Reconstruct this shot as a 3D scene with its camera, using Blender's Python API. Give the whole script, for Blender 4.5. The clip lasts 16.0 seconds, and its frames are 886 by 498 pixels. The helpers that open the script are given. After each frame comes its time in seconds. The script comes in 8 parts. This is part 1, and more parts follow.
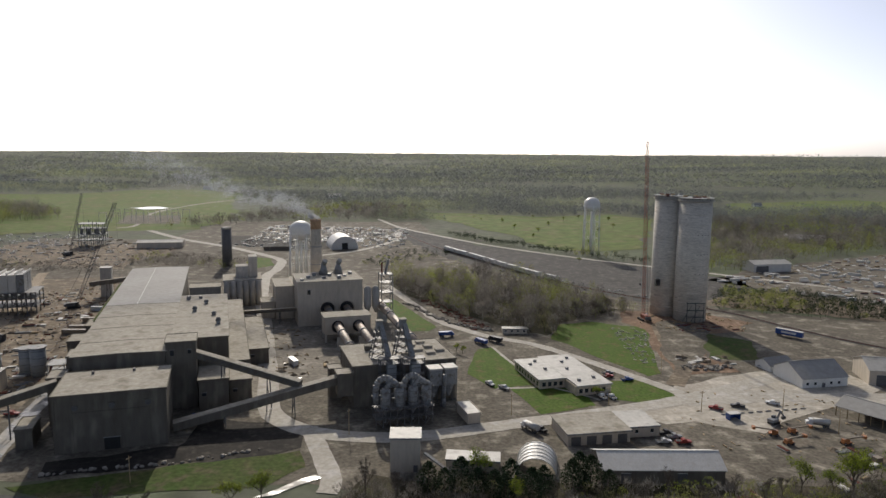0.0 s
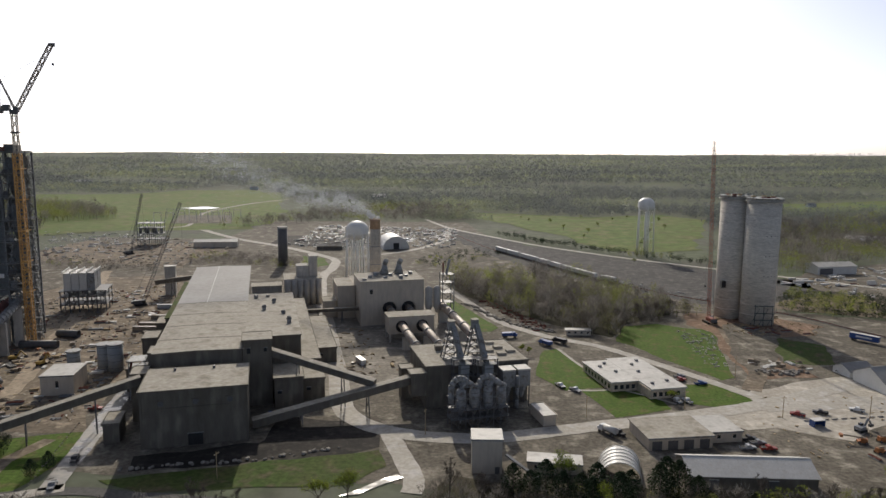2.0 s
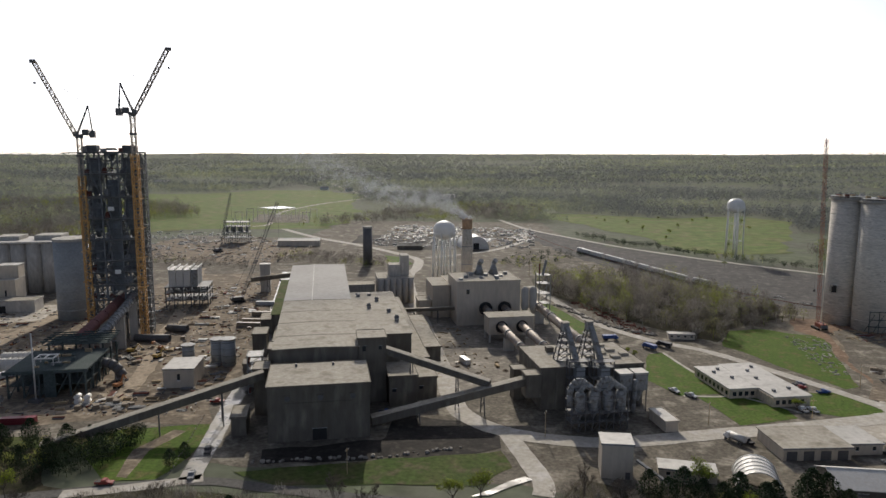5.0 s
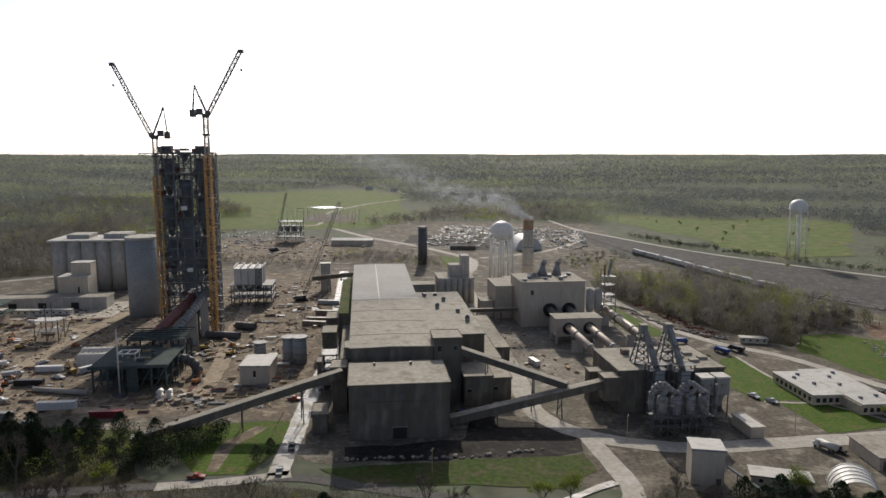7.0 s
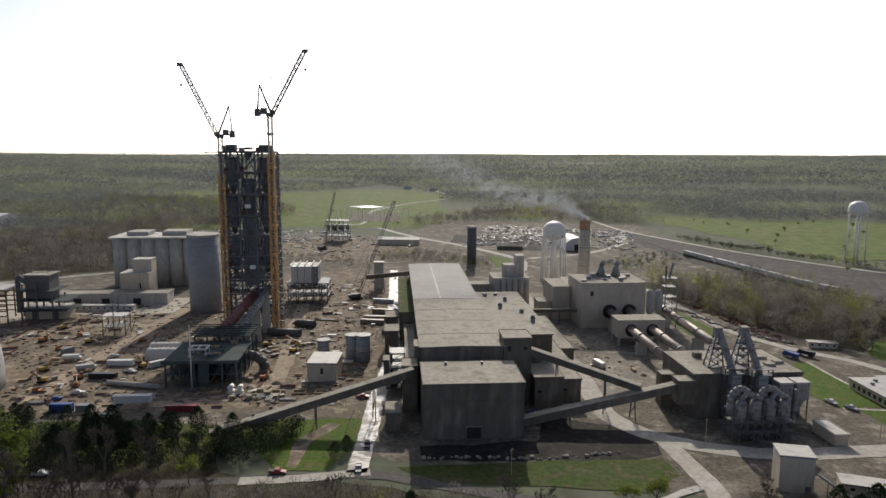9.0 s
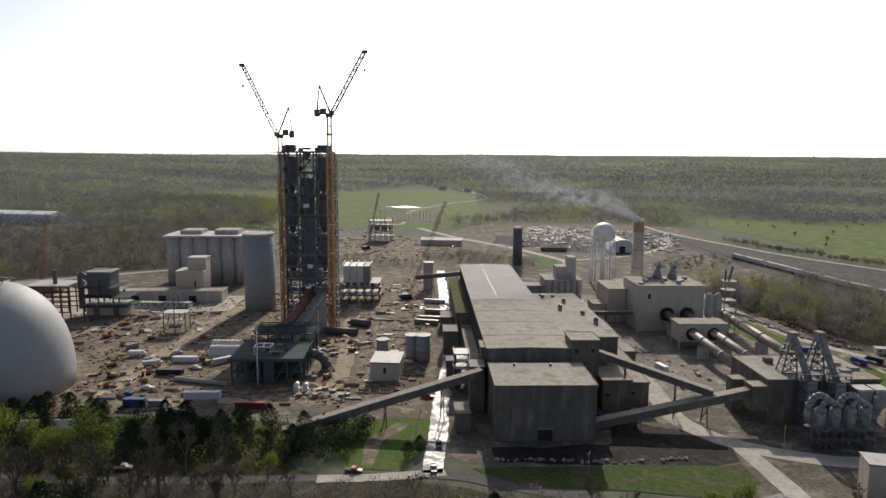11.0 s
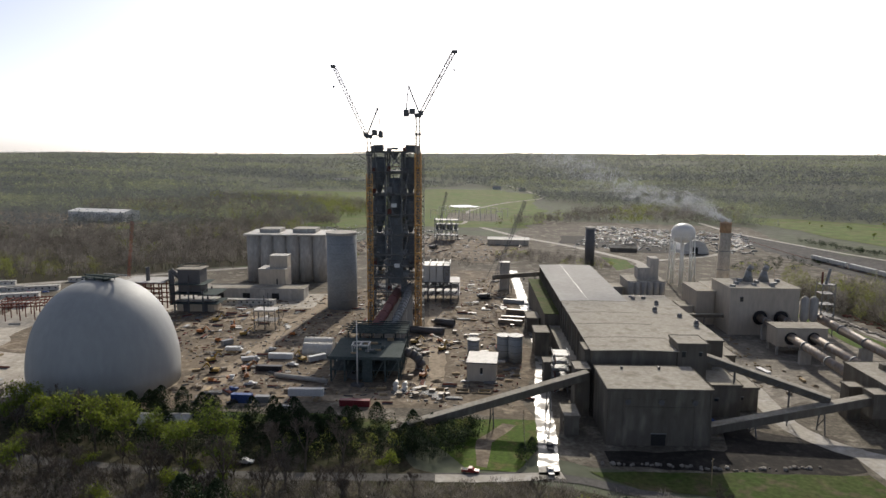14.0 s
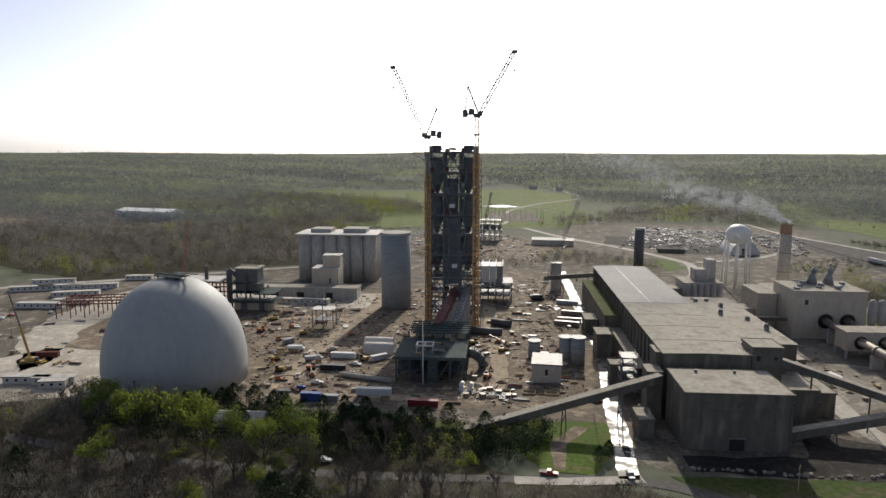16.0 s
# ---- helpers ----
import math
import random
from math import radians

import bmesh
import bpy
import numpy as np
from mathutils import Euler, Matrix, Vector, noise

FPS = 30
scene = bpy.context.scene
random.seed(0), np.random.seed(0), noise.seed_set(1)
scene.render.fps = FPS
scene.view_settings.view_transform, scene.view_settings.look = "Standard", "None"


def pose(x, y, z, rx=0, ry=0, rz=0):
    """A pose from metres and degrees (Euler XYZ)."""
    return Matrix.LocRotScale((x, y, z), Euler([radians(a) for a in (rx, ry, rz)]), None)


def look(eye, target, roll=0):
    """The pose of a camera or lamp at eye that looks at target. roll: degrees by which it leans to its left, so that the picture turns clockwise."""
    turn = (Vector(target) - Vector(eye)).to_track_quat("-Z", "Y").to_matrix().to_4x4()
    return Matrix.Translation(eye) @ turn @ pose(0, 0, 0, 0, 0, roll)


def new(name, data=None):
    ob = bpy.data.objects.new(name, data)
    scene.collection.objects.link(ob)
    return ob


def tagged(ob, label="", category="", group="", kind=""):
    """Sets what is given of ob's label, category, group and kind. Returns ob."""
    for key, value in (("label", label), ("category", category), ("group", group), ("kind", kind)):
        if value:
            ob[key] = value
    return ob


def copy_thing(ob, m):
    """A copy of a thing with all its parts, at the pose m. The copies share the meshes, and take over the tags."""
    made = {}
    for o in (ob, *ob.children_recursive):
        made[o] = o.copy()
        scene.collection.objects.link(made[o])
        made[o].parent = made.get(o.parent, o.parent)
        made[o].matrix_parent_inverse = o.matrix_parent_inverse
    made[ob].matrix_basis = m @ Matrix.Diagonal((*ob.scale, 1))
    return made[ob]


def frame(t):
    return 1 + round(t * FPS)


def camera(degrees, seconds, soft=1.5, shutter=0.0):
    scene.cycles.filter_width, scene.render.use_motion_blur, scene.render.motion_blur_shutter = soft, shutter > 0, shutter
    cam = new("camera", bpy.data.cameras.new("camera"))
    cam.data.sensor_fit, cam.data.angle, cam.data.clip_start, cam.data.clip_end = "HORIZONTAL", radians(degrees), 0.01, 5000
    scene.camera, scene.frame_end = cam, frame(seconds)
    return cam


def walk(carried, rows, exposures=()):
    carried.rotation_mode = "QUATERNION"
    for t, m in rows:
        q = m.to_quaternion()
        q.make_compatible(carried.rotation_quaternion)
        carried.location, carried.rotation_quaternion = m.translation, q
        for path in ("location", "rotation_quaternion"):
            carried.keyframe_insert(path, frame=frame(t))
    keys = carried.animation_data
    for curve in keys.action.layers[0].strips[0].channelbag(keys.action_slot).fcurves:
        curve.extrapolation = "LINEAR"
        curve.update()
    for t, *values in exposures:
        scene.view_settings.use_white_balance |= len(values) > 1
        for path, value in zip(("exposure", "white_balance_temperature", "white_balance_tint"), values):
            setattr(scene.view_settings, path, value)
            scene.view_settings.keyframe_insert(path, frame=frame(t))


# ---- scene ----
cam = camera(65.2, 16.0)
PATH = [
    (0, (-2.896, -0.618, 104.181), (-2.94, 1.361, 103.894), 0.6),
    (0.5, (-6.791, -0.312, 104.114), (-6.86, 1.666, 103.826), 0.5),
    (1, (-10.461, -0.231, 104.044), (-10.555, 1.746, 103.756), 0.5),
    (1.5, (-13.991, -0.23, 103.928), (-14.113, 1.745, 103.641), 0.4),
    (2, (-17.703, -0.212, 103.867), (-17.853, 1.761, 103.58), 0.4),
    (2.5, (-21.413, -0.103, 103.836), (-21.591, 1.868, 103.549), 0.3),
    (3, (-25.379, -0.145, 103.77), (-25.583, 1.824, 103.483), 0.3),
    (3.5, (-29.31, -0.385, 103.643), (-29.541, 1.581, 103.356), 0.3),
    (4, (-33.04, -0.626, 103.516), (-33.3, 1.336, 103.229), 0.2),
    (6.5, (-52.362, -3.164, 103.129), (-52.757, -1.224, 102.843), 0.2),
    (7, (-56.126, -3.765, 103.168), (-56.548, -1.831, 102.882), 0.1),
    (7.5, (-59.88, -4.459, 103.106), (-60.328, -2.531, 102.82), 0.2),
    (8, (-63.727, -5.118, 102.99), (-64.197, -3.195, 102.704), 0.2),
    (8.5, (-67.66, -5.785, 102.819), (-68.152, -3.868, 102.533), 0.2),
    (9, (-71.542, -6.552, 102.682), (-72.053, -4.64, 102.396), 0.2),
    (11.5, (-90.717, -11.494, 102.495), (-91.326, -9.61, 102.21), 0.3),
    (12, (-94.48, -12.597, 102.537), (-95.109, -10.721, 102.251), 0.2),
    (12.5, (-98.251, -13.758, 102.547), (-98.901, -11.888, 102.26), 0.2),
    (13, (-101.961, -14.889, 102.578), (-102.632, -13.027, 102.292), 0.2),
    (13.5, (-105.695, -15.99, 102.634), (-106.386, -14.135, 102.347), 0.2),
    (14, (-109.399, -17.432, 102.794), (-110.109, -15.584, 102.506), 0.2),
    (14.5, (-113.041, -18.876, 102.946), (-113.771, -17.036, 102.657), 0.1),
    (15, (-116.798, -20.353, 103.038), (-117.547, -18.521, 102.749), 0.1),
    (15.5, (-120.55, -21.783, 103.136), (-121.318, -19.96, 102.847), 0.2),
    (16, (-124.312, -23.259, 103.146), (-125.1, -21.443, 102.857), 0.1),
]
walk(cam, [(t, look(eye, target, roll)) for t, eye, target, roll in PATH], exposures=[(0.0, -0.03, 6300, 10), (8.0, 0.0, 6300, 10), (16.0, 0.1, 6300, 10)])

# ---- world and sun ----
SUN_AZ, SUN_EL = 11.0, 30.0          # degrees to the left of +Y, degrees up
world = bpy.data.worlds.new("sky_world")
scene.world = world
world.use_nodes = True
wn = world.node_tree.nodes
wl = world.node_tree.links
sky = wn.new("ShaderNodeTexSky")
sky.sky_type = "NISHITA"
sky.sun_disc = False
sky.sun_elevation = radians(SUN_EL)
sky.sun_rotation = radians(-SUN_AZ)
sky.air_density, sky.dust_density, sky.ozone_density = 0.35, 1.5, 0.6
wn["Background"].inputs["Strength"].default_value = 0.15
haze = wn.new("ShaderNodeHueSaturation")         # thin milky haze over the whole sky
haze.inputs["Saturation"].default_value, haze.inputs["Value"].default_value = 0.62, 1.02
wl.new(sky.outputs["Color"], haze.inputs["Color"])
wl.new(haze.outputs["Color"], wn["Background"].inputs["Color"])
sun_data = bpy.data.lights.new("sun", "SUN")
sun_data.energy, sun_data.angle, sun_data.color = 3.5, radians(0.6), (1.0, 0.9, 0.75)
sun = new("sun", sun_data)
az, el = radians(SUN_AZ), radians(SUN_EL)
SUN_DIR = Vector((-math.sin(az) * math.cos(el), math.cos(az) * math.cos(el), math.sin(el)))
sun.matrix_world = look(SUN_DIR * 400, (0, 0, 0))


# ---- materials ----
def nodes_of(name):
    m = bpy.data.materials.new(name)
    m.use_nodes = True
    return m, m.node_tree.nodes, m.node_tree.links, m.node_tree.nodes["Principled BSDF"]


def surface(name, a, b, coarse=0.05, fine=0.8, rough=0.85, metal=0.0, bump=0.3, contrast=0.5, stretch=1.0,
            third=None, spread=0.5, per_object=0.0, world_space=False, wave=None):
    """Two-scale procedural surface: a and b mixed by coarse noise, grain by fine noise, stains of a third colour."""
    m, n, l, p = nodes_of(name)
    if world_space:
        src = n.new("ShaderNodeNewGeometry").outputs["Position"]
    else:
        src = n.new("ShaderNodeTexCoord").outputs["Object"]
    mp = n.new("ShaderNodeMapping")
    mp.inputs["Scale"].default_value = (1, 1, stretch)
    l.new(src, mp.inputs["Vector"])
    n1, n2 = n.new("ShaderNodeTexNoise"), n.new("ShaderNodeTexNoise")
    for t, s, d in ((n1, coarse, 6.0), (n2, fine, 4.0)):
        t.inputs["Scale"].default_value = s
        t.inputs["Detail"].default_value = d
        t.inputs["Roughness"].default_value = 0.62
        l.new(mp.outputs["Vector"], t.inputs["Vector"])
    r1 = n.new("ShaderNodeMapRange")
    r1.inputs["From Min"].default_value, r1.inputs["From Max"].default_value = 0.5 - 0.22 * spread * 2, 0.5 + 0.22 * spread * 2
    l.new(n1.outputs["Fac"], r1.inputs["Value"])
    mix = n.new("ShaderNodeMix")
    mix.data_type = "RGBA"
    mix.inputs[6].default_value, mix.inputs[7].default_value = (*a, 1), (*b, 1)
    l.new(r1.outputs["Result"], mix.inputs[0])
    out = mix.outputs[2]
    if third:
        n3 = n.new("ShaderNodeTexNoise")
        n3.inputs["Scale"].default_value, n3.inputs["Detail"].default_value = coarse * 3.3, 8.0
        l.new(mp.outputs["Vector"], n3.inputs["Vector"])
        r3 = n.new("ShaderNodeMapRange")
        r3.inputs["From Min"].default_value, r3.inputs["From Max"].default_value = 0.52, 0.7
        l.new(n3.outputs["Fac"], r3.inputs["Value"])
        mx = n.new("ShaderNodeMix")
        mx.data_type = "RGBA"
        mx.inputs[7].default_value = (*third, 1)
        l.new(r3.outputs["Result"], mx.inputs[0])
        l.new(out, mx.inputs[6])
        out = mx.outputs[2]
    hs = n.new("ShaderNodeHueSaturation")
    rg = n.new("ShaderNodeMapRange")
    rg.inputs["From Min"].default_value, rg.inputs["From Max"].default_value = 0.3, 0.7
    rg.inputs["To Min"].default_value, rg.inputs["To Max"].default_value = 1 - 0.5 * contrast, 1 + 0.5 * contrast
    l.new(n2.outputs["Fac"], rg.inputs["Value"])
    val = rg.outputs["Result"]
    if per_object:
        oi = n.new("ShaderNodeObjectInfo")
        ro = n.new("ShaderNodeMapRange")
        ro.inputs["To Min"].default_value, ro.inputs["To Max"].default_value = 1 - per_object, 1 + per_object
        l.new(oi.outputs["Random"], ro.inputs["Value"])
        mu = n.new("ShaderNodeMath")
        mu.operation = "MULTIPLY"
        l.new(val, mu.inputs[0])
        l.new(ro.outputs["Result"], mu.inputs[1])
        val = mu.outputs[0]
    l.new(val, hs.inputs["Value"])
    l.new(out, hs.inputs["Color"])
    l.new(hs.outputs["Color"], p.inputs["Base Color"])
    p.inputs["Roughness"].default_value = rough
    p.inputs["Metallic"].default_value = metal
    p.inputs["Specular IOR Level"].default_value = 0.1 if rough >= 0.75 else 0.4
    height = n2.outputs["Fac"]
    if wave:
        # corrugated sheet: ribs along the given object axis
        wv = n.new("ShaderNodeTexWave")
        wv.bands_direction = wave[0]
        wv.inputs["Scale"].default_value = wave[1]
        l.new(src, wv.inputs["Vector"])
        ad = n.new("ShaderNodeMath")
        l.new(wv.outputs["Fac"], ad.inputs[0])
        l.new(n2.outputs["Fac"], ad.inputs[1])
        height = ad.outputs[0]
    if bump:
        bp = n.new("ShaderNodeBump")
        bp.inputs["Strength"].default_value = bump
        bp.inputs["Distance"].default_value = 0.15
        l.new(height, bp.inputs["Height"])
        l.new(bp.outputs["Normal"], p.inputs["Normal"])
    return m


def foliage(name, a, b, translucent=0.35, vary=0.42, by_tint=False):
    """Leaves or twigs: colour by island and by tree."""
    m, n, l, p = nodes_of(name)
    g = n.new("ShaderNodeNewGeometry")
    at = n.new("ShaderNodeAttribute")
    at.attribute_name = "tint"
    oi = n.new("ShaderNodeObjectInfo")
    sm = n.new("ShaderNodeMath")
    l.new(at.outputs["Fac"], sm.inputs[0])
    l.new(oi.outputs["Random"], sm.inputs[1])
    fr = n.new("ShaderNodeMath")
    fr.operation = "FRACT"
    l.new(sm.outputs[0], fr.inputs[0])
    mix = n.new("ShaderNodeMix")
    mix.data_type = "RGBA"
    mix.inputs[6].default_value, mix.inputs[7].default_value = (*a, 1), (*b, 1)
    l.new(at.outputs["Fac"] if by_tint else fr.outputs[0], mix.inputs[0])
    hs = n.new("ShaderNodeHueSaturation")
    mr = n.new("ShaderNodeMapRange")
    mr.inputs["To Min"].default_value, mr.inputs["To Max"].default_value = 1 - vary, 1 + vary
    l.new(g.outputs["Random Per Island"], mr.inputs["Value"])
    l.new(mr.outputs["Result"], hs.inputs["Value"])
    l.new(mix.outputs[2], hs.inputs["Color"])
    l.new(hs.outputs["Color"], p.inputs["Base Color"])
    p.inputs["Roughness"].default_value = 0.8
    p.inputs["Specular IOR Level"].default_value = 0.15
    if translucent:
        tr = n.new("ShaderNodeBsdfTranslucent")
        l.new(hs.outputs["Color"], tr.inputs["Color"])
        ms = n.new("ShaderNodeMixShader")
        ms.inputs[0].default_value = translucent
        l.new(p.outputs[0], ms.inputs[1])
        l.new(tr.outputs[0], ms.inputs[2])
        l.new(ms.outputs[0], n["Material Output"].inputs["Surface"])
    return m


M = {}
M["land"] = surface("land", (0.115, 0.117, 0.098), (0.12, 0.145, 0.076), 0.006, 0.09, 0.95, bump=0.2, third=(0.12, 0.115, 0.095), world_space=True)
M["gravel"] = surface("gravel", (0.18, 0.16, 0.128), (0.09, 0.08, 0.064), 0.035, 0.6, 0.95, bump=0.5, contrast=0.8, third=(0.3, 0.272, 0.222), world_space=True)
M["dirt"] = surface("dirt", (0.225, 0.18, 0.13), (0.13, 0.11, 0.086), 0.045, 0.5, 0.95, bump=0.4, contrast=0.7, third=(0.35, 0.295, 0.22), world_space=True)
M["dusty_road"] = surface("dusty_road", (0.46, 0.43, 0.375), (0.35, 0.325, 0.28), 0.06, 0.6, 0.85, bump=0.2, contrast=0.35, third=(0.5, 0.48, 0.45), world_space=True)
M["asphalt"] = surface("asphalt", (0.085, 0.082, 0.078), (0.13, 0.124, 0.115), 0.05, 0.7, 0.85, bump=0.2, world_space=True)
M["litter"] = surface("litter", (0.06, 0.048, 0.035), (0.045, 0.05, 0.022), 0.09, 0.9, 0.95, bump=0.5, contrast=0.7, third=(0.085, 0.07, 0.05), world_space=True)
M["dirt_track"] = surface("dirt_track", (0.4, 0.33, 0.245), (0.29, 0.24, 0.18), 0.07, 0.6, 0.95, bump=0.3, contrast=0.5, third=(0.22, 0.185, 0.14), world_space=True)
M["kiln_ground"] = surface("kiln_ground", (0.27, 0.245, 0.205), (0.17, 0.153, 0.128), 0.05, 0.5, 0.95, bump=0.3, contrast=0.6, third=(0.36, 0.33, 0.28), world_space=True)
M["dust"] = surface("dust", (0.48, 0.44, 0.375), (0.33, 0.3, 0.25), 0.05, 0.5, 0.95, bump=0.2, contrast=0.4, third=(0.56, 0.52, 0.45), world_space=True)
M["red_earth"] = surface("red_earth", (0.24, 0.155, 0.105), (0.16, 0.115, 0.08), 0.06, 0.6, 0.95, bump=0.4, contrast=0.6, third=(0.3, 0.22, 0.16), world_space=True)
M["cinder"] = surface("cinder", (0.105, 0.1, 0.094), (0.065, 0.062, 0.06), 0.05, 0.5, 0.95, bump=0.4, contrast=0.6, third=(0.15, 0.14, 0.125), world_space=True)
M["coal"] = surface("coal", (0.02, 0.019, 0.018), (0.045, 0.04, 0.035), 0.08, 0.6, 0.9, bump=0.5, third=(0.07, 0.062, 0.053), world_space=True)
M["lawn"] = surface("lawn", (0.055, 0.105, 0.012), (0.085, 0.125, 0.02), 0.06, 0.8, 0.9, bump=0.5, contrast=0.8, third=(0.12, 0.11, 0.04), world_space=True)
M["rough_grass"] = surface("rough_grass", (0.045, 0.085, 0.016), (0.085, 0.088, 0.034), 0.05, 0.5, 0.95, bump=0.3, contrast=0.7, third=(0.11, 0.09, 0.058), world_space=True)
M["field"] = surface("field", (0.09, 0.145, 0.036), (0.135, 0.15, 0.052), 0.012, 0.08, 0.95, bump=0.1, contrast=0.6, third=(0.17, 0.15, 0.075), world_space=True)
M["concrete"] = surface("concrete", (0.45, 0.425, 0.385), (0.36, 0.34, 0.305), 0.09, 0.6, 0.9, bump=0.15, contrast=0.3, stretch=0.35, third=(0.5, 0.475, 0.43))
M["new_concrete"] = surface("new_concrete", (0.64, 0.6, 0.53), (0.52, 0.485, 0.425), 0.07, 0.5, 0.9, bump=0.1, contrast=0.45, stretch=4.5, third=(0.44, 0.41, 0.36))
M["blue_concrete"] = surface("blue_concrete", (0.25, 0.268, 0.28), (0.32, 0.335, 0.34), 0.1, 0.7, 0.85, bump=0.1, contrast=0.25, stretch=1.6)
M["siding"] = surface("siding", (0.165, 0.147, 0.121), (0.125, 0.112, 0.091), 0.08, 0.5, 0.75, bump=0.25, contrast=0.3, stretch=0.25, third=(0.21, 0.19, 0.155), wave=("X", 1.2))
M["siding_light"] = surface("siding_light", (0.54, 0.478, 0.39), (0.45, 0.395, 0.32), 0.07, 0.5, 0.75, bump=0.2, contrast=0.25, stretch=0.25, wave=("X", 1.2))
M["roof_dusty"] = surface("roof_dusty", (0.4, 0.37, 0.315), (0.32, 0.295, 0.247), 0.05, 0.6, 0.9, bump=0.15, contrast=0.4, third=(0.26, 0.238, 0.19))
M["roof_grey"] = surface("roof_grey", (0.36, 0.35, 0.33), (0.31, 0.3, 0.28), 0.03, 0.4, 0.8, bump=0.1, contrast=0.2, wave=("Y", 0.8))
M["roof_white"] = surface("roof_white", (0.5, 0.48, 0.44), (0.4, 0.385, 0.35), 0.08, 0.7, 0.6, bump=0.1, contrast=0.2, third=(0.32, 0.3, 0.27))
M["white_metal"] = surface("white_metal", (0.6, 0.585, 0.55), (0.5, 0.485, 0.45), 0.3, 2.0, 0.5, bump=0.05, contrast=0.2, third=(0.5, 0.47, 0.42))
M["white_paint"] = surface("white_paint", (0.78, 0.77, 0.73), (0.66, 0.64, 0.59), 0.15, 1.2, 0.45, bump=0.05, contrast=0.15, stretch=0.4)
M["dome_skin"] = surface("dome_skin", (0.38, 0.385, 0.375), (0.33, 0.335, 0.325), 0.06, 0.4, 0.6, bump=0.04, contrast=0.12, stretch=0.3)
M["dark_steel"] = surface("dark_steel", (0.09, 0.092, 0.095), (0.135, 0.13, 0.128), 0.2, 1.5, 0.6, metal=0.1, bump=0.05, contrast=0.4)
M["tower_steel"] = surface("tower_steel", (0.12, 0.127, 0.132), (0.175, 0.182, 0.186), 0.12, 0.9, 0.75, bump=0.08, contrast=0.45, third=(0.1, 0.1, 0.1))
M["cyclone_steel"] = surface("cyclone_steel", (0.115, 0.128, 0.138), (0.16, 0.173, 0.182), 0.1, 0.8, 0.65, bump=0.08, contrast=0.4, stretch=2.0, third=(0.12, 0.125, 0.13))
M["grey_steel"] = surface("grey_steel", (0.2, 0.208, 0.21), (0.28, 0.283, 0.28), 0.2, 1.2, 0.6, metal=0.1, bump=0.1, contrast=0.4, third=(0.13, 0.11, 0.09))
M["green_steel"] = surface("green_steel", (0.06, 0.078, 0.075), (0.095, 0.112, 0.108), 0.15, 1.2, 0.92, bump=0.1, contrast=0.4)
M["rust_steel"] = surface("rust_steel", (0.16, 0.06, 0.045), (0.11, 0.05, 0.04), 0.2, 1.0, 0.8, bump=0.1, contrast=0.5)
M["crane_yellow"] = surface("crane_yellow", (0.62, 0.36, 0.12), (0.5, 0.27, 0.09), 0.3, 1.5, 0.6, bump=0.0, contrast=0.3)
M["crane_pale"] = surface("crane_pale", (0.48, 0.42, 0.34), (0.36, 0.31, 0.26), 0.3, 1.5, 0.6, bump=0.0, contrast=0.3)
M["crane_red"] = surface("crane_red", (0.32, 0.09, 0.05), (0.22, 0.07, 0.05), 0.3, 1.5, 0.6, bump=0.0, contrast=0.3)
M["kiln_shell"] = surface("kiln_shell", (0.36, 0.3, 0.245), (0.26, 0.21, 0.17), 0.12, 0.9, 0.6, metal=0.2, bump=0.1, contrast=0.4, third=(0.36, 0.33, 0.3))
M["kiln_red"] = surface("kiln_red", (0.26, 0.115, 0.1), (0.19, 0.09, 0.082), 0.2, 1.0, 0.65, bump=0.05, contrast=0.3)
M["brick_stack"] = surface("brick_stack", (0.55, 0.48, 0.38), (0.45, 0.385, 0.3), 0.12, 1.0, 0.9, bump=0.2, stretch=0.5)
M["crown_brick"] = surface("crown_brick", (0.42, 0.31, 0.22), (0.34, 0.23, 0.155), 0.15, 1.0, 0.9, bump=0.2, stretch=0.5)
M["brick_red"] = surface("brick_red", (0.26, 0.13, 0.08), (0.2, 0.11, 0.07), 0.2, 1.0, 0.9, bump=0.2)
M["black"] = surface("black", (0.015, 0.015, 0.015), (0.025, 0.025, 0.025), 0.5, 2.0, 0.7, bump=0.0)
M["rock"] = surface("rock", (0.32, 0.295, 0.26), (0.19, 0.175, 0.15), 0.4, 2.0, 0.9, bump=0.4, per_object=0.25)
M["timber"] = surface("timber", (0.42, 0.33, 0.2), (0.3, 0.23, 0.15), 0.4, 2.5, 0.85, bump=0.2, per_object=0.3)
M["bark"] = surface("bark", (0.16, 0.135, 0.11), (0.1, 0.085, 0.07), 0.8, 4.0, 0.95, bump=0.3)
M["twig"] = foliage("twig", (0.31, 0.285, 0.25), (0.095, 0.085, 0.073), 0.3, 0.4)
M["spring_leaf"] = foliage("spring_leaf", (0.21, 0.25, 0.035), (0.14, 0.185, 0.038), 0.5)
M["cedar"] = foliage("cedar", (0.022, 0.04, 0.018), (0.035, 0.05, 0.022), 0.1)
M["mixed_wood"] = foliage("mixed_wood", (0.19, 0.185, 0.09), (0.26, 0.3, 0.06), 0.5)
# bare and leafing far trees, base colours lifted and greyed to imitate distance haze
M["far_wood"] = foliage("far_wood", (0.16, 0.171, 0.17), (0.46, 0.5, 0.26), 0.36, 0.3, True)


def glossy(name, colour, rough, metal=0.0):
    m, n, l, p = nodes_of(name)
    p.inputs["Base Color"].default_value = (*colour, 1)
    p.inputs["Roughness"].default_value = rough
    p.inputs["Metallic"].default_value = metal
    return m


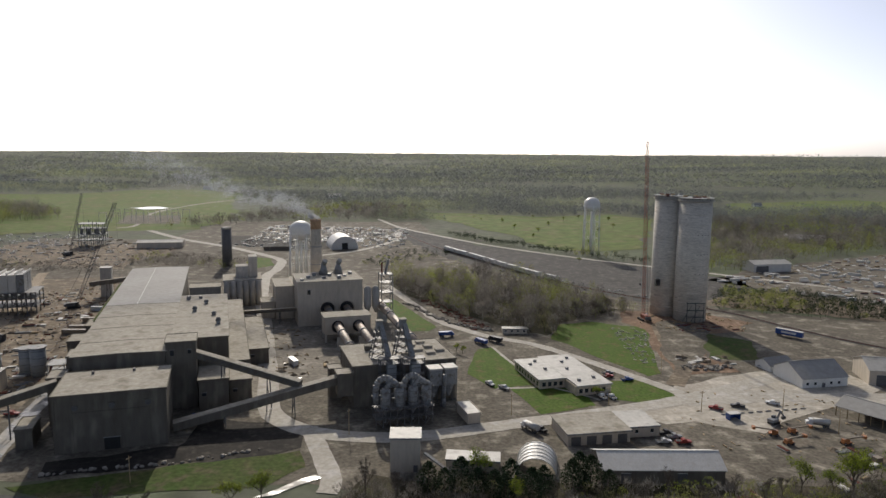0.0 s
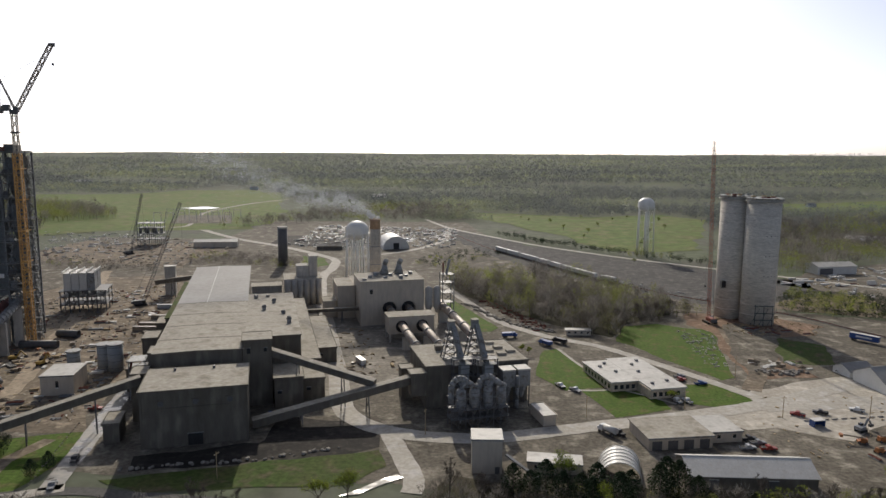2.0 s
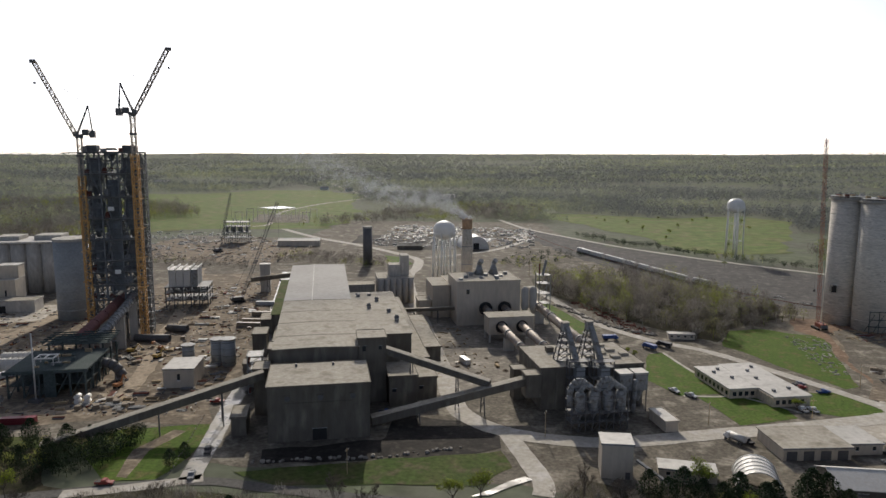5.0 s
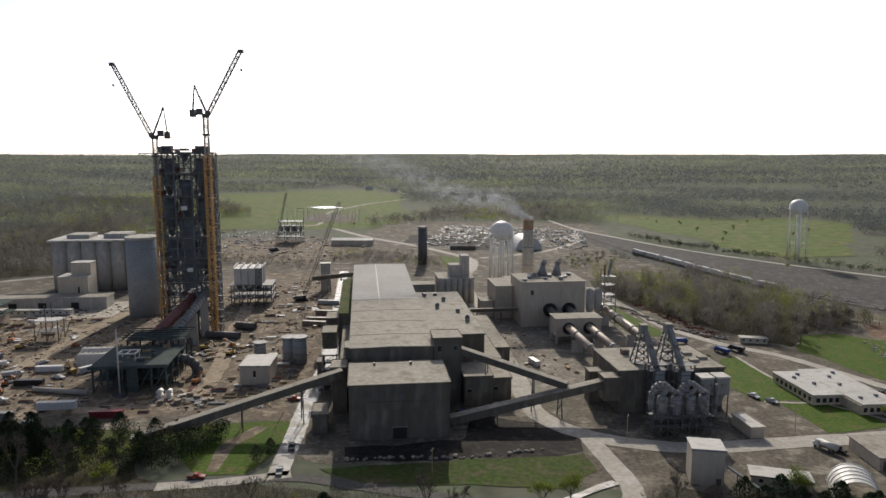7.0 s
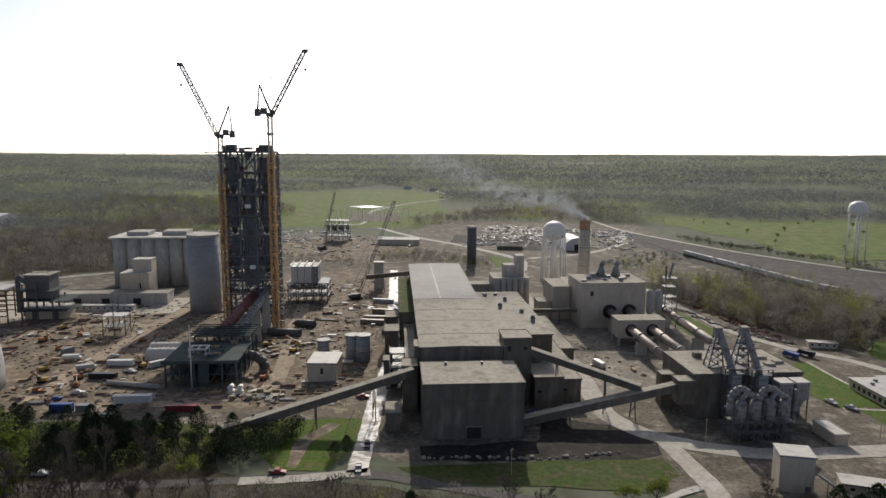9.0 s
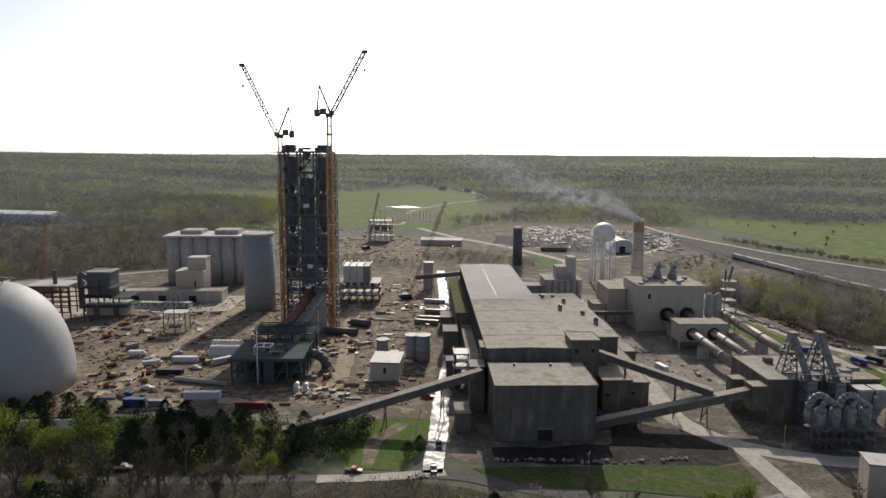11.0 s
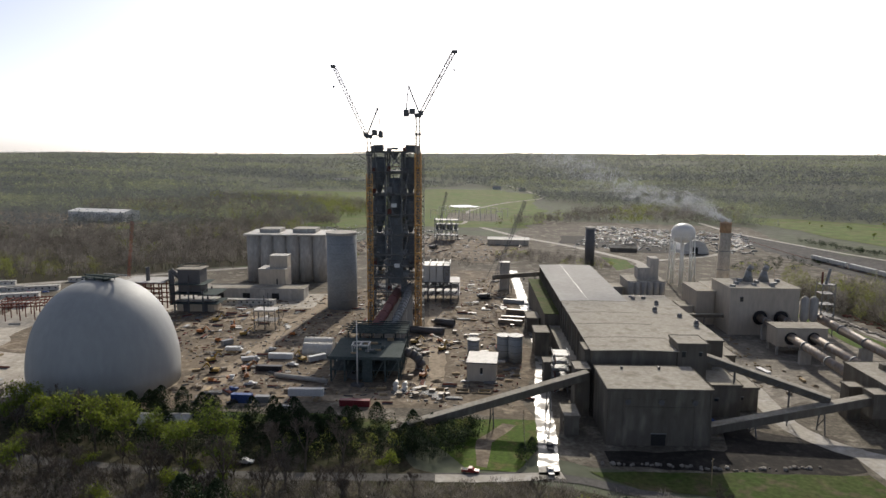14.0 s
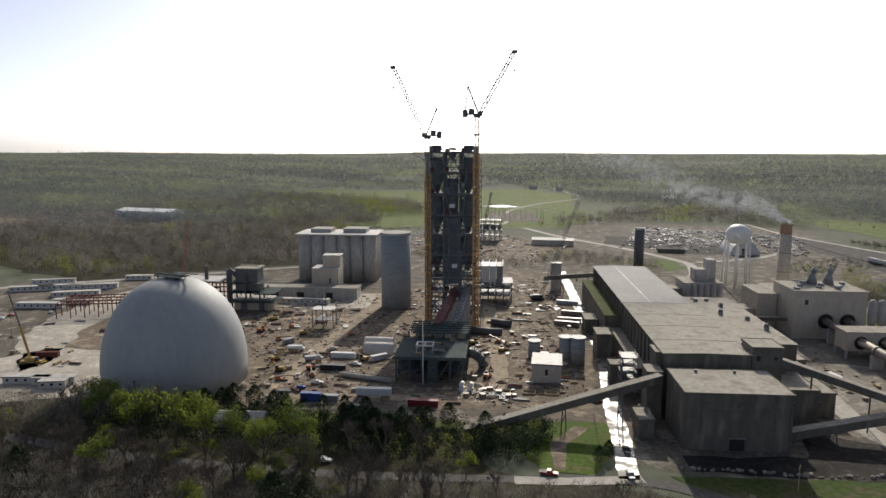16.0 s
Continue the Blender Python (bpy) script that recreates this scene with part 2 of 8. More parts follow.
M["glass"] = glossy("glass", (0.03, 0.035, 0.04), 0.12)
M["tyre"] = glossy("tyre", (0.02, 0.02, 0.02), 0.9)
for key, c in dict(paint_white=(0.7, 0.7, 0.69), paint_grey=(0.25, 0.26, 0.27), paint_black=(0.03, 0.03, 0.035), paint_red=(0.3, 0.05, 0.04),
                   paint_blue=(0.04, 0.09, 0.28), paint_silver=(0.45, 0.46, 0.47), paint_orange=(0.42, 0.17, 0.06), paint_yellow=(0.42, 0.28, 0.07),
                   paint_maroon=(0.22, 0.03, 0.04), paint_green=(0.08, 0.14, 0.1), paint_tan=(0.27, 0.22, 0.16)).items():
    M[key] = surface(key, c, tuple(0.8 * v for v in c), 0.8, 4.0, 0.42, bump=0.0, contrast=0.15)


def wet_material():
    """Wet dusty road: water film in the wheel tracks and hollows, dry dust between."""
    m, n, l, p = nodes_of("wet_road")
    g = n.new("ShaderNodeNewGeometry")
    a, b = n.new("ShaderNodeTexNoise"), n.new("ShaderNodeTexNoise")
    a.inputs["Scale"].default_value, a.inputs["Detail"].default_value = 0.16, 7.0
    b.inputs["Scale"].default_value, b.inputs["Detail"].default_value = 0.7, 4.0
    l.new(g.outputs["Position"], a.inputs["Vector"])
    l.new(g.outputs["Position"], b.inputs["Vector"])
    r = n.new("ShaderNodeMapRange")
    r.inputs["From Min"].default_value, r.inputs["From Max"].default_value = 0.42, 0.6
    l.new(a.outputs["Fac"], r.inputs["Value"])
    mx = n.new("ShaderNodeMix")
    mx.data_type = "RGBA"
    mx.inputs[6].default_value, mx.inputs[7].default_value = (0.13, 0.124, 0.112, 1), (0.3, 0.282, 0.25, 1)
    l.new(r.outputs["Result"], mx.inputs[0])
    l.new(mx.outputs[2], p.inputs["Base Color"])
    rr = n.new("ShaderNodeMapRange")
    rr.inputs["To Min"].default_value, rr.inputs["To Max"].default_value = 0.2, 0.75
    l.new(r.outputs["Result"], rr.inputs["Value"])
    l.new(rr.outputs["Result"], p.inputs["Roughness"])
    bp = n.new("ShaderNodeBump")
    bp.inputs["Strength"].default_value, bp.inputs["Distance"].default_value = 0.45, 0.06
    l.new(b.outputs["Fac"], bp.inputs["Height"])
    l.new(bp.outputs["Normal"], p.inputs["Normal"])
    return m


M["wet_road"] = wet_material()
M["water"] = glossy("water", (0.05, 0.06, 0.06), 0.06)


# ---- building blocks ----
class Geo:
    """Collects faces of one mesh."""

    def __init__(self):
        self.v, self.f = [], []

    def add(self, verts, faces):
        k = len(self.v)
        self.v.extend(verts)
        self.f.extend([tuple(i + k for i in f) for f in faces])
        return self

    def box(self, x0, x1, y0, y1, z0, z1, top=None):
        """A box; top: z of the upper edge at x1 if the top is sloped."""
        t = z1 if top is None else top
        return self.add([(x0, y0, z0), (x1, y0, z0), (x1, y1, z0), (x0, y1, z0), (x0, y0, z1), (x1, y0, t), (x1, y1, t), (x0, y1, z1)],
                        [(0, 3, 2, 1), (4, 5, 6, 7), (0, 1, 5, 4), (1, 2, 6, 5), (2, 3, 7, 6), (3, 0, 4, 7)])

    def tube(self, p, q, r, s=None, n=12, caps=True):
        """A round bar or cone from p to q with radii r and s."""
        p, q = Vector(p), Vector(q)
        s = r if s is None else s
        d = (q - p).normalized()
        a = d.orthogonal().normalized() if abs(d.z) < 0.99 else Vector((1, 0, 0))
        b = d.cross(a)
        k = len(self.v)
        for c, rad in ((p, r), (q, s)):
            for i in range(n):
                w = 2 * math.pi * i / n
                self.v.append(tuple(c + rad * (math.cos(w) * a + math.sin(w) * b)))
        for i in range(n):
            j = (i + 1) % n
            self.f.append((k + i, k + j, k + n + j, k + n + i))
        if caps:
            self.f.append(tuple(k + i for i in reversed(range(n))))
            self.f.append(tuple(k + n + i for i in range(n)))
        return self

    def beam(self, p, q, w=0.3, h=None):
        """A square bar from p to q."""
        p, q = Vector(p), Vector(q)
        h = w if h is None else h
        d = (q - p).normalized()
        up = Vector((0, 0, 1)) if abs(d.z) < 0.95 else Vector((0, 1, 0))
        a = d.cross(up).normalized() * (w / 2)
        b = a.cross(d).normalized() * (h / 2)
        vs = []
        for c in (p, q):
            vs += [tuple(c - a - b), tuple(c + a - b), tuple(c + a + b), tuple(c - a + b)]
        return self.add(vs, [(3, 2, 1, 0), (4, 5, 6, 7), (0, 1, 5, 4), (1, 2, 6, 5), (2, 3, 7, 6), (3, 0, 4, 7)])

    def lathe(self, profile, n=32, x=0.0, y=0.0):
        """Turned about the vertical through x, y; profile: (radius, z) from the bottom up."""
        k = len(self.v)
        for r, z in profile:
            for i in range(n):
                w = 2 * math.pi * i / n
                self.v.append((x + r * math.cos(w), y + r * math.sin(w), z))
        m = len(profile)
        for a in range(m - 1):
            for i in range(n):
                j = (i + 1) % n
                self.f.append((k + a * n + i, k + a * n + j, k + (a + 1) * n + j, k + (a + 1) * n + i))
        self.f.append(tuple(k + (m - 1) * n + i for i in range(n)))
        self.f.append(tuple(k + i for i in reversed(range(n))))
        return self

    def gable(self, x0, x1, y0, y1, z0, zr, axis="x", over=0.0, thick=0.25):
        """Two roof slabs over a rectangle, ridge along axis."""
        if axis == "y":
            sub = Geo().gable(y0, y1, x0, x1, z0, zr, "x", over, thick)
            return self.add([(y, x, z) for x, y, z in sub.v], [tuple(reversed(f)) for f in sub.f])
        ym = (y0 + y1) / 2
        a, b = x0 - over, x1 + over
        for ye, s in ((y0 - over, -1), (y1 + over, 1)):
            low = z0 - over * (zr - z0) / (ym - y0)
            vs = [(a, ye, low), (b, ye, low), (b, ym, zr), (a, ym, zr)]
            vs += [(x, y, z + thick) for x, y, z in vs]
            fs = [(3, 2, 1, 0), (4, 5, 6, 7), (0, 1, 5, 4), (1, 2, 6, 5), (2, 3, 7, 6), (3, 0, 4, 7)]
            self.add(vs, fs if s < 0 else [tuple(reversed(f)) for f in fs])
        return self

    def house(self, x0, x1, y0, y1, z0, ze, zr, axis="x"):
        """Walls with gable ends, ridge along axis."""
        if axis == "y":
            sub = Geo().house(y0, y1, x0, x1, z0, ze, zr, "x")
            return self.add([(y, x, z) for x, y, z in sub.v], [tuple(reversed(f)) for f in sub.f])
        ym = (y0 + y1) / 2
        vs = [(x0, y0, z0), (x0, y1, z0), (x0, y1, ze), (x0, ym, zr), (x0, y0, ze), (x1, y0, z0), (x1, y1, z0), (x1, y1, ze), (x1, ym, zr), (x1, y0, ze)]
        return self.add(vs, [(4, 3, 2, 1, 0), (5, 6, 7, 8, 9), (0, 5, 9, 4), (1, 2, 7, 6), (0, 1, 6, 5), (2, 3, 8, 7), (3, 4, 9, 8)])

    def mesh(self, name, smooth=False):
        me = bpy.data.meshes.new(name)
        me.from_pydata(self.v, [], self.f)
        if smooth:
            for p in me.polygons:
                p.use_smooth = len(p.vertices) == 4
        me.update()
        return me


def part(name, geo, material, parent, label="", smooth=False):
    me = geo.mesh(name, smooth)
    me.materials.append(material)
    ob = new(name, me)
    if parent is not None:
        ob.parent = parent
    if label:
        tagged(ob, label)
    return ob


def solo(name, geo, material, label, category, kind="", group="", smooth=False, at=None):
    """A thing that is one mesh."""
    ob = part(name, geo, material, None, smooth=smooth)
    if at is not None:
        ob.matrix_world = at
    return tagged(ob, label, category, group, kind)


def thing(name, m, label, category, group="", kind=""):
    ob = new(name)
    ob.matrix_world = m
    return tagged(ob, label, category, group, kind)


# the works' own axes: u along its fronts, w into its depth
A0 = 19.0
CA, SA = math.cos(radians(A0)), math.sin(radians(A0))


def at_uv(u, w, z=0.0, turn=0.0):
    return pose(-138.5 + u * CA - w * SA, 218.2 + u * SA + w * CA, z, 0, 0, A0 + turn)


def uv(u, w):
    return (-138.5 + u * CA - w * SA, 218.2 + u * SA + w * CA)


def height(x, y):
    """The land: level round the works, rising in long swells to the horizon."""
    r = math.hypot(x + 65, y + 10)
    if r < 1750:
        return 0.0
    t = (r - 1750) / 3050
    swell = noise.noise((x / 900, y / 900, 3.0)) * 9 + noise.noise((x / 330, y / 330, 7.0)) * 4
    return 63.5 * t ** 1.25 + max(0.0, x + 900) * 0.0042 * t + swell * min(1, t * 3)


# ---- ground, water, roads ----
def land_sheet():
    g = Geo()
    radii = [0, 120, 260, 420, 620, 900, 1250, 1700] + [1750 + 61 * i for i in range(1, 53)]
    n = 200
    g.v.append((-65, -10, 0))
    for r in radii[1:]:
        for i in range(n):
            w = 2 * math.pi * i / n
            x, y = -65 + r * math.cos(w), -10 + r * math.sin(w)
            g.v.append((x, y, height(x, y)))
    for i in range(n):
        g.f.append((0, 1 + i, 1 + (i + 1) % n))
    for a in range(len(radii) - 2):
        for i in range(n):
            j = (i + 1) % n
            k = 1 + a * n
            g.f.append((k + i, k + n + i, k + n + j, k + j))
    return solo("ground", g, M["land"], "rolling spring countryside of brown woodland floor and grass", "ground", "structure", smooth=True)


land_sheet()


def patch(name, pts, mat, lift, label, category, rough=1.5, kind="structure"):
    """A level area with an uneven edge."""
    out = []
    n = len(pts)
    for i in range(n):
        a, b = Vector((*pts[i], 0)), Vector((*pts[(i + 1) % n], 0))
        m = max(1, int((b - a).length / max(4.0, rough * 2.5)))
        for k in range(m):
            p = a.lerp(b, k / m)
            p += Vector((noise.noise((p.x * 0.07, p.y * 0.07, 1)), noise.noise((p.x * 0.07, p.y * 0.07, 9)), 0)) * rough * 2
            out.append((p.x, p.y, lift))
    area = sum(out[i][0] * out[(i + 1) % len(out)][1] - out[(i + 1) % len(out)][0] * out[i][1] for i in range(len(out)))
    if area < 0:
        out.reverse()
    g = Geo()
    g.add(out, [tuple(range(len(out)))])
    return solo(name, g, mat, label, category, kind)


def spline(pts, step=4.0):
    """Points along a smooth line through pts."""
    v = [Vector(p) for p in pts]
    v = [2 * v[0] - v[1]] + v + [2 * v[-1] - v[-2]]
    out = []
    for i in range(1, len(v) - 2):
        a, b, c, d = v[i - 1:i + 3]
        m = max(2, int((c - b).length / step))
        for k in range(m):
            t = k / m
            out.append(0.5 * ((2 * b) + (c - a) * t + (2 * a - 5 * b + 4 * c - d) * t * t + (3 * b - a - 3 * c + d) * t ** 3))
    out.append(v[-2])
    return out


def road(name, pts, width, mat, lift, label, wobble=0.6):
    c = spline(pts)
    g = Geo()
    for i, p in enumerate(c):
        d = (c[min(i + 1, len(c) - 1)] - c[max(i - 1, 0)]).normalized()
        s = Vector((-d.y, d.x))
        for side in (1, -1):
            w = width / 2 + wobble * noise.noise((p.x * 0.15, p.y * 0.15, 5 + side))
            q = p + s * side * w
            g.v.append((q.x, q.y, height(q.x, q.y) + lift))
    for i in range(len(c) - 1):
        g.f.append((2 * i, 2 * i + 1, 2 * i + 3, 2 * i + 2))
    return solo(name, g, mat, label, "road", "structure")


# works yard and construction ground
patch("yard", [(-640, 300), (-500, 215), (-405, 158), (-330, 165), (-280, 192), (-215, 205), (-150, 200), (-100, 205), (-40, 200), (40, 190), (130, 205), (240, 235),
               (330, 330), (290, 420), (180, 450), (120, 520), (60, 640), (-20, 780), (-60, 980), (-330, 960), (-330, 760), (-470, 760), (-470, 560), (-400, 520), (-480, 470), (-560, 430)],
      M["gravel"], 0.06, "grey-brown gravel yard of the works with tyre marks", "yard", 4)
patch("yard", [(-415, 165), (-330, 175), (-262, 212), (-170, 232), (-185, 300), (-225, 420), (-262, 540), (-330, 520), (-345, 430), (-425, 330), (-500, 280)],
      M["dirt"], 0.10, "brown dirt of the construction site, churned by vehicles", "yard", 5)
patch("yard", [(-470, 600), (-290, 570), (-290, 690), (-340, 720), (-470, 720)], M["dirt"], 0.11, "reddish bare earth of a building site", "yard", 6)
patch("coal_ground", [(-134, 205), (-92, 212), (-57, 228), (-60, 250), (-100, 249), (-100, 225), (-136, 214)], M["coal"], 0.14, "black coal dust on the ground before the mill", "yard", 3)
patch("coal_ground", [(-260, 730), (-150, 690), (-110, 760), (-170, 810), (-270, 800)], M["coal"], 0.14, "dark coal and slag ground behind the works", "yard", 5)
patch("coal_ground", [(-78, 905), (-20, 815), (32, 737), (103, 670), (175, 612), (232, 560), (215, 490), (150, 470), (114, 480), (80, 520), (45, 565), (-22, 668), (-62, 790)], M["cinder"], 0.12, "dark cinder ground along the railway", "yard", 4)
patch("lumber_yard", [(200, 560), (270, 625), (440, 720), (520, 640), (300, 460), (245, 505)], M["gravel"], 0.12, "pale gravel storage yard", "yard", 4)
patch("clay_slope", [(150, 470), (235, 445), (300, 395), (330, 430), (235, 520)], M["dirt"], 0.14, "bare ochre earth bank beside the railway", "yard", 4)
for pts in ([(8, 352), (16, 356), (35, 299), (14, 292), (2, 311)], [(21, 292), (34, 297), (52, 292), (55, 274), (31, 263)], [(66, 305), (80, 307), (93, 286), (80, 277), (62, 281)],
            [(-55, 454), (-48, 473), (-15, 396), (-19, 387), (-32, 385)]):
    patch("lawn", pts, M["lawn"], 0.16, "mown bright green lawn", "lawn", 0.5)
patch("rough_grass", [(57, 407), (80, 415), (108, 404), (93, 318), (87, 312), (69, 340), (52, 375)], M["lawn"], 0.15, "green grassy slope below the silos", "grass", 2)
patch("rough_grass", [(141, 393), (160, 376), (150, 339), (125, 343)], M["rough_grass"], 0.15, "patchy grass between tracks", "grass", 2)
patch("grass_strip", [(-140, 196), (-118, 204), (-94, 212), (-57, 226), (-52, 214), (-62, 200), (-124, 189)], M["rough_grass"], 0.16, "green verge along the front road", "grass", 1)
patch("grass_bank", [(-206, 205), (-196, 219), (-166, 232), (-160, 204), (-163, 187), (-178, 183)], M["lawn"], 0.16, "green grass slope with a worn gully", "grass", 1)
patch("verge", [(-330, 180), (-240, 208), (-205, 212), (-206, 203), (-260, 192), (-330, 170)], M["rough_grass"], 0.13, "rough grass above the wooded bank", "grass", 2)
patch("grass_oval", [(-203, 648), (-179, 639), (-166, 602), (-179, 580)], M["lawn"], 0.17, "green oval inside the road bend", "grass", 1)
patch("meadow", [(-903, 1238), (-880, 1400), (-791, 1502), (-713, 1740), (-462, 1502), (-425, 1269), (-330, 1004), (-330, 860), (-592, 790), (-650, 900)], M["field"], 0.24, "wide green spring pasture", "field", 12)
patch("meadow", [(-70, 1145), (32, 1109), (127, 1075), (245, 1138), (300, 1050), (241, 900), (190, 735), (144, 710), (93, 733), (47, 880), (-48, 1030)], M["field"], 0.36, "olive green pasture with scattered bushes", "field", 10)
patch("meadow", [(524, 1390), (985, 1626), (1100, 1500), (821, 1300), (596, 1220), (457, 1170)], M["field"], 0.48, "distant green pasture", "field", 15)
patch("meadow", [(-1082, 1150), (-1130, 1393), (-831, 1457), (-600, 1240), (-674, 1129), (-883, 1190)], M["field"], 0.60, "distant green pasture behind a tree line", "field", 15)
patch("meadow", [(-632, 773), (-582, 935), (-507, 800), (-540, 763)], M["field"], 0.72, "green pasture strip", "field", 6)
patch("quarry_floor", [(-1240, 560), (-1180, 760), (-1000, 790), (-820, 720), (-850, 640), (-1000, 600)], M["dirt"], 0.1, "bare brown earth around a storage shed", "yard", 8)
patch("pond", [(-554, 1141), (-520, 1172), (-489, 1150), (-510, 1118)], M["water"], 0.6, "small bright pond in the pasture", "pond", 3)
patch("pond", [(-150, 790), (-118, 800), (-110, 770), (-140, 760)], M["water"], 0.2, "shallow pool behind the works", "pond", 3)
patch("gravel_grid", [(-460, 907), (-498, 1020), (-422, 1030), (-378, 917)], M["gravel"], 0.5, "grey gravel pad beyond the site", "yard", 1)
patch("gully", [(-176, 186), (-172, 186), (-176, 205), (-172, 223), (-177, 223), (-182, 205)], M["dirt"], 0.2, "washed-out gully with pale stones", "gully", 0.6)

patch("concrete_apron", [(-482, 220), (-509, 264), (-532, 306), (-528, 361), (-509, 387), (-438, 385), (-391, 389), (-343, 410), (-327, 378), (-364, 347), (-415, 339), (-427, 300), (-487, 298), (-462, 242), (-429, 200), (-427, 182)], M["dust"], 0.125, "pale grey concrete apron behind the dome", "yard", 2)
patch("concrete_apron", [(-458, 187), (-451, 216), (-422, 223), (-372, 181), (-383, 165), (-402, 150)], M["dust"], 0.125, "pale gravel parking ground beside the dome", "yard", 2)
road("road", [(-354, 401), (-342, 366), (-335, 328), (-326, 292), (-319, 261), (-308, 227), (-308, 210)], 9, M["dirt_track"], 0.16, "tan dirt track worn across the building site", 1.5)
road("road", [(-342, 550), (-291, 438), (-255, 349), (-230, 289), (-219, 251), (-236, 231), (-262, 219), (-285, 203)], 8, M["dirt_track"], 0.17, "tan dirt track between stacks of material", 1.8)
road("road", [(-335, 328), (-366, 326), (-382, 302), (-391, 288)], 7, M["dirt_track"], 0.18, "tan dirt track towards the dome", 1.5)
patch("dust_ground", [uv(60, 40), uv(100, 44), uv(112, 48), uv(150, 52), uv(158, 110), uv(150, 200), uv(120, 230), uv(80, 260), uv(66, 200)], M["kiln_ground"], 0.11, "grey-brown dusty ground round the kilns", "yard", 4)
patch("dust_ground", [(70, 262), (110, 250), (150, 275), (190, 300), (180, 330), (130, 318), (95, 300)], M["dust"], 0.11, "pale dusty gravel where lorries turn", "yard", 4)
patch("red_ground", [(98, 415), (108, 445), (150, 450), (175, 420), (165, 398), (128, 392), (124, 345), (134, 322), (104, 318), (100, 350), (106, 396)], M["red_earth"], 0.18, "raw red earth round the silo site", "yard", 3)
patch("silo_track", [(118, 416), (129, 420), (143, 396), (116, 329), (104, 329), (103, 345)], M["gravel"], 0.26, "grey-brown gravel track up to the silos", "yard", 2)
patch("leaf_litter", [(-440, 60), (-440, 118), (-405, 160), (-335, 172), (-262, 200), (-206, 208), (-200, 178), (-150, 180), (-60, 182), (60, 176), (170, 180), (210, 235), (300, 230), (200, 60)], M["litter"], 0.09, "dark brown leaf litter and brush under the roadside trees", "undergrowth", 3)
patch("leaf_litter", [(-38, 189), (0, 190), (45, 192), (150, 196), (172, 216), (95, 207), (44, 203.5), (5, 211), (-12, 206), (-30, 210)], M["litter"], 0.13, "dark brown brush-covered soil beside the public road", "undergrowth", 2)
patch("leaf_litter", [(-1000, 500), (-930, 560), (-830, 560), (-745, 640), (-686, 780), (-600, 760), (-480, 600), (-480, 480), (-545, 415), (-600, 350), (-760, 380)], M["litter"], 0.08, "brown leaf litter under the bare wood", "undergrowth", 8)
patch("leaf_litter", [(-60, 552), (-18, 555), (28, 530), (70, 495), (104, 448), (60, 415), (52, 380), (36, 390), (-6, 430), (-45, 495)], M["litter"], 0.13, "brown leaf litter under the spring wood", "undergrowth", 3)
road("road", [(-120, 1010), (-78, 905), (-24, 822), (34, 745), (104, 676), (178, 618), (262, 556), (340, 500)], 6, M["dusty_road"], 0.3, "pale gravel road along the railway bank")
road("road", [(-160, 640), (-110, 690), (-80, 760), (-76, 850), (-82, 910)], 7, M["dusty_road"], 0.3, "pale curving track to the railway crossing")
road("road", [(-262, 545), (-245, 495), (-230, 451), (-214, 403), (-200, 364), (-182, 308), (-168, 249), (-158, 213), (-152, 188)], 6.8, M["wet_road"], 0.24, "wet straight haul road shining in low sun")
road("road", [(-520, 100), (-440, 122), (-365, 131), (-312, 137), (-253, 150), (-200, 168), (-152, 187), (-123, 187), (-94, 186), (-58, 186), (0, 184), (80, 178)], 5.0, M["asphalt"], 0.18, "grey public road running below the works")
road("road", [(-185, 173), (-165, 181), (-148, 190)], 5, M["dusty_road"], 0.24, "pale gravel apron at the road junction")
road("road", [(-163, 618), (-158, 580), (-158, 548), (-143, 483), (-123, 416), (-103, 350), (-88, 300), (-77, 262), (-62, 245), (-40, 238), (-15, 240), (17, 252), (50, 264), (92, 282), (131, 305), (175, 335)], 9, M["dusty_road"], 0.2, "dusty white road through the works")
road("road", [(-58, 246), (-50, 226), (-42, 205), (-42, 196)], 7, M["dusty_road"], 0.22, "pale muddy track down to the public road")
patch("puddle", [(-63, 192.5), (-57, 198), (-52.5, 203), (-47.5, 208), (-45, 206), (-50.5, 200.5), (-57, 193.8)], M["wet_road"], 0.3, "wide shallow puddle shining where the track meets the road", "puddle", 1)
road("road", [(-58, 520), (-29, 446), (-13, 409), (13, 379), (40, 361), (75, 318), (95, 290)], 6, M["dusty_road"], 0.22, "pale gravel road along the wood")
road("road", [(-420, 880), (-317, 770), (-246, 713), (-190, 659), (-165, 625), (-158, 580)], 8, M["dusty_road"], 0.22, "pale road curving behind the works")
road("road", [(-436, 861), (-426, 890), (-462, 1006), (-481, 1088), (-472, 1251), (-436, 1418), (-509, 1593), (-585, 1741), (-710, 1975)], 6, M["dusty_road"], 0.25, "narrow bright lane winding through pasture")
road("road", [(-570, 930), (-520, 1010), (-470, 1040), (-400, 1050)], 5, M["dusty_road"], 0.22, "pale field track")
road("road", [(-640, 290), (-590, 345), (-540, 400), (-480, 470), (-420, 520)], 8, M["dusty_road"], 0.2, "pale concrete road past the site offices")
road("road", [(95, 300), (108, 330), (112, 370), (118, 412)], 8, M["dirt"], 0.2, "dirt track up to the twin silos")
road("road", [(92, 282), (140, 290), (190, 288), (260, 300)], 14, M["dusty_road"], 0.19, "wide dusty yard road")
road("road", [(-1100, 640), (-1000, 660), (-900, 690), (-840, 720)], 5, M["dusty_road"], 0.2, "dirt track to a storage shed")
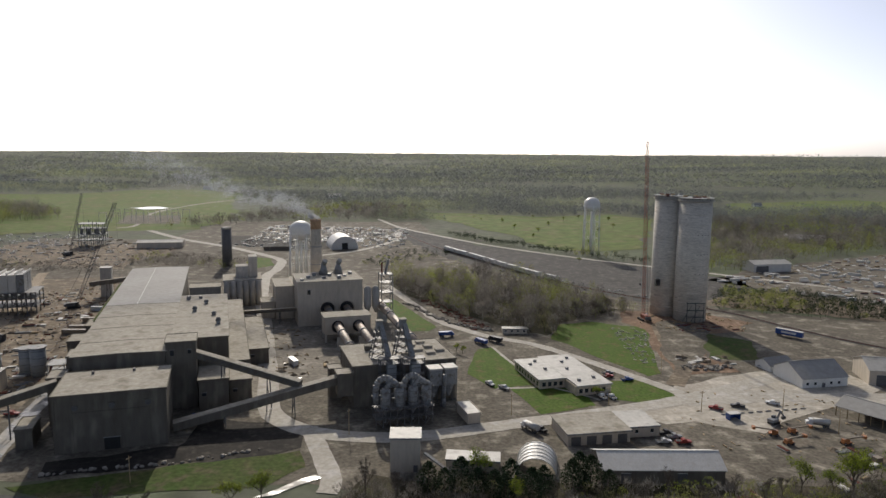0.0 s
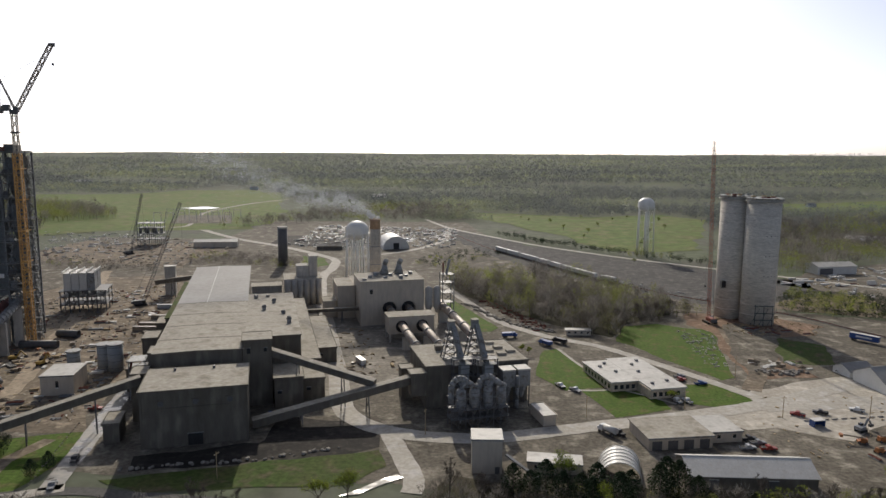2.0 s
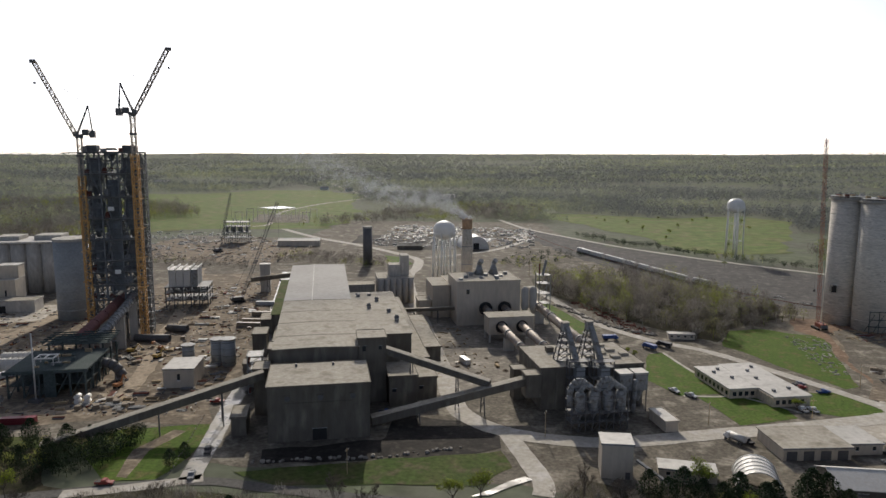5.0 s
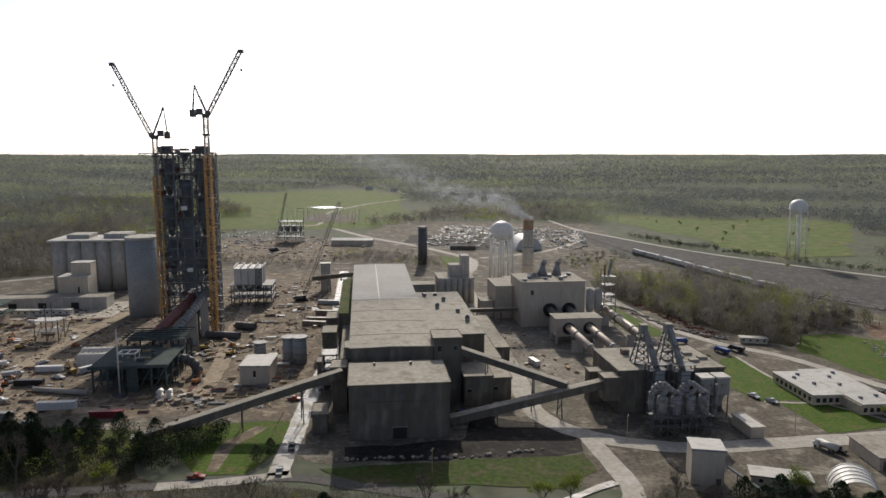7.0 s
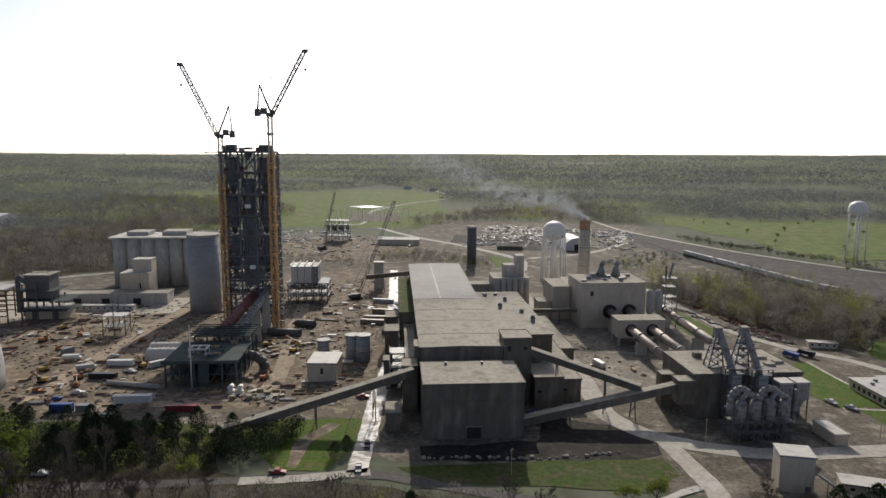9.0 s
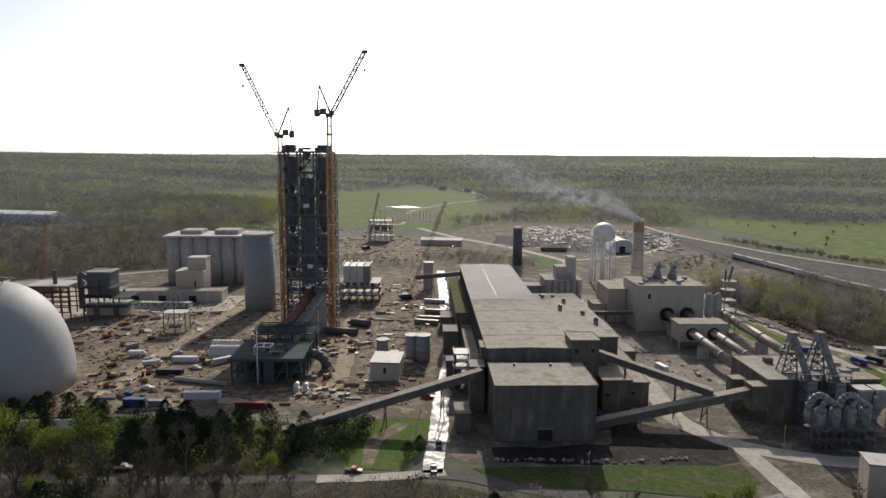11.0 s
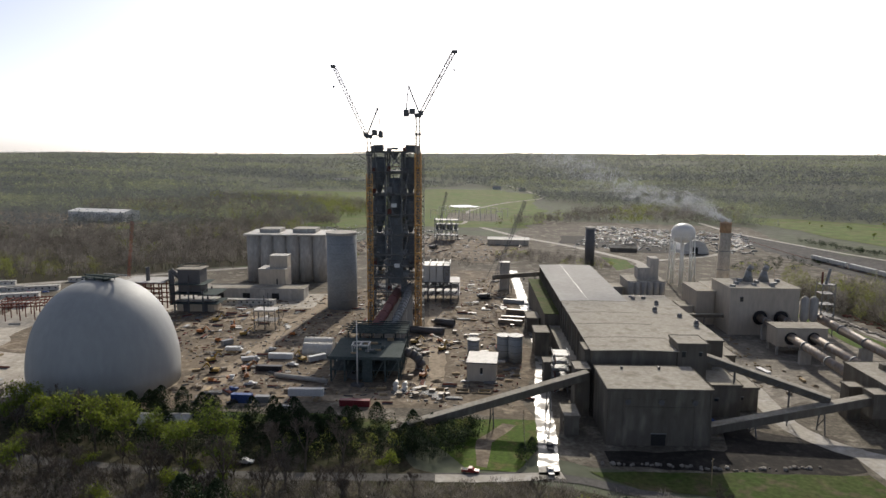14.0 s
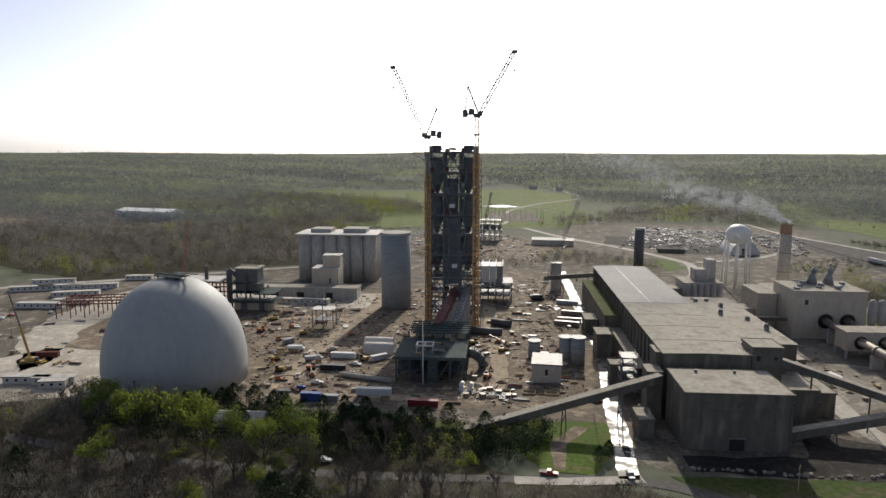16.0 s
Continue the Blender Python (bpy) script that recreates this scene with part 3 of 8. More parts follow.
road("path", [(16, 356), (24, 330), (35, 298), (15, 292)], 1.6, M["dusty_road"], 0.22, "narrow pale concrete footpath", 0.1)
road("path", [(35, 298), (50, 287), (58, 280)], 1.6, M["dusty_road"], 0.22, "narrow pale concrete footpath", 0.1)


# ---- large structures ----
def slab_building(name, u0, u1, w0, w1, h, wall, roof, label, category="building", base=0.0, parapet=0.5, doors=(), windows=()):
    """A flat-roofed block on the works' axes: walls, roof sheet and edge trim; doors and windows as (side, position, width, z, height)."""
    e = thing(name, at_uv(u0, w0), label, category)
    W, D = u1 - u0, w1 - w0
    part("wall", Geo().box(0, W, 0, D, base, h), wall, e)
    part("roof", Geo().box(-0.35, W + 0.35, -0.35, D + 0.35, h + 0.004, h + 0.3), roof, e, "dust-covered flat roof")
    if parapet:
        g = Geo()
        for x0, x1, y0, y1 in ((-0.4, W + 0.4, -0.45, -0.2), (-0.4, W + 0.4, D + 0.2, D + 0.45), (-0.45, -0.2, -0.2, D + 0.2), (W + 0.2, W + 0.45, -0.2, D + 0.2)):
            g.box(x0, x1, y0, y1, h - 0.25, h + parapet)
        part("roof_trim", g, wall, e)
    for kind, items, mat, dep in (("door", doors, M["black"], 0.08), ("window", windows, M["glass"], 0.06)):
        for side, p, w, z, hh in items:
            if side == "s":
                g = Geo().box(p, p + w, -dep, 0.05, z, z + hh)
                fr = Geo().box(p - 0.25, p + w + 0.25, -dep - 0.1, -dep, z + hh, z + hh + 0.3)
            elif side == "e":
                g = Geo().box(W - 0.05, W + dep, p, p + w, z, z + hh)
                fr = Geo().box(W + dep, W + dep + 0.1, p - 0.25, p + w + 0.25, z + hh, z + hh + 0.3)
            else:
                g = Geo().box(-dep, 0.05, p, p + w, z, z + hh)
                fr = Geo().box(-dep - 0.1, -dep, p - 0.25, p + w + 0.25, z + hh, z + hh + 0.3)
            o = part(kind, g, mat, e)
            part("lintel", fr, M["grey_steel"], o)
    return e


front = slab_building("mill_building", 0, 36, 0, 26, 20.3, M["siding"], M["roof_dusty"], "tall grey sheet-clad mill building with dusty flat roof", doors=[("s", 15.5, 5, 0.2, 4.2)])
for p in (7, 18.5, 30):
    part("vent_hood", Geo().box(p - 1.4, p + 1.4, -0.7, -0.47, 17.0, 17.3), M["siding"], front)
    part("vent", Geo().tube((p, -0.45, 16), (p, 0.02, 16), 1.0, n=16), M["dark_steel"], front)
for p in (0.2, 5.5, 30, 35.2):
    part("pilaster", Geo().box(p, p + 0.6, -0.3, 0, 0, 19.9), M["siding"], front)
part("gutter", Geo().box(5.2, 30.8, -0.35, -0.05, 14.0, 14.3), M["siding"], front)
for p in (9, 23):
    part("roof_hatch", Geo().box(p, p + 0.9, 22, 23, 20.6, 21.6), M["dark_steel"], front)
part("ridge_strip", Geo().box(17.9, 18.3, 0, 26, 20.62, 20.66), M["roof_dusty"], front)

hall = thing("long_hall", at_uv(0, 0), "very long grey storage hall with a low-pitched sheet roof", "building")
part("wall", Geo().house(0.5, 33.5, 34, 233, 0, 24.0, 24.35, "y"), M["siding"], hall)
part("roof", Geo().gable(0, 34, 122, 235, 24.2, 24.6, "y", 0.4), M["roof_grey"], hall, "grey sheet roof with a pale ridge")
part("roof", Geo().gable(0, 34, 33.5, 121.6, 24.2, 24.6, "y", 0.4), M["roof_dusty"], hall, "dust-caked older roof half")
part("ridge_cap", Geo().box(14.0, 14.2, 122, 235, 24.75, 24.85), M["white_metal"], hall)
for w in (52, 75, 97, 121.8):
    part("roof_seam", Geo().gable(0.1, 33.9, w, w + 0.3, 24.46, 24.86, "y", 0.3, 0.04), M["siding"], hall)
for i in range(26):
    part("wall_post", Geo().box(-0.15, 0.45, 36 + i * 7.8, 36.6 + i * 7.8, 0, 23.9), M["siding"], hall)
part("lean_to", Geo().box(-7.5, 0.3, 130, 229, 0, 15.5), M["siding"], hall, "lower side aisle with weathered roof")
part("lean_to_roof", Geo().box(-7.9, 0.4, 129.6, 229.4, 15.504, 15.8), M["rough_grass"], hall, "side roof overgrown with moss")
part("lean_to", Geo().box(-5, 0.3, 60, 128, 0, 9.5), M["siding"], hall)
part("lean_to_roof", Geo().box(-5.3, 0.4, 59.6, 128.2, 9.504, 9.8), M["roof_dusty"], hall)
ext = slab_building("hall_annexe", 34.4, 57.5, 51, 140, 23.9, M["siding"], M["roof_dusty"], "wide flat-roofed annexe of the long hall", parapet=0.25)
for x, y, h in ((4, 78, 1.6), (10, 80, 1.2), (13, 66, 2.2), (8, 50, 2.6), (17, 40, 1.8), (4, 84, 0.8), (19, 22, 3.0)):
    v = thing("roof_fan", at_uv(34.4 + x, 51 + y, 24.2), "weathered steel roof ventilator", "ventilator", "roof ventilators")
    part("base", Geo().box(-0.9, 0.9, -0.9, 0.9, 0, h * 0.5), M["grey_steel"], v)
    part("hood", Geo().tube((0, 0, h * 0.5), (0, 0, h), 1.3, 0.7, 10), M["dark_steel"], v)
for u0, u1, w0, w1, h in ((57.9, 66, 56, 184, 11), (66.4, 76, 84, 150, 7.5), (45.6, 57, 28, 50.6, 12.5), (57.4, 66, 34, 55.6, 9.5), (45.4, 52, 47, 50.8, 16)):
    slab_building("side_shed", u0, u1, w0, w1, h, M["siding"], M["roof_dusty"], "low dust-covered side building of the hall", windows=[("s", 1.2, 1.6, h * 0.5, 1.2)] if u1 - u0 > 5 else ())
slab_building("head_house", 33.7, 45, 33.6, 46, 27.2, M["siding"], M["roof_dusty"], "tall grey conveyor head house", windows=[("s", 1.6, 1.4, 22, 2.2), ("s", 8.2, 1.2, 22.5, 1.5)])
slab_building("transfer_house", -2, 4.2, 37, 47.5, 23.4, M["siding"], M["roof_dusty"], "small grey transfer house on the hall's corner")
slab_building("transfer_house", -7, -1.4, 27, 37, 18.5, M["siding"], M["roof_dusty"], "grey transfer house where the conveyor enters")
slab_building("link_wall", 4.4, 33.4, 26.6, 33.6, 17.5, M["siding"], M["roof_dusty"], "dark recessed link between mill and hall")

st = thing("stair_tower", at_uv(-12, 52), "rusty steel stair and pipe tower beside the hall", "tower")
for x in (0, 6):
    for y in (0, 4, 8):
        part("post", Geo().beam((x, y, 0), (x, y, 17), 0.35), M["grey_steel"], st)
for k in range(5):
    part("platform", Geo().box(-0.4, 6.4, -0.4, 8.4, 3.2 + k * 3.3, 3.4 + k * 3.3), M["grey_steel"], st)
    part("stair_flight", Geo().beam((0.5, 0.6 + (k % 2) * 6, k * 3.3), (0.5, 6.6 - (k % 2) * 6, 3.3 + k * 3.3), 0.8, 0.25), M["rust_steel"], st)
    part("brace", Geo().beam((0, -0.1, k * 3.3), (6, -0.1, 3.2 + k * 3.3), 0.2), M["grey_steel"], st)
for x in (-0.4, 6.3):
    part("rail", Geo().box(x, x + 0.1, -0.4, 8.4, 17.4, 17.5), M["grey_steel"], st)
for w0, w1, h in ((8, 20, 7), (62, 70, 10), (104, 118, 12), (150, 166, 8)):
    slab_building("lean_to_house", -15 if w0 > 50 else -13.5, -8.2, w0, w1, h, M["siding"], M["roof_dusty"], "small grey service house beside the haul road", windows=[("w", 2, 1.5, h * 0.5, 1.2)])

# stock houses behind the hall
blk = slab_building("silo_block", 56, 80, 216, 240, 17, M["concrete"], M["roof_dusty"], "weathered concrete silo block")
part("penthouse", Geo().box(8, 16, 8, 18, 17.3, 25), M["concrete"], blk)
part("penthouse", Geo().box(16.5, 22, 10, 20, 17.3, 31), M["concrete"], blk)
for i in range(6):
    part("silo_bay", Geo().tube((2 + i * 4, -0.2, 0), (2 + i * 4, -0.2, 16.8), 2.0, n=16), M["concrete"], blk, smooth=True)
slab_building("stock_house", 34.8, 54, 222, 236, 12, M["concrete"], M["roof_dusty"], "pale concrete house behind the hall")
slab_building("gate_house", -25, -18, 268, 275, 20, M["concrete"], M["roof_white"], "pale tall conveyor house at the site's far end")

# kiln building
kb = slab_building("kiln_building", 97, 135, 150, 180, 26.3, M["siding_light"], M["roof_dusty"], "beige sheet-clad kiln building with twin round openings", windows=[("s", 5.5, 1.8, 19, 2.6)])
for p in (17, 28.5):
    o = part("opening", Geo().tube((p, -0.25, 10), (p, 0.05, 10), 4.0, n=24), M["black"], kb)
    part("hood", Geo().tube((p, -0.9, 10), (p, -0.27, 10), 4.4, 4.2, 24, False), M["siding_light"], o)
for i in range(8):
    part("roof_unit", Geo().box(2 + i * 4.4, 4.2 + i * 4.4, 4 + (i * 7) % 17, 6.5 + (i * 7) % 17, 26.6, 27.6 + (i % 3) * 0.5), M["grey_steel"], kb)
for p in (18, 27):
    c = part("vent_stack", Geo().tube((p, 22, 26.6), (p, 22, 33), 3.0, 1.4, 14), M["grey_steel"], kb, smooth=True)
    part("elbow", Geo().tube((p, 22, 33), (p + 1, 20.5, 35.5), 1.5, 1.6, 12), M["grey_steel"], c, smooth=True)
    part("brace", Geo().beam((p - 4, 22, 26.6), (p, 22, 32), 0.5), M["grey_steel"], c)
slab_building("kiln_annexe", 86, 96.6, 172, 200, 20, M["siding_light"], M["roof_dusty"], "beige annexe of the kiln building")
slab_building("kiln_annexe", 78, 85.6, 176, 190, 10, M["siding_light"], M["roof_dusty"], "low beige annexe beside the kiln")
slab_building("kiln_annexe", 97, 135, 180.6, 205, 20, M["siding_light"], M["roof_dusty"], "rear part of the kiln building")
mid = thing("kiln_bridge_house", at_uv(107, 112), "beige raised house spanning two rotary kilns", "building")
part("wall", Geo().box(0, 25, 0, 12, 4.5, 13.8), M["siding_light"], mid)
part("roof", Geo().box(-0.5, 25.5, -0.5, 12.5, 13.804, 14.2), M["roof_dusty"], mid)
for x in (0.6, 12.5, 24.4):
    for y in (0.6, 11.4):
        part("column", Geo().box(x - 0.5, x + 0.5, y - 0.5, y + 0.5, 0, 4.49), M["concrete"], mid)
for p in (7, 18.3):
    part("opening", Geo().tube((p, -0.2, 8.6), (p, 0.05, 8.6), 3.3, n=20), M["black"], mid)


def kiln(u, w0, w1, z0, z1, r, label):
    k = thing("rotary_kiln", at_uv(u, 0), label, "kiln", "rotary kilns")
    part("shell", Geo().tube((0, w0, z0), (0, w1, z1), r, n=24), M["kiln_shell"], k, smooth=True)
    n = 5
    for i in range(n):
        t = (i + 0.5) / n
        y, z = w0 + (w1 - w0) * t, z0 + (z1 - z0) * t
        part("tyre_ring", Geo().tube((0, y - 0.6, z), (0, y + 0.6, z), r + 0.35, n=24), M["grey_steel"], k, "bright worn steel riding ring", True)
        if i in (0, 2, 4):
            part("pier", Geo().box(-r - 0.6, r + 0.6, y - 1.2, y + 1.2, 0, z - r - 0.35), M["concrete"], k)
    return k


kiln(114, 152, 42, 10.2, 7.6, 2.0, "long tan steel rotary kiln on concrete piers")
kiln(125.3, 152, 42, 10.2, 7.6, 2.0, "long tan steel rotary kiln on concrete piers")
kiln(146.5, 160, 47, 10.4, 7.6, 2.3, "wide tan rotary kiln beside the grass")
bag = thing("filter_tower", at_uv(136, 148), "steel filter silos and stair frame beside the kiln building", "tower")
for x in (2, 7):
    part("silo", Geo().lathe([(0.6, 6), (2.3, 10), (2.3, 21), (0.8, 22.5)], 18, x, 2), M["concrete"], bag, smooth=True)
for x in (10, 17):
    for y in (0, 7):
        part("post", Geo().beam((x, y, 0), (x, y, 30), 0.45), M["grey_steel"], bag)
for z in (6, 12, 18, 24, 29):
    part("platform", Geo().box(9.7, 17.3, -0.3, 7.3, z, z + 0.25), M["dark_steel"], bag)
    part("brace", Geo().beam((17, 0, z - 5), (10, 0, z), 0.25), M["dark_steel"], bag)
    part("rail", Geo().box(9.7, 17.3, -0.35, -0.28, z + 1.0, z + 1.08), M["grey_steel"], bag)
    part("brace", Geo().beam((10, 0, z - 5), (17, 0, z), 0.25), M["grey_steel"], bag)
part("duct", Geo().tube((13, 3, 29), (15, 3, 38), 0.8, n=10), M["grey_steel"], bag)
part("duct", Geo().tube((11, 3, 29), (11, 3, 36), 0.5, n=10), M["rust_steel"], bag)

# cooler building with filters and cyclones
co = slab_building("cooler_building", 104.7, 148.2, 15, 46, 17, M["siding"], M["roof_dusty"], "dark sheet-clad cooler building with dusty roof")
for i, (x, y) in enumerate([(24, 25), (29.5, 22), (35, 26), (25, 17), (31, 14.5), (36.5, 18.5), (29, 7), (35, 9), (40, 12), (24.5, 10.5)]):
    part("roof_curb", Geo().box(x - 1.9, x + 1.9, y - 1.4, y + 1.4, 17.3, 18.3), M["roof_dusty"], co)
part("stair_head", Geo().box(9, 12, 20, 23, 17.3, 19.4), M["siding"], co)
for p in (6, 13, 20, 27, 34, 41):
    part("pilaster", Geo().box(p, p + 0.5, -0.3, 0, 0, 16.7), M["siding"], co)
for u, w, z in ((117.3, 23.6, 33.2), (126.8, 21.6, 33.8)):
    t = thing("duct_tower", at_uv(u, w), "grey lattice duct tower with a leaning duct on the cooler roof", "tower", "duct towers")
    for sx in (-1, 1):
        for sy in (-1, 1):
            part("leg", Geo().beam((sx * 3.0 - 0.6, sy * 2.4 + 1.0, 17.3), (sx * 0.9, sy * 1.0, z - 2), 0.42), M["dark_steel"], t)
    for k in range(5):
        f0, f1 = k / 5, (k + 1) / 5
        s0, s1 = 3.0 - 2.1 * f0, 3.0 - 2.1 * f1
        z0, z1 = 17.3 + (z - 19.3) * f0, 17.3 + (z - 19.3) * f1
        for y in (-1.4 + f0 * 0.4, 3.4 - f0 * 2.4):
            part("brace", Geo().beam((-s0 - 0.6 + 0.6 * f0, y, z0), (s1 - 0.6 + 0.6 * f1, y, z1), 0.22), M["dark_steel"], t)
            part("brace", Geo().beam((s0 - 0.6 + 0.6 * f0, y, z0), (-s1 - 0.6 + 0.6 * f1, y, z1), 0.22), M["dark_steel"], t)
        part("platform", Geo().box(-s0 - 0.8, s0 - 0.3, -1.7, 3.5 - 1.8 * f0, z0, z0 + 0.2), M["dark_steel"], t)
    part("head", Geo().box(-1.3, 1.3, -1.4, 1.4, z - 3.4, z), M["grey_steel"], t)
    part("head_cap", Geo().box(-1.5, 1.5, -1.6, 1.6, z + 0.004, z + 0.35), M["roof_dusty"], t)
    part("leaning_duct", Geo().beam((0.5, -0.8, z - 2.0), (2.4, -9.3, 18.0), 1.9, 1.7), M["grey_steel"], t)
    part("duct_box", Geo().box(0.7, 4.3, -12.6, -8.4, 8.5, 18.2), M["blue_concrete"], t, "blue-grey box duct before the wall")
    for k in range(4):
        part("box_rib", Geo().box(0.55, 4.45, -12.75, -12.61, 9.5 + k * 2.3, 9.8 + k * 2.3), M["dark_steel"], t)
    for sx in (-2.2, 6.0):
        for y in (-12.4, -9.2):
            part("leg", Geo().box(sx - 0.2, sx + 0.2, y - 0.2, y + 0.2, 0, 20.5), M["dark_steel"], t)
    for zz in (4.5, 9, 13.5, 18, 20.3):
        part("platform", Geo().box(-2.6, 6.4, -12.9, -8.7, zz, zz + 0.18), M["dark_steel"], t)
        part("rail", Geo().box(-2.6, 6.4, -12.95, -12.88, zz + 0.95, zz + 1.03), M["grey_steel"], t)
cy = thing("cyclone_filter", at_uv(109, -8.5), "row of grey dust-collector cyclones in a steel frame", "filter")
for i, x in enumerate((4.2, 9.6, 15.0, 20.3)):
    c = part("cyclone", Geo().lathe([(0.4, 4.0), (1.9, 7.6), (1.9, 13.6), (1.3, 14.4)], 20, x, 2.8), M["grey_steel"], cy, smooth=True)
    part("hopper_pipe", Geo().tube((x, 2.8, 1.0), (x, 2.8, 4.1), 0.35, n=8), M["grey_steel"], c)
    for zz in (8.4, 10.6, 12.8):
        part("band", Geo().lathe([(1.92, zz), (2.02, zz + 0.08), (1.92, zz + 0.16)], 20, x, 2.8), M["dark_steel"], c)
for i in range(9):
    for y in (0, 5.6):
        part("post", Geo().beam((i * 2.75, y, 0), (i * 2.75, y, 8 if i % 2 else 15), 0.3), M["dark_steel"], cy)
    if i < 8:
        part("brace", Geo().beam((i * 2.75, -0.05, 0 if i % 2 else 3.6), (i * 2.75 + 2.75, -0.05, 3.6 if i % 2 else 0), 0.18), M["dark_steel"], cy)
for zz in (3.6, 7.0, 11.0):
    part("platform", Geo().box(-0.4, 22.4, -0.9, 6.0, zz, zz + 0.2) if zz < 10 else Geo().box(-0.4, 22.4, 4.9, 6.0, zz, zz + 0.2), M["dark_steel"], cy)
    part("rail", Geo().box(-0.4, 22.4, -0.9, -0.82, zz + 0.95, zz + 1.03).box(-0.4, 22.4, -0.9, -0.82, zz + 0.5, zz + 0.56), M["grey_steel"], cy)
for x in (4.6, 15.4):
    pts = [(x - 3.6, 4.6, 8.5), (x - 3.8, 4.4, 13)]
    pts += [(x - 0.4 - 3.4 * math.cos(radians(a)), 4.2 - a * 0.006, 14.2 + 4.2 * math.sin(radians(a))) for a in (20, 45, 70, 95, 120, 140)]
    pts.append((x + 4.6, 2.9, 15.2))
    for k in range(len(pts) - 1):
        part("duct", Geo().tube(pts[k], pts[k + 1], 1.15, n=14), M["grey_steel"], cy, smooth=True)
    part("cross_duct", Geo().tube((x + 4.4, 2.9, 15.6), (x + 6.6, 2.8, 14.2), 0.95, n=12), M["grey_steel"], cy, smooth=True)
    part("cross_duct", Geo().tube((x + 1.6, 3.2, 16.9), (x - 0.4, 2.8, 14.2), 0.8, n=12), M["grey_steel"], cy, smooth=True)
bf = thing("bag_filter", at_uv(134.4, 6.5), "grey box filters with hoppers beside the cooler building", "filter")
for x in (0, 6.4):
    part("housing", Geo().box(x, x + 5.2, 0, 6, 9, 15.5), M["grey_steel"], bf)
    part("cap", Geo().box(x - 0.2, x + 5.4, -0.2, 6.2, 15.504, 16.2), M["roof_white"], bf)
    part("hopper", Geo().tube((x + 2.6, 3, 9), (x + 2.6, 3, 3.5), 2.6, 0.5, 8), M["grey_steel"], bf)
    for px in (0.3, 4.9):
        for py in (0.3, 5.7):
            part("leg", Geo().beam((x + px, py, 0), (x + px, py, 9), 0.35), M["dark_steel"], bf)
for k in range(3):
    part("duct", Geo().tube((5.8, -1.2 + 0.3 * k, 14 - 5 * k), (5.8, -0.9 + 0.3 * k, 9 - 5 * k if k < 2 else 0), 0.8, n=12), M["grey_steel"], bf, smooth=True)
slab_building("transfer_house", 98.2, 104.3, 13, 20, 15, M["siding"], M["roof_dusty"], "grey transfer house at the conveyor's head", base=6)
slab_building("transfer_house", 97, 102, 27, 33, 13, M["siding"], M["roof_dusty"], "small grey house beside the cooler building")
slab_building("pump_house", 143.5, 148.5, -14, -1, 4, M["siding_light"], M["roof_white"], "small pale shed beside the cooler building")


def conveyor(p, q, w, h, label, bents=3, truss=False):
    """An enclosed sloping gallery on steel bents; p, q: (u, w, z) of its floor."""
    e = thing("conveyor_gallery", at_uv(0, 0), label, "conveyor", "conveyor galleries")
    P, Q = Vector(p), Vector(q)
    up = Vector((0, 0, h / 2))
    part("gallery", Geo().beam(P + up, Q + up, w, h), M["siding"], e)
    top = Vector((0, 0, h + 0.13))
    part("roof", Geo().beam(P + top, Q + top, w + 0.4, 0.25), M["roof_dusty"], e)
    if truss:
        n = int((Q - P).length / 3)
        side = (Q - P).cross(Vector((0, 0, 1))).normalized() * (w / 2 + 0.1)
        for i in range(n):
            a, b = P.lerp(Q, i / n), P.lerp(Q, (i + 1) / n)
            part("truss_bar", Geo().beam(a - side * -1, b - side * -1 + Vector((0, 0, h)), 0.2), M["dark_steel"], e)
    for i in range(bents):
        c = P.lerp(Q, (i + 0.7) / (bents + 0.4))
        if c.z < 2:
            continue
        d = (Q - P).cross(Vector((0, 0, 1))).normalized()
        for s in (-1, 1):
            part("bent_leg", Geo().beam((c.x + d.x * s * (w / 2 + 0.8), c.y + d.y * s * (w / 2 + 0.8), 0), (c.x + d.x * s * w * 0.4, c.y + d.y * s * w * 0.4, c.z), 0.4), M["dark_steel"], e)
        part("bent_brace", Geo().beam((c.x - d.x * w * 0.55, c.y - d.y * w * 0.55, c.z * 0.25), (c.x + d.x * w * 0.5, c.y + d.y * w * 0.5, c.z * 0.8), 0.25), M["dark_steel"], e)
    return e


conveyor((-76, 5, 0.2), (-3, 24, 16.0), 3.4, 2.8, "long sloping grey conveyor gallery over the haul road", 3)
conveyor((37, 9, 1.0), (99, 16.5, 10.5), 3.4, 3.0, "sloping grey conveyor gallery between mill and cooler", 2)
conveyor((43, 37, 20.5), (84, 15.4, 10.5), 3.0, 2.6, "dark descending conveyor gallery from the head house", 2, True)
conveyor((-30, 262, 9), (10, 238, 17), 3.0, 2.8, "far conveyor gallery entering the hall's end", 2)
conveyor((64, 170, 5), (97, 158, 8), 2.0, 1.8, "thin conveyor bridge to the kiln building", 2)


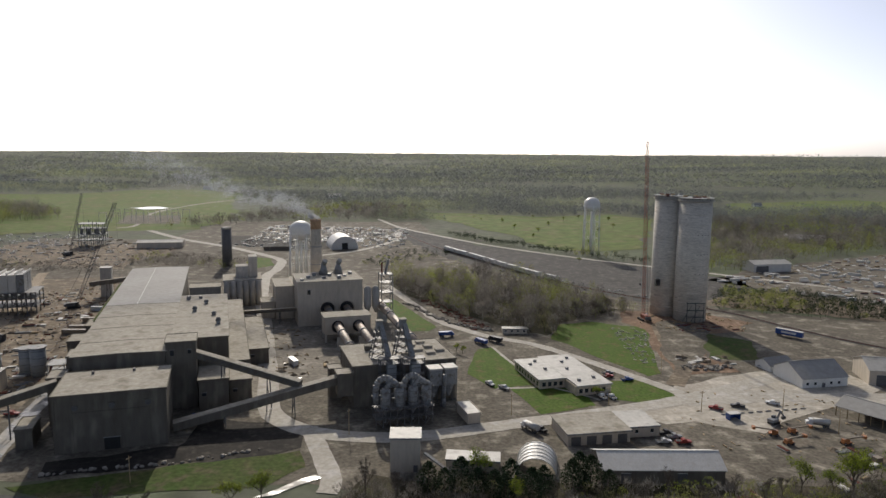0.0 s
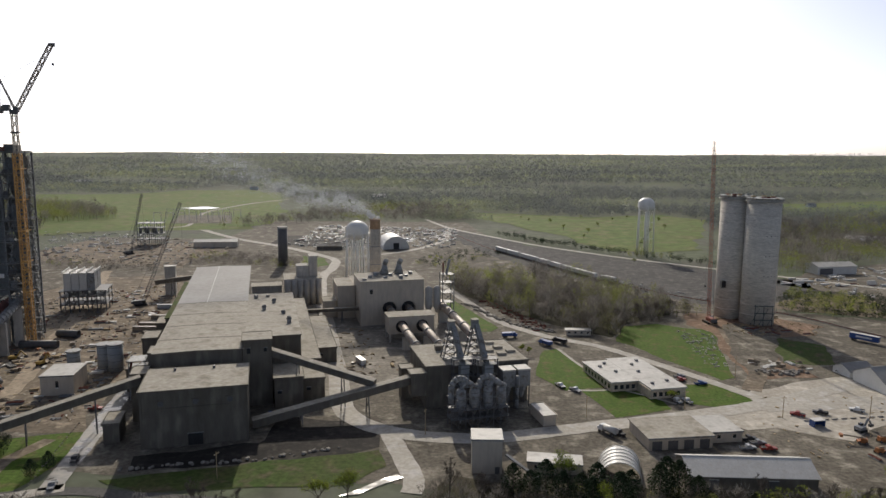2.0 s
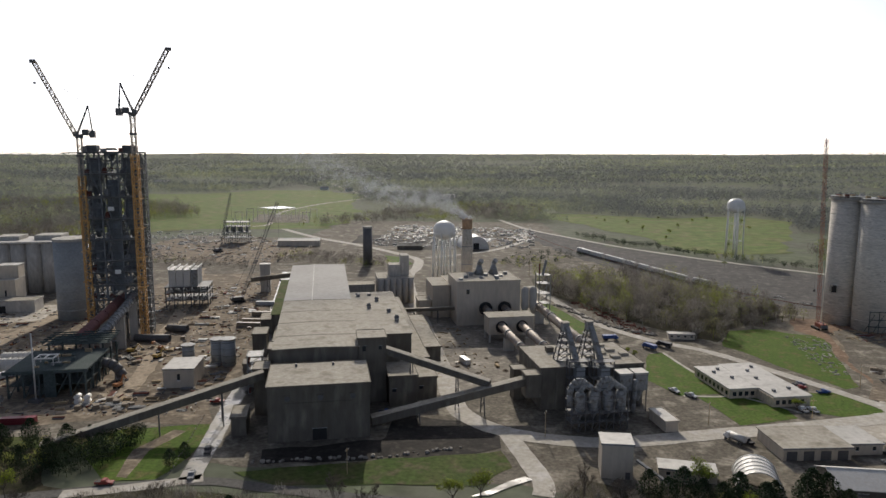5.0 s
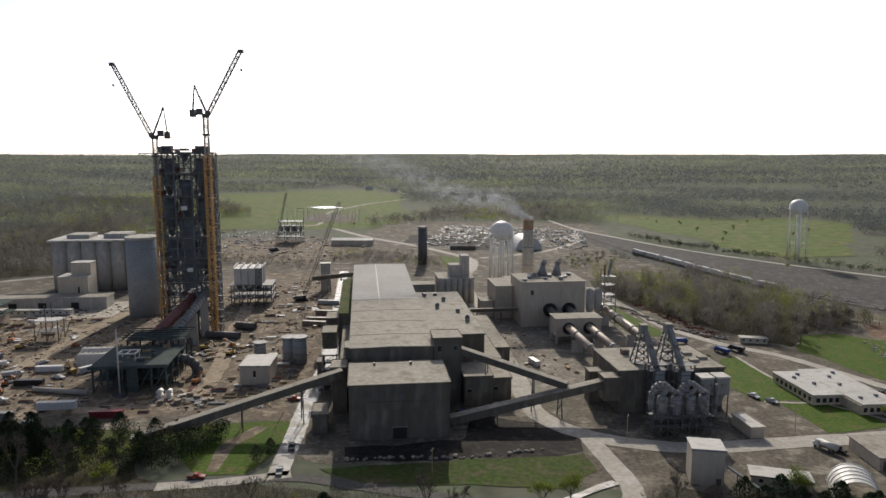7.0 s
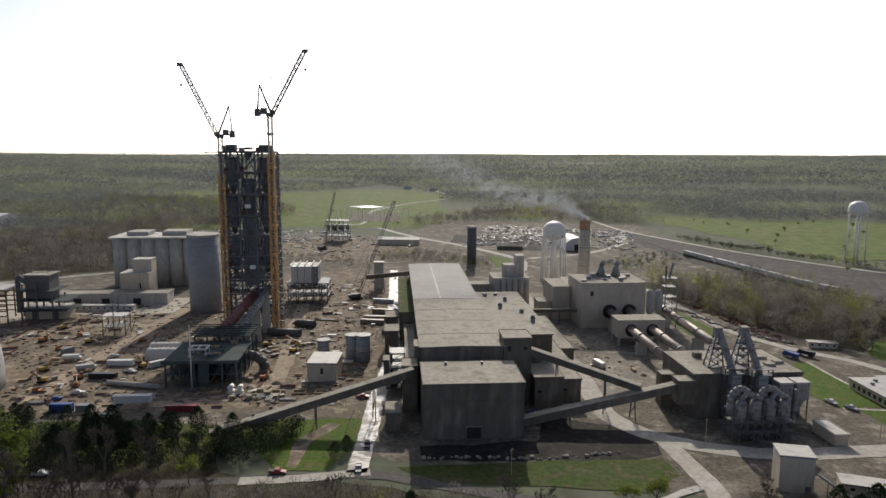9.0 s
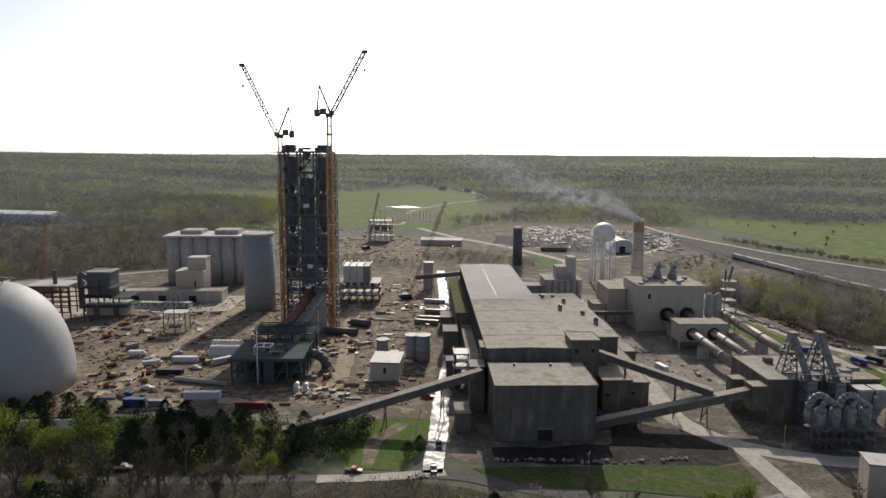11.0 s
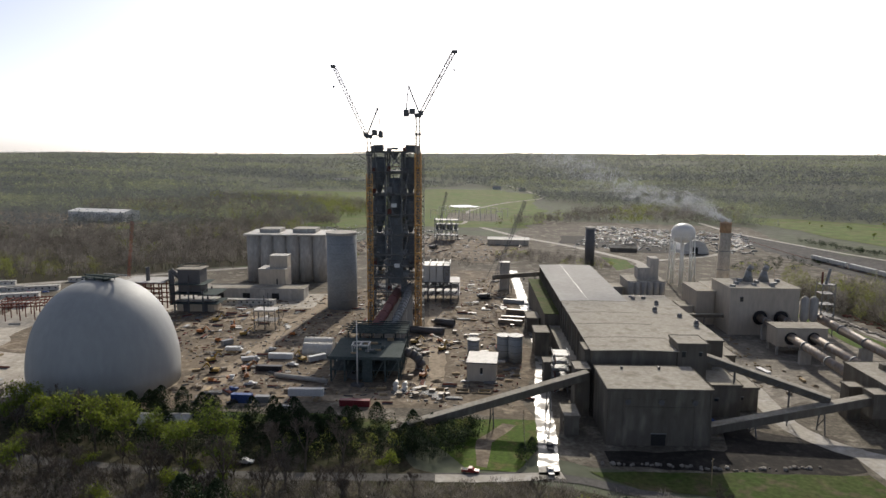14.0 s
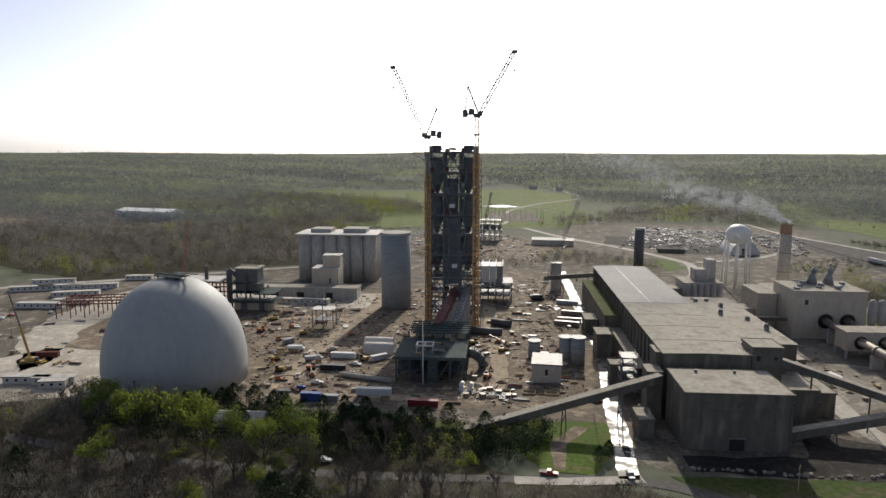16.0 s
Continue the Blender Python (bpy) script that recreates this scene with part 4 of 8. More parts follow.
# storage dome
dome = thing("storage_dome", pose(-353, 204, 0), "huge smooth grey concrete storage dome", "dome")
prof = [(30.6, 0), (30.8, 7)]
for i in range(1, 19):
    a = math.pi / 2 * i / 18
    prof.append((30.9 * math.cos(a) ** 0.88 if i < 18 else 0.05, 7 + 39.5 * math.sin(a)))
part("shell", Geo().lathe(prof, 96), M["dome_skin"], dome, smooth=True)
part("tunnel", Geo().tube((24, -16, 0.0), (26.5, -21, 0.0), 3.2, n=20), M["black"], dome)
part("footing", Geo().lathe([(32.2, 0), (32.2, 0.3), (31.6, 0.3)], 64), M["dirt"], dome)
for x in (-5, 0, 5):
    for y in (-3, 3):
        part("post", Geo().beam((x, y, 43.5), (x, y, 48), 0.35), M["green_steel"], dome)
part("crown_frame", Geo().box(-7, 7, -3.4, 3.4, 47.2, 47.6).box(-9, 9, -0.4, 0.4, 47.7, 48.1), M["green_steel"], dome)
part("crown_frame", Geo().box(-1, 12, 2.6, 3.4, 48.1, 48.5), M["grey_steel"], dome)


# concrete silos
def silo(name, x, y, r, h, mat, label, rails=False, turn=0):
    s = thing(name, pose(x, y, 0, 0, 0, turn), label, "silo")
    part("shell", Geo().lathe([(r, 0), (r, h)], 48), mat, s, smooth=True)
    part("rim", Geo().lathe([(r + 0.12, h - 1.2), (r + 0.35, h - 1.1), (r + 0.35, h + 0.35), (r - 0.2, h + 0.4)], 48), M["concrete"], s, smooth=False)
    n = int(h / 6)
    for i in range(1, n):
        part("pour_joint", Geo().lathe([(r + 0.03, i * 6.0), (r + 0.1, i * 6.0 + 0.1), (r + 0.1, i * 6.0 + 0.3), (r + 0.03, i * 6.0 + 0.4)], 48), mat, s)
    if rails:
        g = Geo()
        for i in range(24):
            a = 2 * math.pi * i / 24
            g.beam((math.cos(a) * (r + 0.9), math.sin(a) * (r + 0.9), h - 0.2), (math.cos(a) * (r + 0.9), math.sin(a) * (r + 0.9), h + 1.2), 0.16)
        part("railing", g.lathe([(r + 0.85, h + 1.0), (r + 0.95, h + 1.15)], 48), M["grey_steel"], s)
        part("working_deck", Geo().lathe([(r + 0.4, h - 0.9), (r + 1.3, h - 0.8), (r + 1.3, h - 0.55), (r + 0.4, h - 0.5)], 48), M["concrete"], s)
        for i in range(9):
            a = i * 0.7
            q = random.uniform(0.2, 0.85) * r
            part("roof_load", Geo().box(q * math.cos(a) - 1, q * math.cos(a) + 1.2, q * math.sin(a) - 0.8, q * math.sin(a) + 0.7, h + 0.4, h + random.uniform(1.2, 2.6)), M[random.choice(["rust_steel", "grey_steel", "timber"])], s)
    return s


s1 = silo("concrete_silo", 130.6, 441, 8.9, 75.5, M["new_concrete"], "tall new pale concrete silo under construction", True)
s2 = silo("concrete_silo", 142.2, 426.5, 9.8, 75, M["new_concrete"], "tall new pale concrete silo beside a red crane", True)
part("opening", Geo().box(-8.6, -6.0, -9.2, -6.2, 20, 24.0), M["black"], s1)
for i in range(18):
    a = math.radians(-95 + (i % 6) * 14)
    z = 30 + (i // 6) * 12
    part("anchor_hole", Geo().tube((9.75 * math.cos(a), 9.75 * math.sin(a), z), (9.92 * math.cos(a), 9.92 * math.sin(a), z), 0.25, n=8), M["black"], s2)
fr = thing("scaffold", pose(142, 415, 0), "dark shoring scaffold at the silo foot", "scaffold")
for x in (-5, 0, 5):
    part("post", Geo().beam((x, 0, 0), (x, 0, 13), 0.3), M["green_steel"], fr)
    part("brace", Geo().beam((x - 2.5, 0, 1), (x + 2.5, 0, 11), 0.2), M["green_steel"], fr)
for z in (4, 8, 12.5):
    part("ledger", Geo().box(-5.5, 5.5, -0.8, 0.6, z, z + 0.2), M["green_steel"], fr)
silo("concrete_silo", -329, 372, 9.6, 49, M["blue_concrete"], "tall blue-grey concrete silo by the preheater tower")
dk = silo("steel_silo", -206, 597, 4.2, 34, M["dark_steel"], "slim dark blue steel silo behind the works")

sb = thing("silo_battery", at_uv(-219, 289), "battery of old beige concrete silos with a flat roof", "silo")
for i in range(6):
    for j in range(3):
        if j == 0 or i in (0, 5):
            part("silo", Geo().lathe([(5.6, 0), (5.6, 36)], 28, 5 + i * 10.2, 5 + j * 10.5), M["concrete"], sb, smooth=True)
part("core_wall", Geo().box(3, 58, 4, 28, 0, 35.8), M["concrete"], sb)
part("roof_slab", Geo().box(-1.5, 62.5, -1.5, 32.5, 36.004, 37.2), M["roof_white"], sb, "bright dusty roof slab")
part("roof_house", Geo().box(8, 24, 10, 26, 37.2, 40.0), M["concrete"], sb)
part("roof_house", Geo().box(34, 52, 10, 26, 37.2, 40.4), M["concrete"], sb)
pk = thing("packing_house", at_uv(-195, 240), "pale concrete packing house before the silos", "building")
part("wall", Geo().box(0, 19, 0, 16, 0, 18.5), M["siding_light"], pk)
part("roof", Geo().box(-0.3, 19.3, -0.3, 16.3, 18.504, 18.9), M["roof_white"], pk)
part("tower_block", Geo().box(6.5, 19, 6, 16, 18.9, 27), M["siding_light"], pk)
part("roof", Geo().box(6.2, 19.3, 5.7, 16.3, 27.004, 27.4), M["roof_white"], pk)
part("window", Geo().box(12.5, 13.6, -0.08, 0, 8, 12), M["glass"], pk)
slab_building("pack_shed", -232, -160, 226, 240, 7.5, M["concrete"], M["roof_dusty"], "long low concrete shed before the silos", doors=[("s", 12, 5, 0, 4.5), ("s", 30, 5, 0, 4.5), ("s", 50, 5, 0, 4.5)])


# water towers and stack
def water_tower(x, y, top, r, legs, spread, label, ribs=False):
    t = thing("water_tower", pose(x, y, 0, 0, 0, 18), label, "water tower", "water towers")
    h = r * 0.74
    z0 = top - 2 * h
    prof = [(0.8, z0 - r * 0.22)]
    for i in range(1, 7):
        a = math.pi / 2 * i / 6
        prof.append((0.8 + (r - 0.8) * math.sin(a), z0 + r * 0.35 - r * 0.57 * math.cos(a)))
    prof += [(r, z0 + h * 0.95)]
    for i in range(1, 8):
        a = math.pi / 2 * i / 7
        prof.append((max(0.05, r * math.cos(a)), z0 + h * 0.95 + (top - z0 - h * 0.95) * math.sin(a)))
    part("tank", Geo().lathe(prof, 40), M["white_paint"], t, smooth=True)
    part("riser", Geo().tube((0, 0, 0), (0, 0, z0), 0.9, n=14), M["white_paint"], t, smooth=True)
    g0 = []
    for i in range(legs):
        a = 2 * math.pi * (i + 0.5) / legs
        p, q = (spread * math.cos(a), spread * math.sin(a), 0), (r * 0.97 * math.cos(a), r * 0.97 * math.sin(a), z0 + r * 0.5)
        g0.append((Vector(p), Vector(q)))
        part("leg", Geo().tube(p, q, 0.5, n=10), M["white_paint"], t, smooth=True)
    for k in (0.33, 0.66):
        for i in range(legs):
            a, b = g0[i], g0[(i + 1) % legs]
            part("strut", Geo().beam(a[0].lerp(a[1], k), b[0].lerp(b[1], k), 0.25), M["white_paint"], t)
    for i in range(legs):
        a, b = g0[i], g0[(i + 1) % legs]
        for k0, k1 in ((0.0, 0.33), (0.33, 0.66), (0.66, 0.97)):
            part("tie_rod", Geo().beam(a[0].lerp(a[1], k0), b[0].lerp(b[1], k1), 0.1), M["white_paint"], t)
    part("balcony", Geo().lathe([(r + 0.1, z0 + h * 0.5), (r + 0.7, z0 + h * 0.5), (r + 0.7, z0 + h * 0.5 + 0.15), (r + 0.1, z0 + h * 0.5 + 0.16)], 40), M["white_paint"], t)
    return t


water_tower(-126.5, 536, 47.2, 8.8, 8, 9.8, "white eight-legged water tower within the works")
water_tower(131, 699, 57.2, 8.0, 5, 8.6, "white water tower standing in green pasture")
st = thing("chimney_stack", pose(-98.6, 459, 0), "tan brick chimney stack with a rust-stained top", "chimney")
part("shaft", Geo().lathe([(4.4, 0), (3.5, 50)], 32), M["brick_stack"], st, smooth=True)
part("crown", Geo().lathe([(3.52, 50.004), (3.4, 55.4), (3.75, 55.6), (3.7, 56.6), (2.6, 56.6), (2.6, 54)], 32), M["crown_brick"], st, "rust-stained tan crown", True)
for z in (14, 26, 38):
    part("band", Geo().lathe([(4.5 - z * 0.018, z), (4.55 - z * 0.018, z + 0.5)], 32), M["grey_steel"], st)


# preheater tower
pt = thing("preheater_tower", at_uv(-104, 154), "dark steel preheater tower under construction", "tower")
TW, TD, TH = 27.0, 22.0, 101.0
LV = [0, 12, 22, 30, 37, 43.3, 54.5, 65.8, 77.5, 89.8, 101]
for i in range(4):
    for j in range(3):
        part("column", Geo().box(i * 9 - 0.45, i * 9 + 0.45, j * 11 - 0.45, j * 11 + 0.45, 0, TH), M["tower_steel"], pt)
for z in LV[1:]:
    for j in range(3):
        part("beam", Geo().box(-0.5, TW + 0.5, j * 11 - 0.3, j * 11 + 0.3, z - 0.9, z), M["tower_steel"], pt)
    for i in range(4):
        part("beam", Geo().box(i * 9 - 0.3, i * 9 + 0.3, 0.3, TD - 0.3, z - 0.85, z - 0.05), M["tower_steel"], pt)
    part("floor_deck", Geo().box(0.5, TW - 0.5, 3, TD - 0.4, z + 0.004, z + 0.16), M["tower_steel"], pt)
    r = part("handrail", Geo().box(-1.2, TW + 1.2, -1.4, -1.3, z + 1.0, z + 1.1).box(-1.2, TW + 1.2, -1.4, -1.3, z + 0.5, z + 0.56), M["grey_steel"], pt)
    part("walkway", Geo().box(-1.2, TW + 1.2, -1.4, -0.35, z - 0.1, z), M["grey_steel"], pt)
for k in range(len(LV) - 1):
    for i in (0, 1, 2):
        if (i + k) % 2 == 0:
            part("brace", Geo().beam((i * 9, 0, LV[k]), (i * 9 + 4.5, 0, LV[k + 1] - 0.9), 0.4), M["tower_steel"], pt)
            part("brace", Geo().beam((i * 9 + 9, 0, LV[k]), (i * 9 + 4.5, 0, LV[k + 1] - 0.9), 0.4), M["tower_steel"], pt)
    for x in (0, TW):
        part("brace", Geo().beam((x, 0, LV[k]), (x, 11, LV[k + 1] - 0.9), 0.4), M["tower_steel"], pt)
        part("brace", Geo().beam((x, 22, LV[k]), (x, 11, LV[k + 1] - 0.9), 0.4), M["tower_steel"], pt)
for z in range(4, 100, 4):
    if z not in LV:
        part("girt", Geo().box(0, 9, 0.35 + (z % 3) * 3, 0.6 + (z % 3) * 3, z, z + 0.35), M["tower_steel"], pt)
        part("girt", Geo().box(18, 27, 0.35 + (z % 3) * 3, 0.6 + (z % 3) * 3, z, z + 0.35), M["tower_steel"], pt)
        part("girt", Geo().box(0, 27, 12.0, 12.3, z, z + 0.4), M["rust_steel"] if z % 8 else M["tower_steel"], pt)
for k in range(len(LV) - 1):
    for i in range(3):
        part("brace", Geo().beam((i * 9, 11, LV[k]), (i * 9 + 9, 11, LV[k + 1] - 0.9), 0.5), M["tower_steel"], pt)
        part("brace", Geo().beam((i * 9 + 9, 22, LV[k]), (i * 9, 22, LV[k + 1] - 0.9), 0.5), M["tower_steel"], pt)
for z in LV[1:]:
    for x in (1.0, 9.6, 18.6, 25.2):
        part("equipment", Geo().box(x, x + random.uniform(1.2, 3), 1, 3, z + 0.17, z + random.uniform(1.5, 4)), M[random.choice(["grey_steel", "dark_steel", "rust_steel"])], pt)
for x in (4.6, 22.4):
    for z in (40, 62, 84):
        c = part("cyclone", Geo().lathe([(0.9, z - 7), (4.0, z + 3), (4.0, z + 11), (3.0, z + 12.5), (3.0, z + 14)], 24, x, 7), M["cyclone_steel"], pt, smooth=True)
part("riser_duct", Geo().box(9.6, 17.4, 3.2, 10, 26, 64), M["cyclone_steel"], pt)
part("riser_duct", Geo().tube((13.5, 6.5, 64), (13.5, 6.5, 86), 3.4, n=20), M["cyclone_steel"], pt, smooth=True)
for x in (4.6, 22.4):
    part("roof_box", Geo().box(x - 2.2, x + 2.2, 3, 9, 101.0, 103.2), M["tower_steel"], pt)
part("roof_box", Geo().tube((13.5, 6, 101), (13.5, 6, 96), 3.0, 0.6, 12), M["tower_steel"], pt)
for z in LV[6:]:
    for x in (4.6, 22.4):
        part("ring_beam", Geo().lathe([(4.05, z - 4.2), (4.4, z - 4.1), (4.4, z - 3.5), (4.05, z - 3.4)], 24, x, 7), M["tower_steel"], pt)
for k in range(len(LV) - 1):
    z0, z1 = LV[k], LV[k + 1] - 0.9
    for i in range(3):
        zm = (z0 + z1) / 2
        part("rail_post", Geo().box(i * 9 + 4.4, i * 9 + 4.6, -0.2, 0.2, z0, z1), M["tower_steel"], pt)
        part("sub_beam", Geo().box(i * 9 + 0.5, i * 9 + 8.5, -0.18, 0.18, zm, zm + 0.4), M["tower_steel"], pt)
        if (i + k) % 2:
            part("brace", Geo().beam((i * 9 + 0.4, -0.1, z0), (i * 9 + 4.4, -0.1, zm), 0.28), M["tower_steel"], pt)
            part("brace", Geo().beam((i * 9 + 8.6, -0.1, z0), (i * 9 + 4.6, -0.1, zm), 0.28), M["tower_steel"], pt)
    part("side_stair", Geo().beam((-1.6, 1 + (k % 2) * 8, z0), (-1.6, 9 - (k % 2) * 8, LV[k + 1]), 0.9, 0.3), M["grey_steel"], pt)
for x, w2 in ((4.6, 3.0), (13.5, 2.2), (22.4, 3.0)):
    part("roof_hood", Geo().box(x - w2, x + w2, 2.4, 9.6, 101.9, 102.6).box(x - w2 + 0.4, x + w2 - 0.4, 3, 9, 102.6, 104.6 if w2 > 2.5 else 103.2), M["tower_steel"], pt)
part("davit", Geo().beam((-9, 0, 100.5), (0, 0, 100.5), 0.5).beam((-8.5, 0, 100.3), (-1, 0, 96), 0.3), M["tower_steel"], pt)
for i in range(60):
    z = random.choice(LV[1:6])
    x, y = random.uniform(0, TW - 3), random.uniform(1, TD - 4)
    part("stored_load", Geo().box(x, x + random.uniform(1, 3.5), y, y + random.uniform(0.8, 2.5), z + 0.17, z + random.uniform(0.6, 2.2)), M[random.choice(["grey_steel", "white_metal", "timber", "dark_steel", "rust_steel"])], pt)
for x, z in ((12.3, 70), (13.8, 36)):
    part("banner", Geo().box(x, x + 3.0, -1.6, -1.45, z, z + 2.2), M["paint_white"], pt, "hanging white sheet")
for k in range(len(LV) - 1):
    for x in (2.5, 11.5, 20.5):
        part("pipe_run", Geo().tube((x + random.uniform(-2, 2), 1.5, LV[k]), (x + random.uniform(-2, 2), 1.5, LV[k + 1] - 1), 0.35, n=8), M["grey_steel"], pt)

# kiln and gas duct leading down from the tower
def long_tube(name, p, q, r, mat, label, rings):
    k = thing(name, at_uv(0, 0), label, "kiln")
    part("shell", Geo().tube(p, q, r, n=24), mat, k, smooth=True)
    P, Q = Vector(p), Vector(q)
    for i in range(rings):
        c = P.lerp(Q, (i + 0.5) / rings)
        d = (Q - P).normalized() * 0.35
        part("ring", Geo().tube(c - d, c + d, r + 0.3, n=24), M["grey_steel"] if mat is not M["kiln_red"] else M["kiln_red"], k, smooth=True)
    for t in (0.15, 0.5, 0.85):
        c = P.lerp(Q, t)
        part("pier", Geo().box(c.x - r, c.x + r, c.y - 1, c.y + 1, 0, c.z - r), M["concrete"], k)
    return k


long_tube("rotary_kiln", (-88, 160, 22), (-95, 106, 13.5), 2.5, M["kiln_red"], "red-primed new rotary kiln shell", 5)
long_tube("gas_duct", (-81, 158, 24), (-86, 106, 13.5), 2.0, M["grey_steel"], "ribbed grey gas duct beside the kiln", 16)

# cooler deck in front of the tower
cd = thing("clinker_cooler", at_uv(-109, 62), "dark green steel cooler building frame with open deck", "building")
for i in range(6):
    for j in range(6):
        part("column", Geo().box(i * 6 - 0.35, i * 6 + 0.35, j * 9 - 0.35, j * 9 + 0.35, 0, 11), M["green_steel"], cd)
part("deck", Geo().box(-1, 31, -1, 31, 11, 11.6), M["green_steel"], cd)
part("deck_edge", Geo().box(-1.4, 31.4, -1.5, -1.1, 10.6, 12.0), M["green_steel"], cd)
part("upper_deck", Geo().box(4, 31, 30, 46, 14, 14.4), M["green_steel"], cd)
for i in range(8):
    part("grating_bar", Geo().box(3 + i * 4, 3.5 + i * 4, 29, 46, 14.9, 15.5), M["green_steel"], cd)
for j in range(5):
    part("grating_bar", Geo().box(2, 32, 30 + j * 4, 30.5 + j * 4, 15.6, 16.1), M["green_steel"], cd)
for i in range(5):
    part("brace", Geo().beam((i * 6, 0, 0), (i * 6 + 6, 0, 10.8), 0.35), M["green_steel"], cd)
    part("brace", Geo().beam((31, i * 9, 0), (31, i * 9 + 9, 10.8), 0.35), M["green_steel"], cd)
part("mid_floor", Geo().box(0, 30, 0.5, 44, 5, 5.3), M["green_steel"], cd)
g = Geo()
g.box(8, 16, 6, 7, 14.6, 15).box(8, 16, 12, 13, 14.6, 15).box(8, 8.6, 7, 12, 14.6, 15).box(15.4, 16, 7, 12, 14.6, 15).box(11.7, 12.3, 7, 12, 14.6, 15)
for x in (8.4, 15.6):
    for y in (6.5, 12.5):
        g.beam((x, y, 11.6), (x, y, 14.6), 0.3)
part("hopper_frame", g, M["white_metal"], cd, "pale hopper frame on the deck")
for i in range(14):
    x, y = random.uniform(1, 26), random.uniform(1, 26)
    part("deck_load", Geo().box(x, x + random.uniform(0.8, 4), y, y + random.uniform(0.6, 2), 11.61, 11.61 + random.uniform(0.4, 1.6)), M[random.choice(["green_steel", "grey_steel", "timber"])], cd)
for i in range(10):
    x, y = random.uniform(0, 26), random.uniform(1, 40)
    part("machine", Geo().box(x, x + random.uniform(2, 5), y, y + random.uniform(2, 4), 0, random.uniform(2, 4.5)), M[random.choice(["dark_steel", "grey_steel", "green_steel"])], cd)
part("wall_panel", Geo().box(14, 18.5, -0.6, -0.4, 0, 10.5), M["green_steel"], cd)


# ---- lattice masts and cranes ----
def lattice(g, p, q, w, panels, bar=0.22, side=None):
    """Four chords with zigzag lacing between p and q."""
    P, Q = Vector(p), Vector(q)
    d = (Q - P).normalized()
    a = (side or (Vector((1, 0, 0)) if abs(d.z) > 0.7 else d.cross(Vector((0, 0, 1))))).normalized()
    b = d.cross(a).normalized()
    cs = [(a + b) * (w / 2), (a - b) * (w / 2), (-a - b) * (w / 2), (-a + b) * (w / 2)]
    for c in cs:
        g.beam(P + c, Q + c, bar)
    for k in range(panels):
        s, e = P.lerp(Q, k / panels), P.lerp(Q, (k + 1) / panels)
        for i in range(4):
            u0, u1 = cs[i], cs[(i + 1) % 4]
            if k % 2:
                u0, u1 = u1, u0
            g.beam(s + u0, e + u1, bar * 0.7)
            g.beam(s + u0, s + u1, bar * 0.7)
    return g


def luffing_crane(x, y, z_slew, turn, tip, label):
    """Tower crane with a raised jib; tip: (reach, height over the slewing ring)."""
    c = thing("tower_crane", pose(x, y, 0, 0, 0, turn), label, "crane", "tower cranes")
    part("mast", lattice(Geo(), (0, 0, 0), (0, 0, z_slew - 22), 3.2, 30, 0.42), M["crane_yellow"], c, "orange-yellow lattice mast")
    part("mast_top", lattice(Geo(), (0, 0, z_slew - 22), (0, 0, z_slew - 2.5), 2.2, 8, 0.4), M["crane_pale"], c)
    part("climbing_cage", Geo().box(-1.8, 1.8, -1.8, 1.8, z_slew - 12, z_slew - 11.2), M["dark_steel"], c)
    for k in range(5):
        z = z_slew - 30 - k * 16
        part("tie_collar", Geo().box(-1.7, 1.7, -1.7, 1.7, z, z + 0.7).box(1.2, 1.7, 1.7, 6, z + 0.1, z + 0.5).box(-1.7, -1.2, 1.7, 6, z + 0.1, z + 0.5), M["crane_yellow"], c)
    part("slew_ring", Geo().tube((0, 0, z_slew - 2.5), (0, 0, z_slew - 1), 2.0, n=16), M["dark_steel"], c)
    part("machine_deck", Geo().box(-7.5, 2.2, -1.6, 1.6, z_slew - 1, z_slew - 0.3), M["dark_steel"], c)
    part("counterweight", Geo().box(-7.8, -5.2, -1.8, 1.8, z_slew - 2.2, z_slew + 1.6), M["dark_steel"], c)
    part("winch_house", Geo().box(-4.6, -1.6, -1.2, 1.2, z_slew - 0.3, z_slew + 2.2), M["dark_steel"], c)
    part("cab", Geo().box(1.2, 3.2, -2.6, -1.0, z_slew - 1.6, z_slew + 0.9), M["dark_steel"], c)
    apex = (-5.2, 0, z_slew + 14.5)
    part("a_frame", Geo().beam((0.8, -1, z_slew - 0.3), apex, 0.7).beam((0.8, 1, z_slew - 0.3), apex, 0.7).beam((-6.5, -1, z_slew + 1), apex, 0.45).beam((-6.5, 1, z_slew + 1), apex, 0.45), M["dark_steel"], c)
    t = (tip[0], 0, z_slew + tip[1])
    part("jib", lattice(Geo(), (1.8, 0, z_slew), t, 1.8, 20, 0.36, Vector((0, 1, 0))), M["crane_pale"], c, "pale lattice jib raised steeply")
    part("jib_head", Geo().box(t[0] - 0.8, t[0] + 1.8, -0.8, 0.8, t[2] - 0.8, t[2] + 0.9), M["dark_steel"], c)
    part("pendant", Geo().beam(apex, (t[0] * 0.8, 0, z_slew + tip[1] * 0.82), 0.14), M["dark_steel"], c)
    part("winch_rope", Geo().beam(apex, (2.6, 0, z_slew + 8.5), 0.12), M["dark_steel"], c)
    hz = z_slew + tip[1] * 0.72
    part("hoist_rope", Geo().beam(t, (t[0] + 0.3, 0, hz), 0.06), M["dark_steel"], c)
    part("hook_block", Geo().box(t[0] - 0.2, t[0] + 0.8, -0.4, 0.4, hz - 1.2, hz), M["dark_steel"], c)
    return c


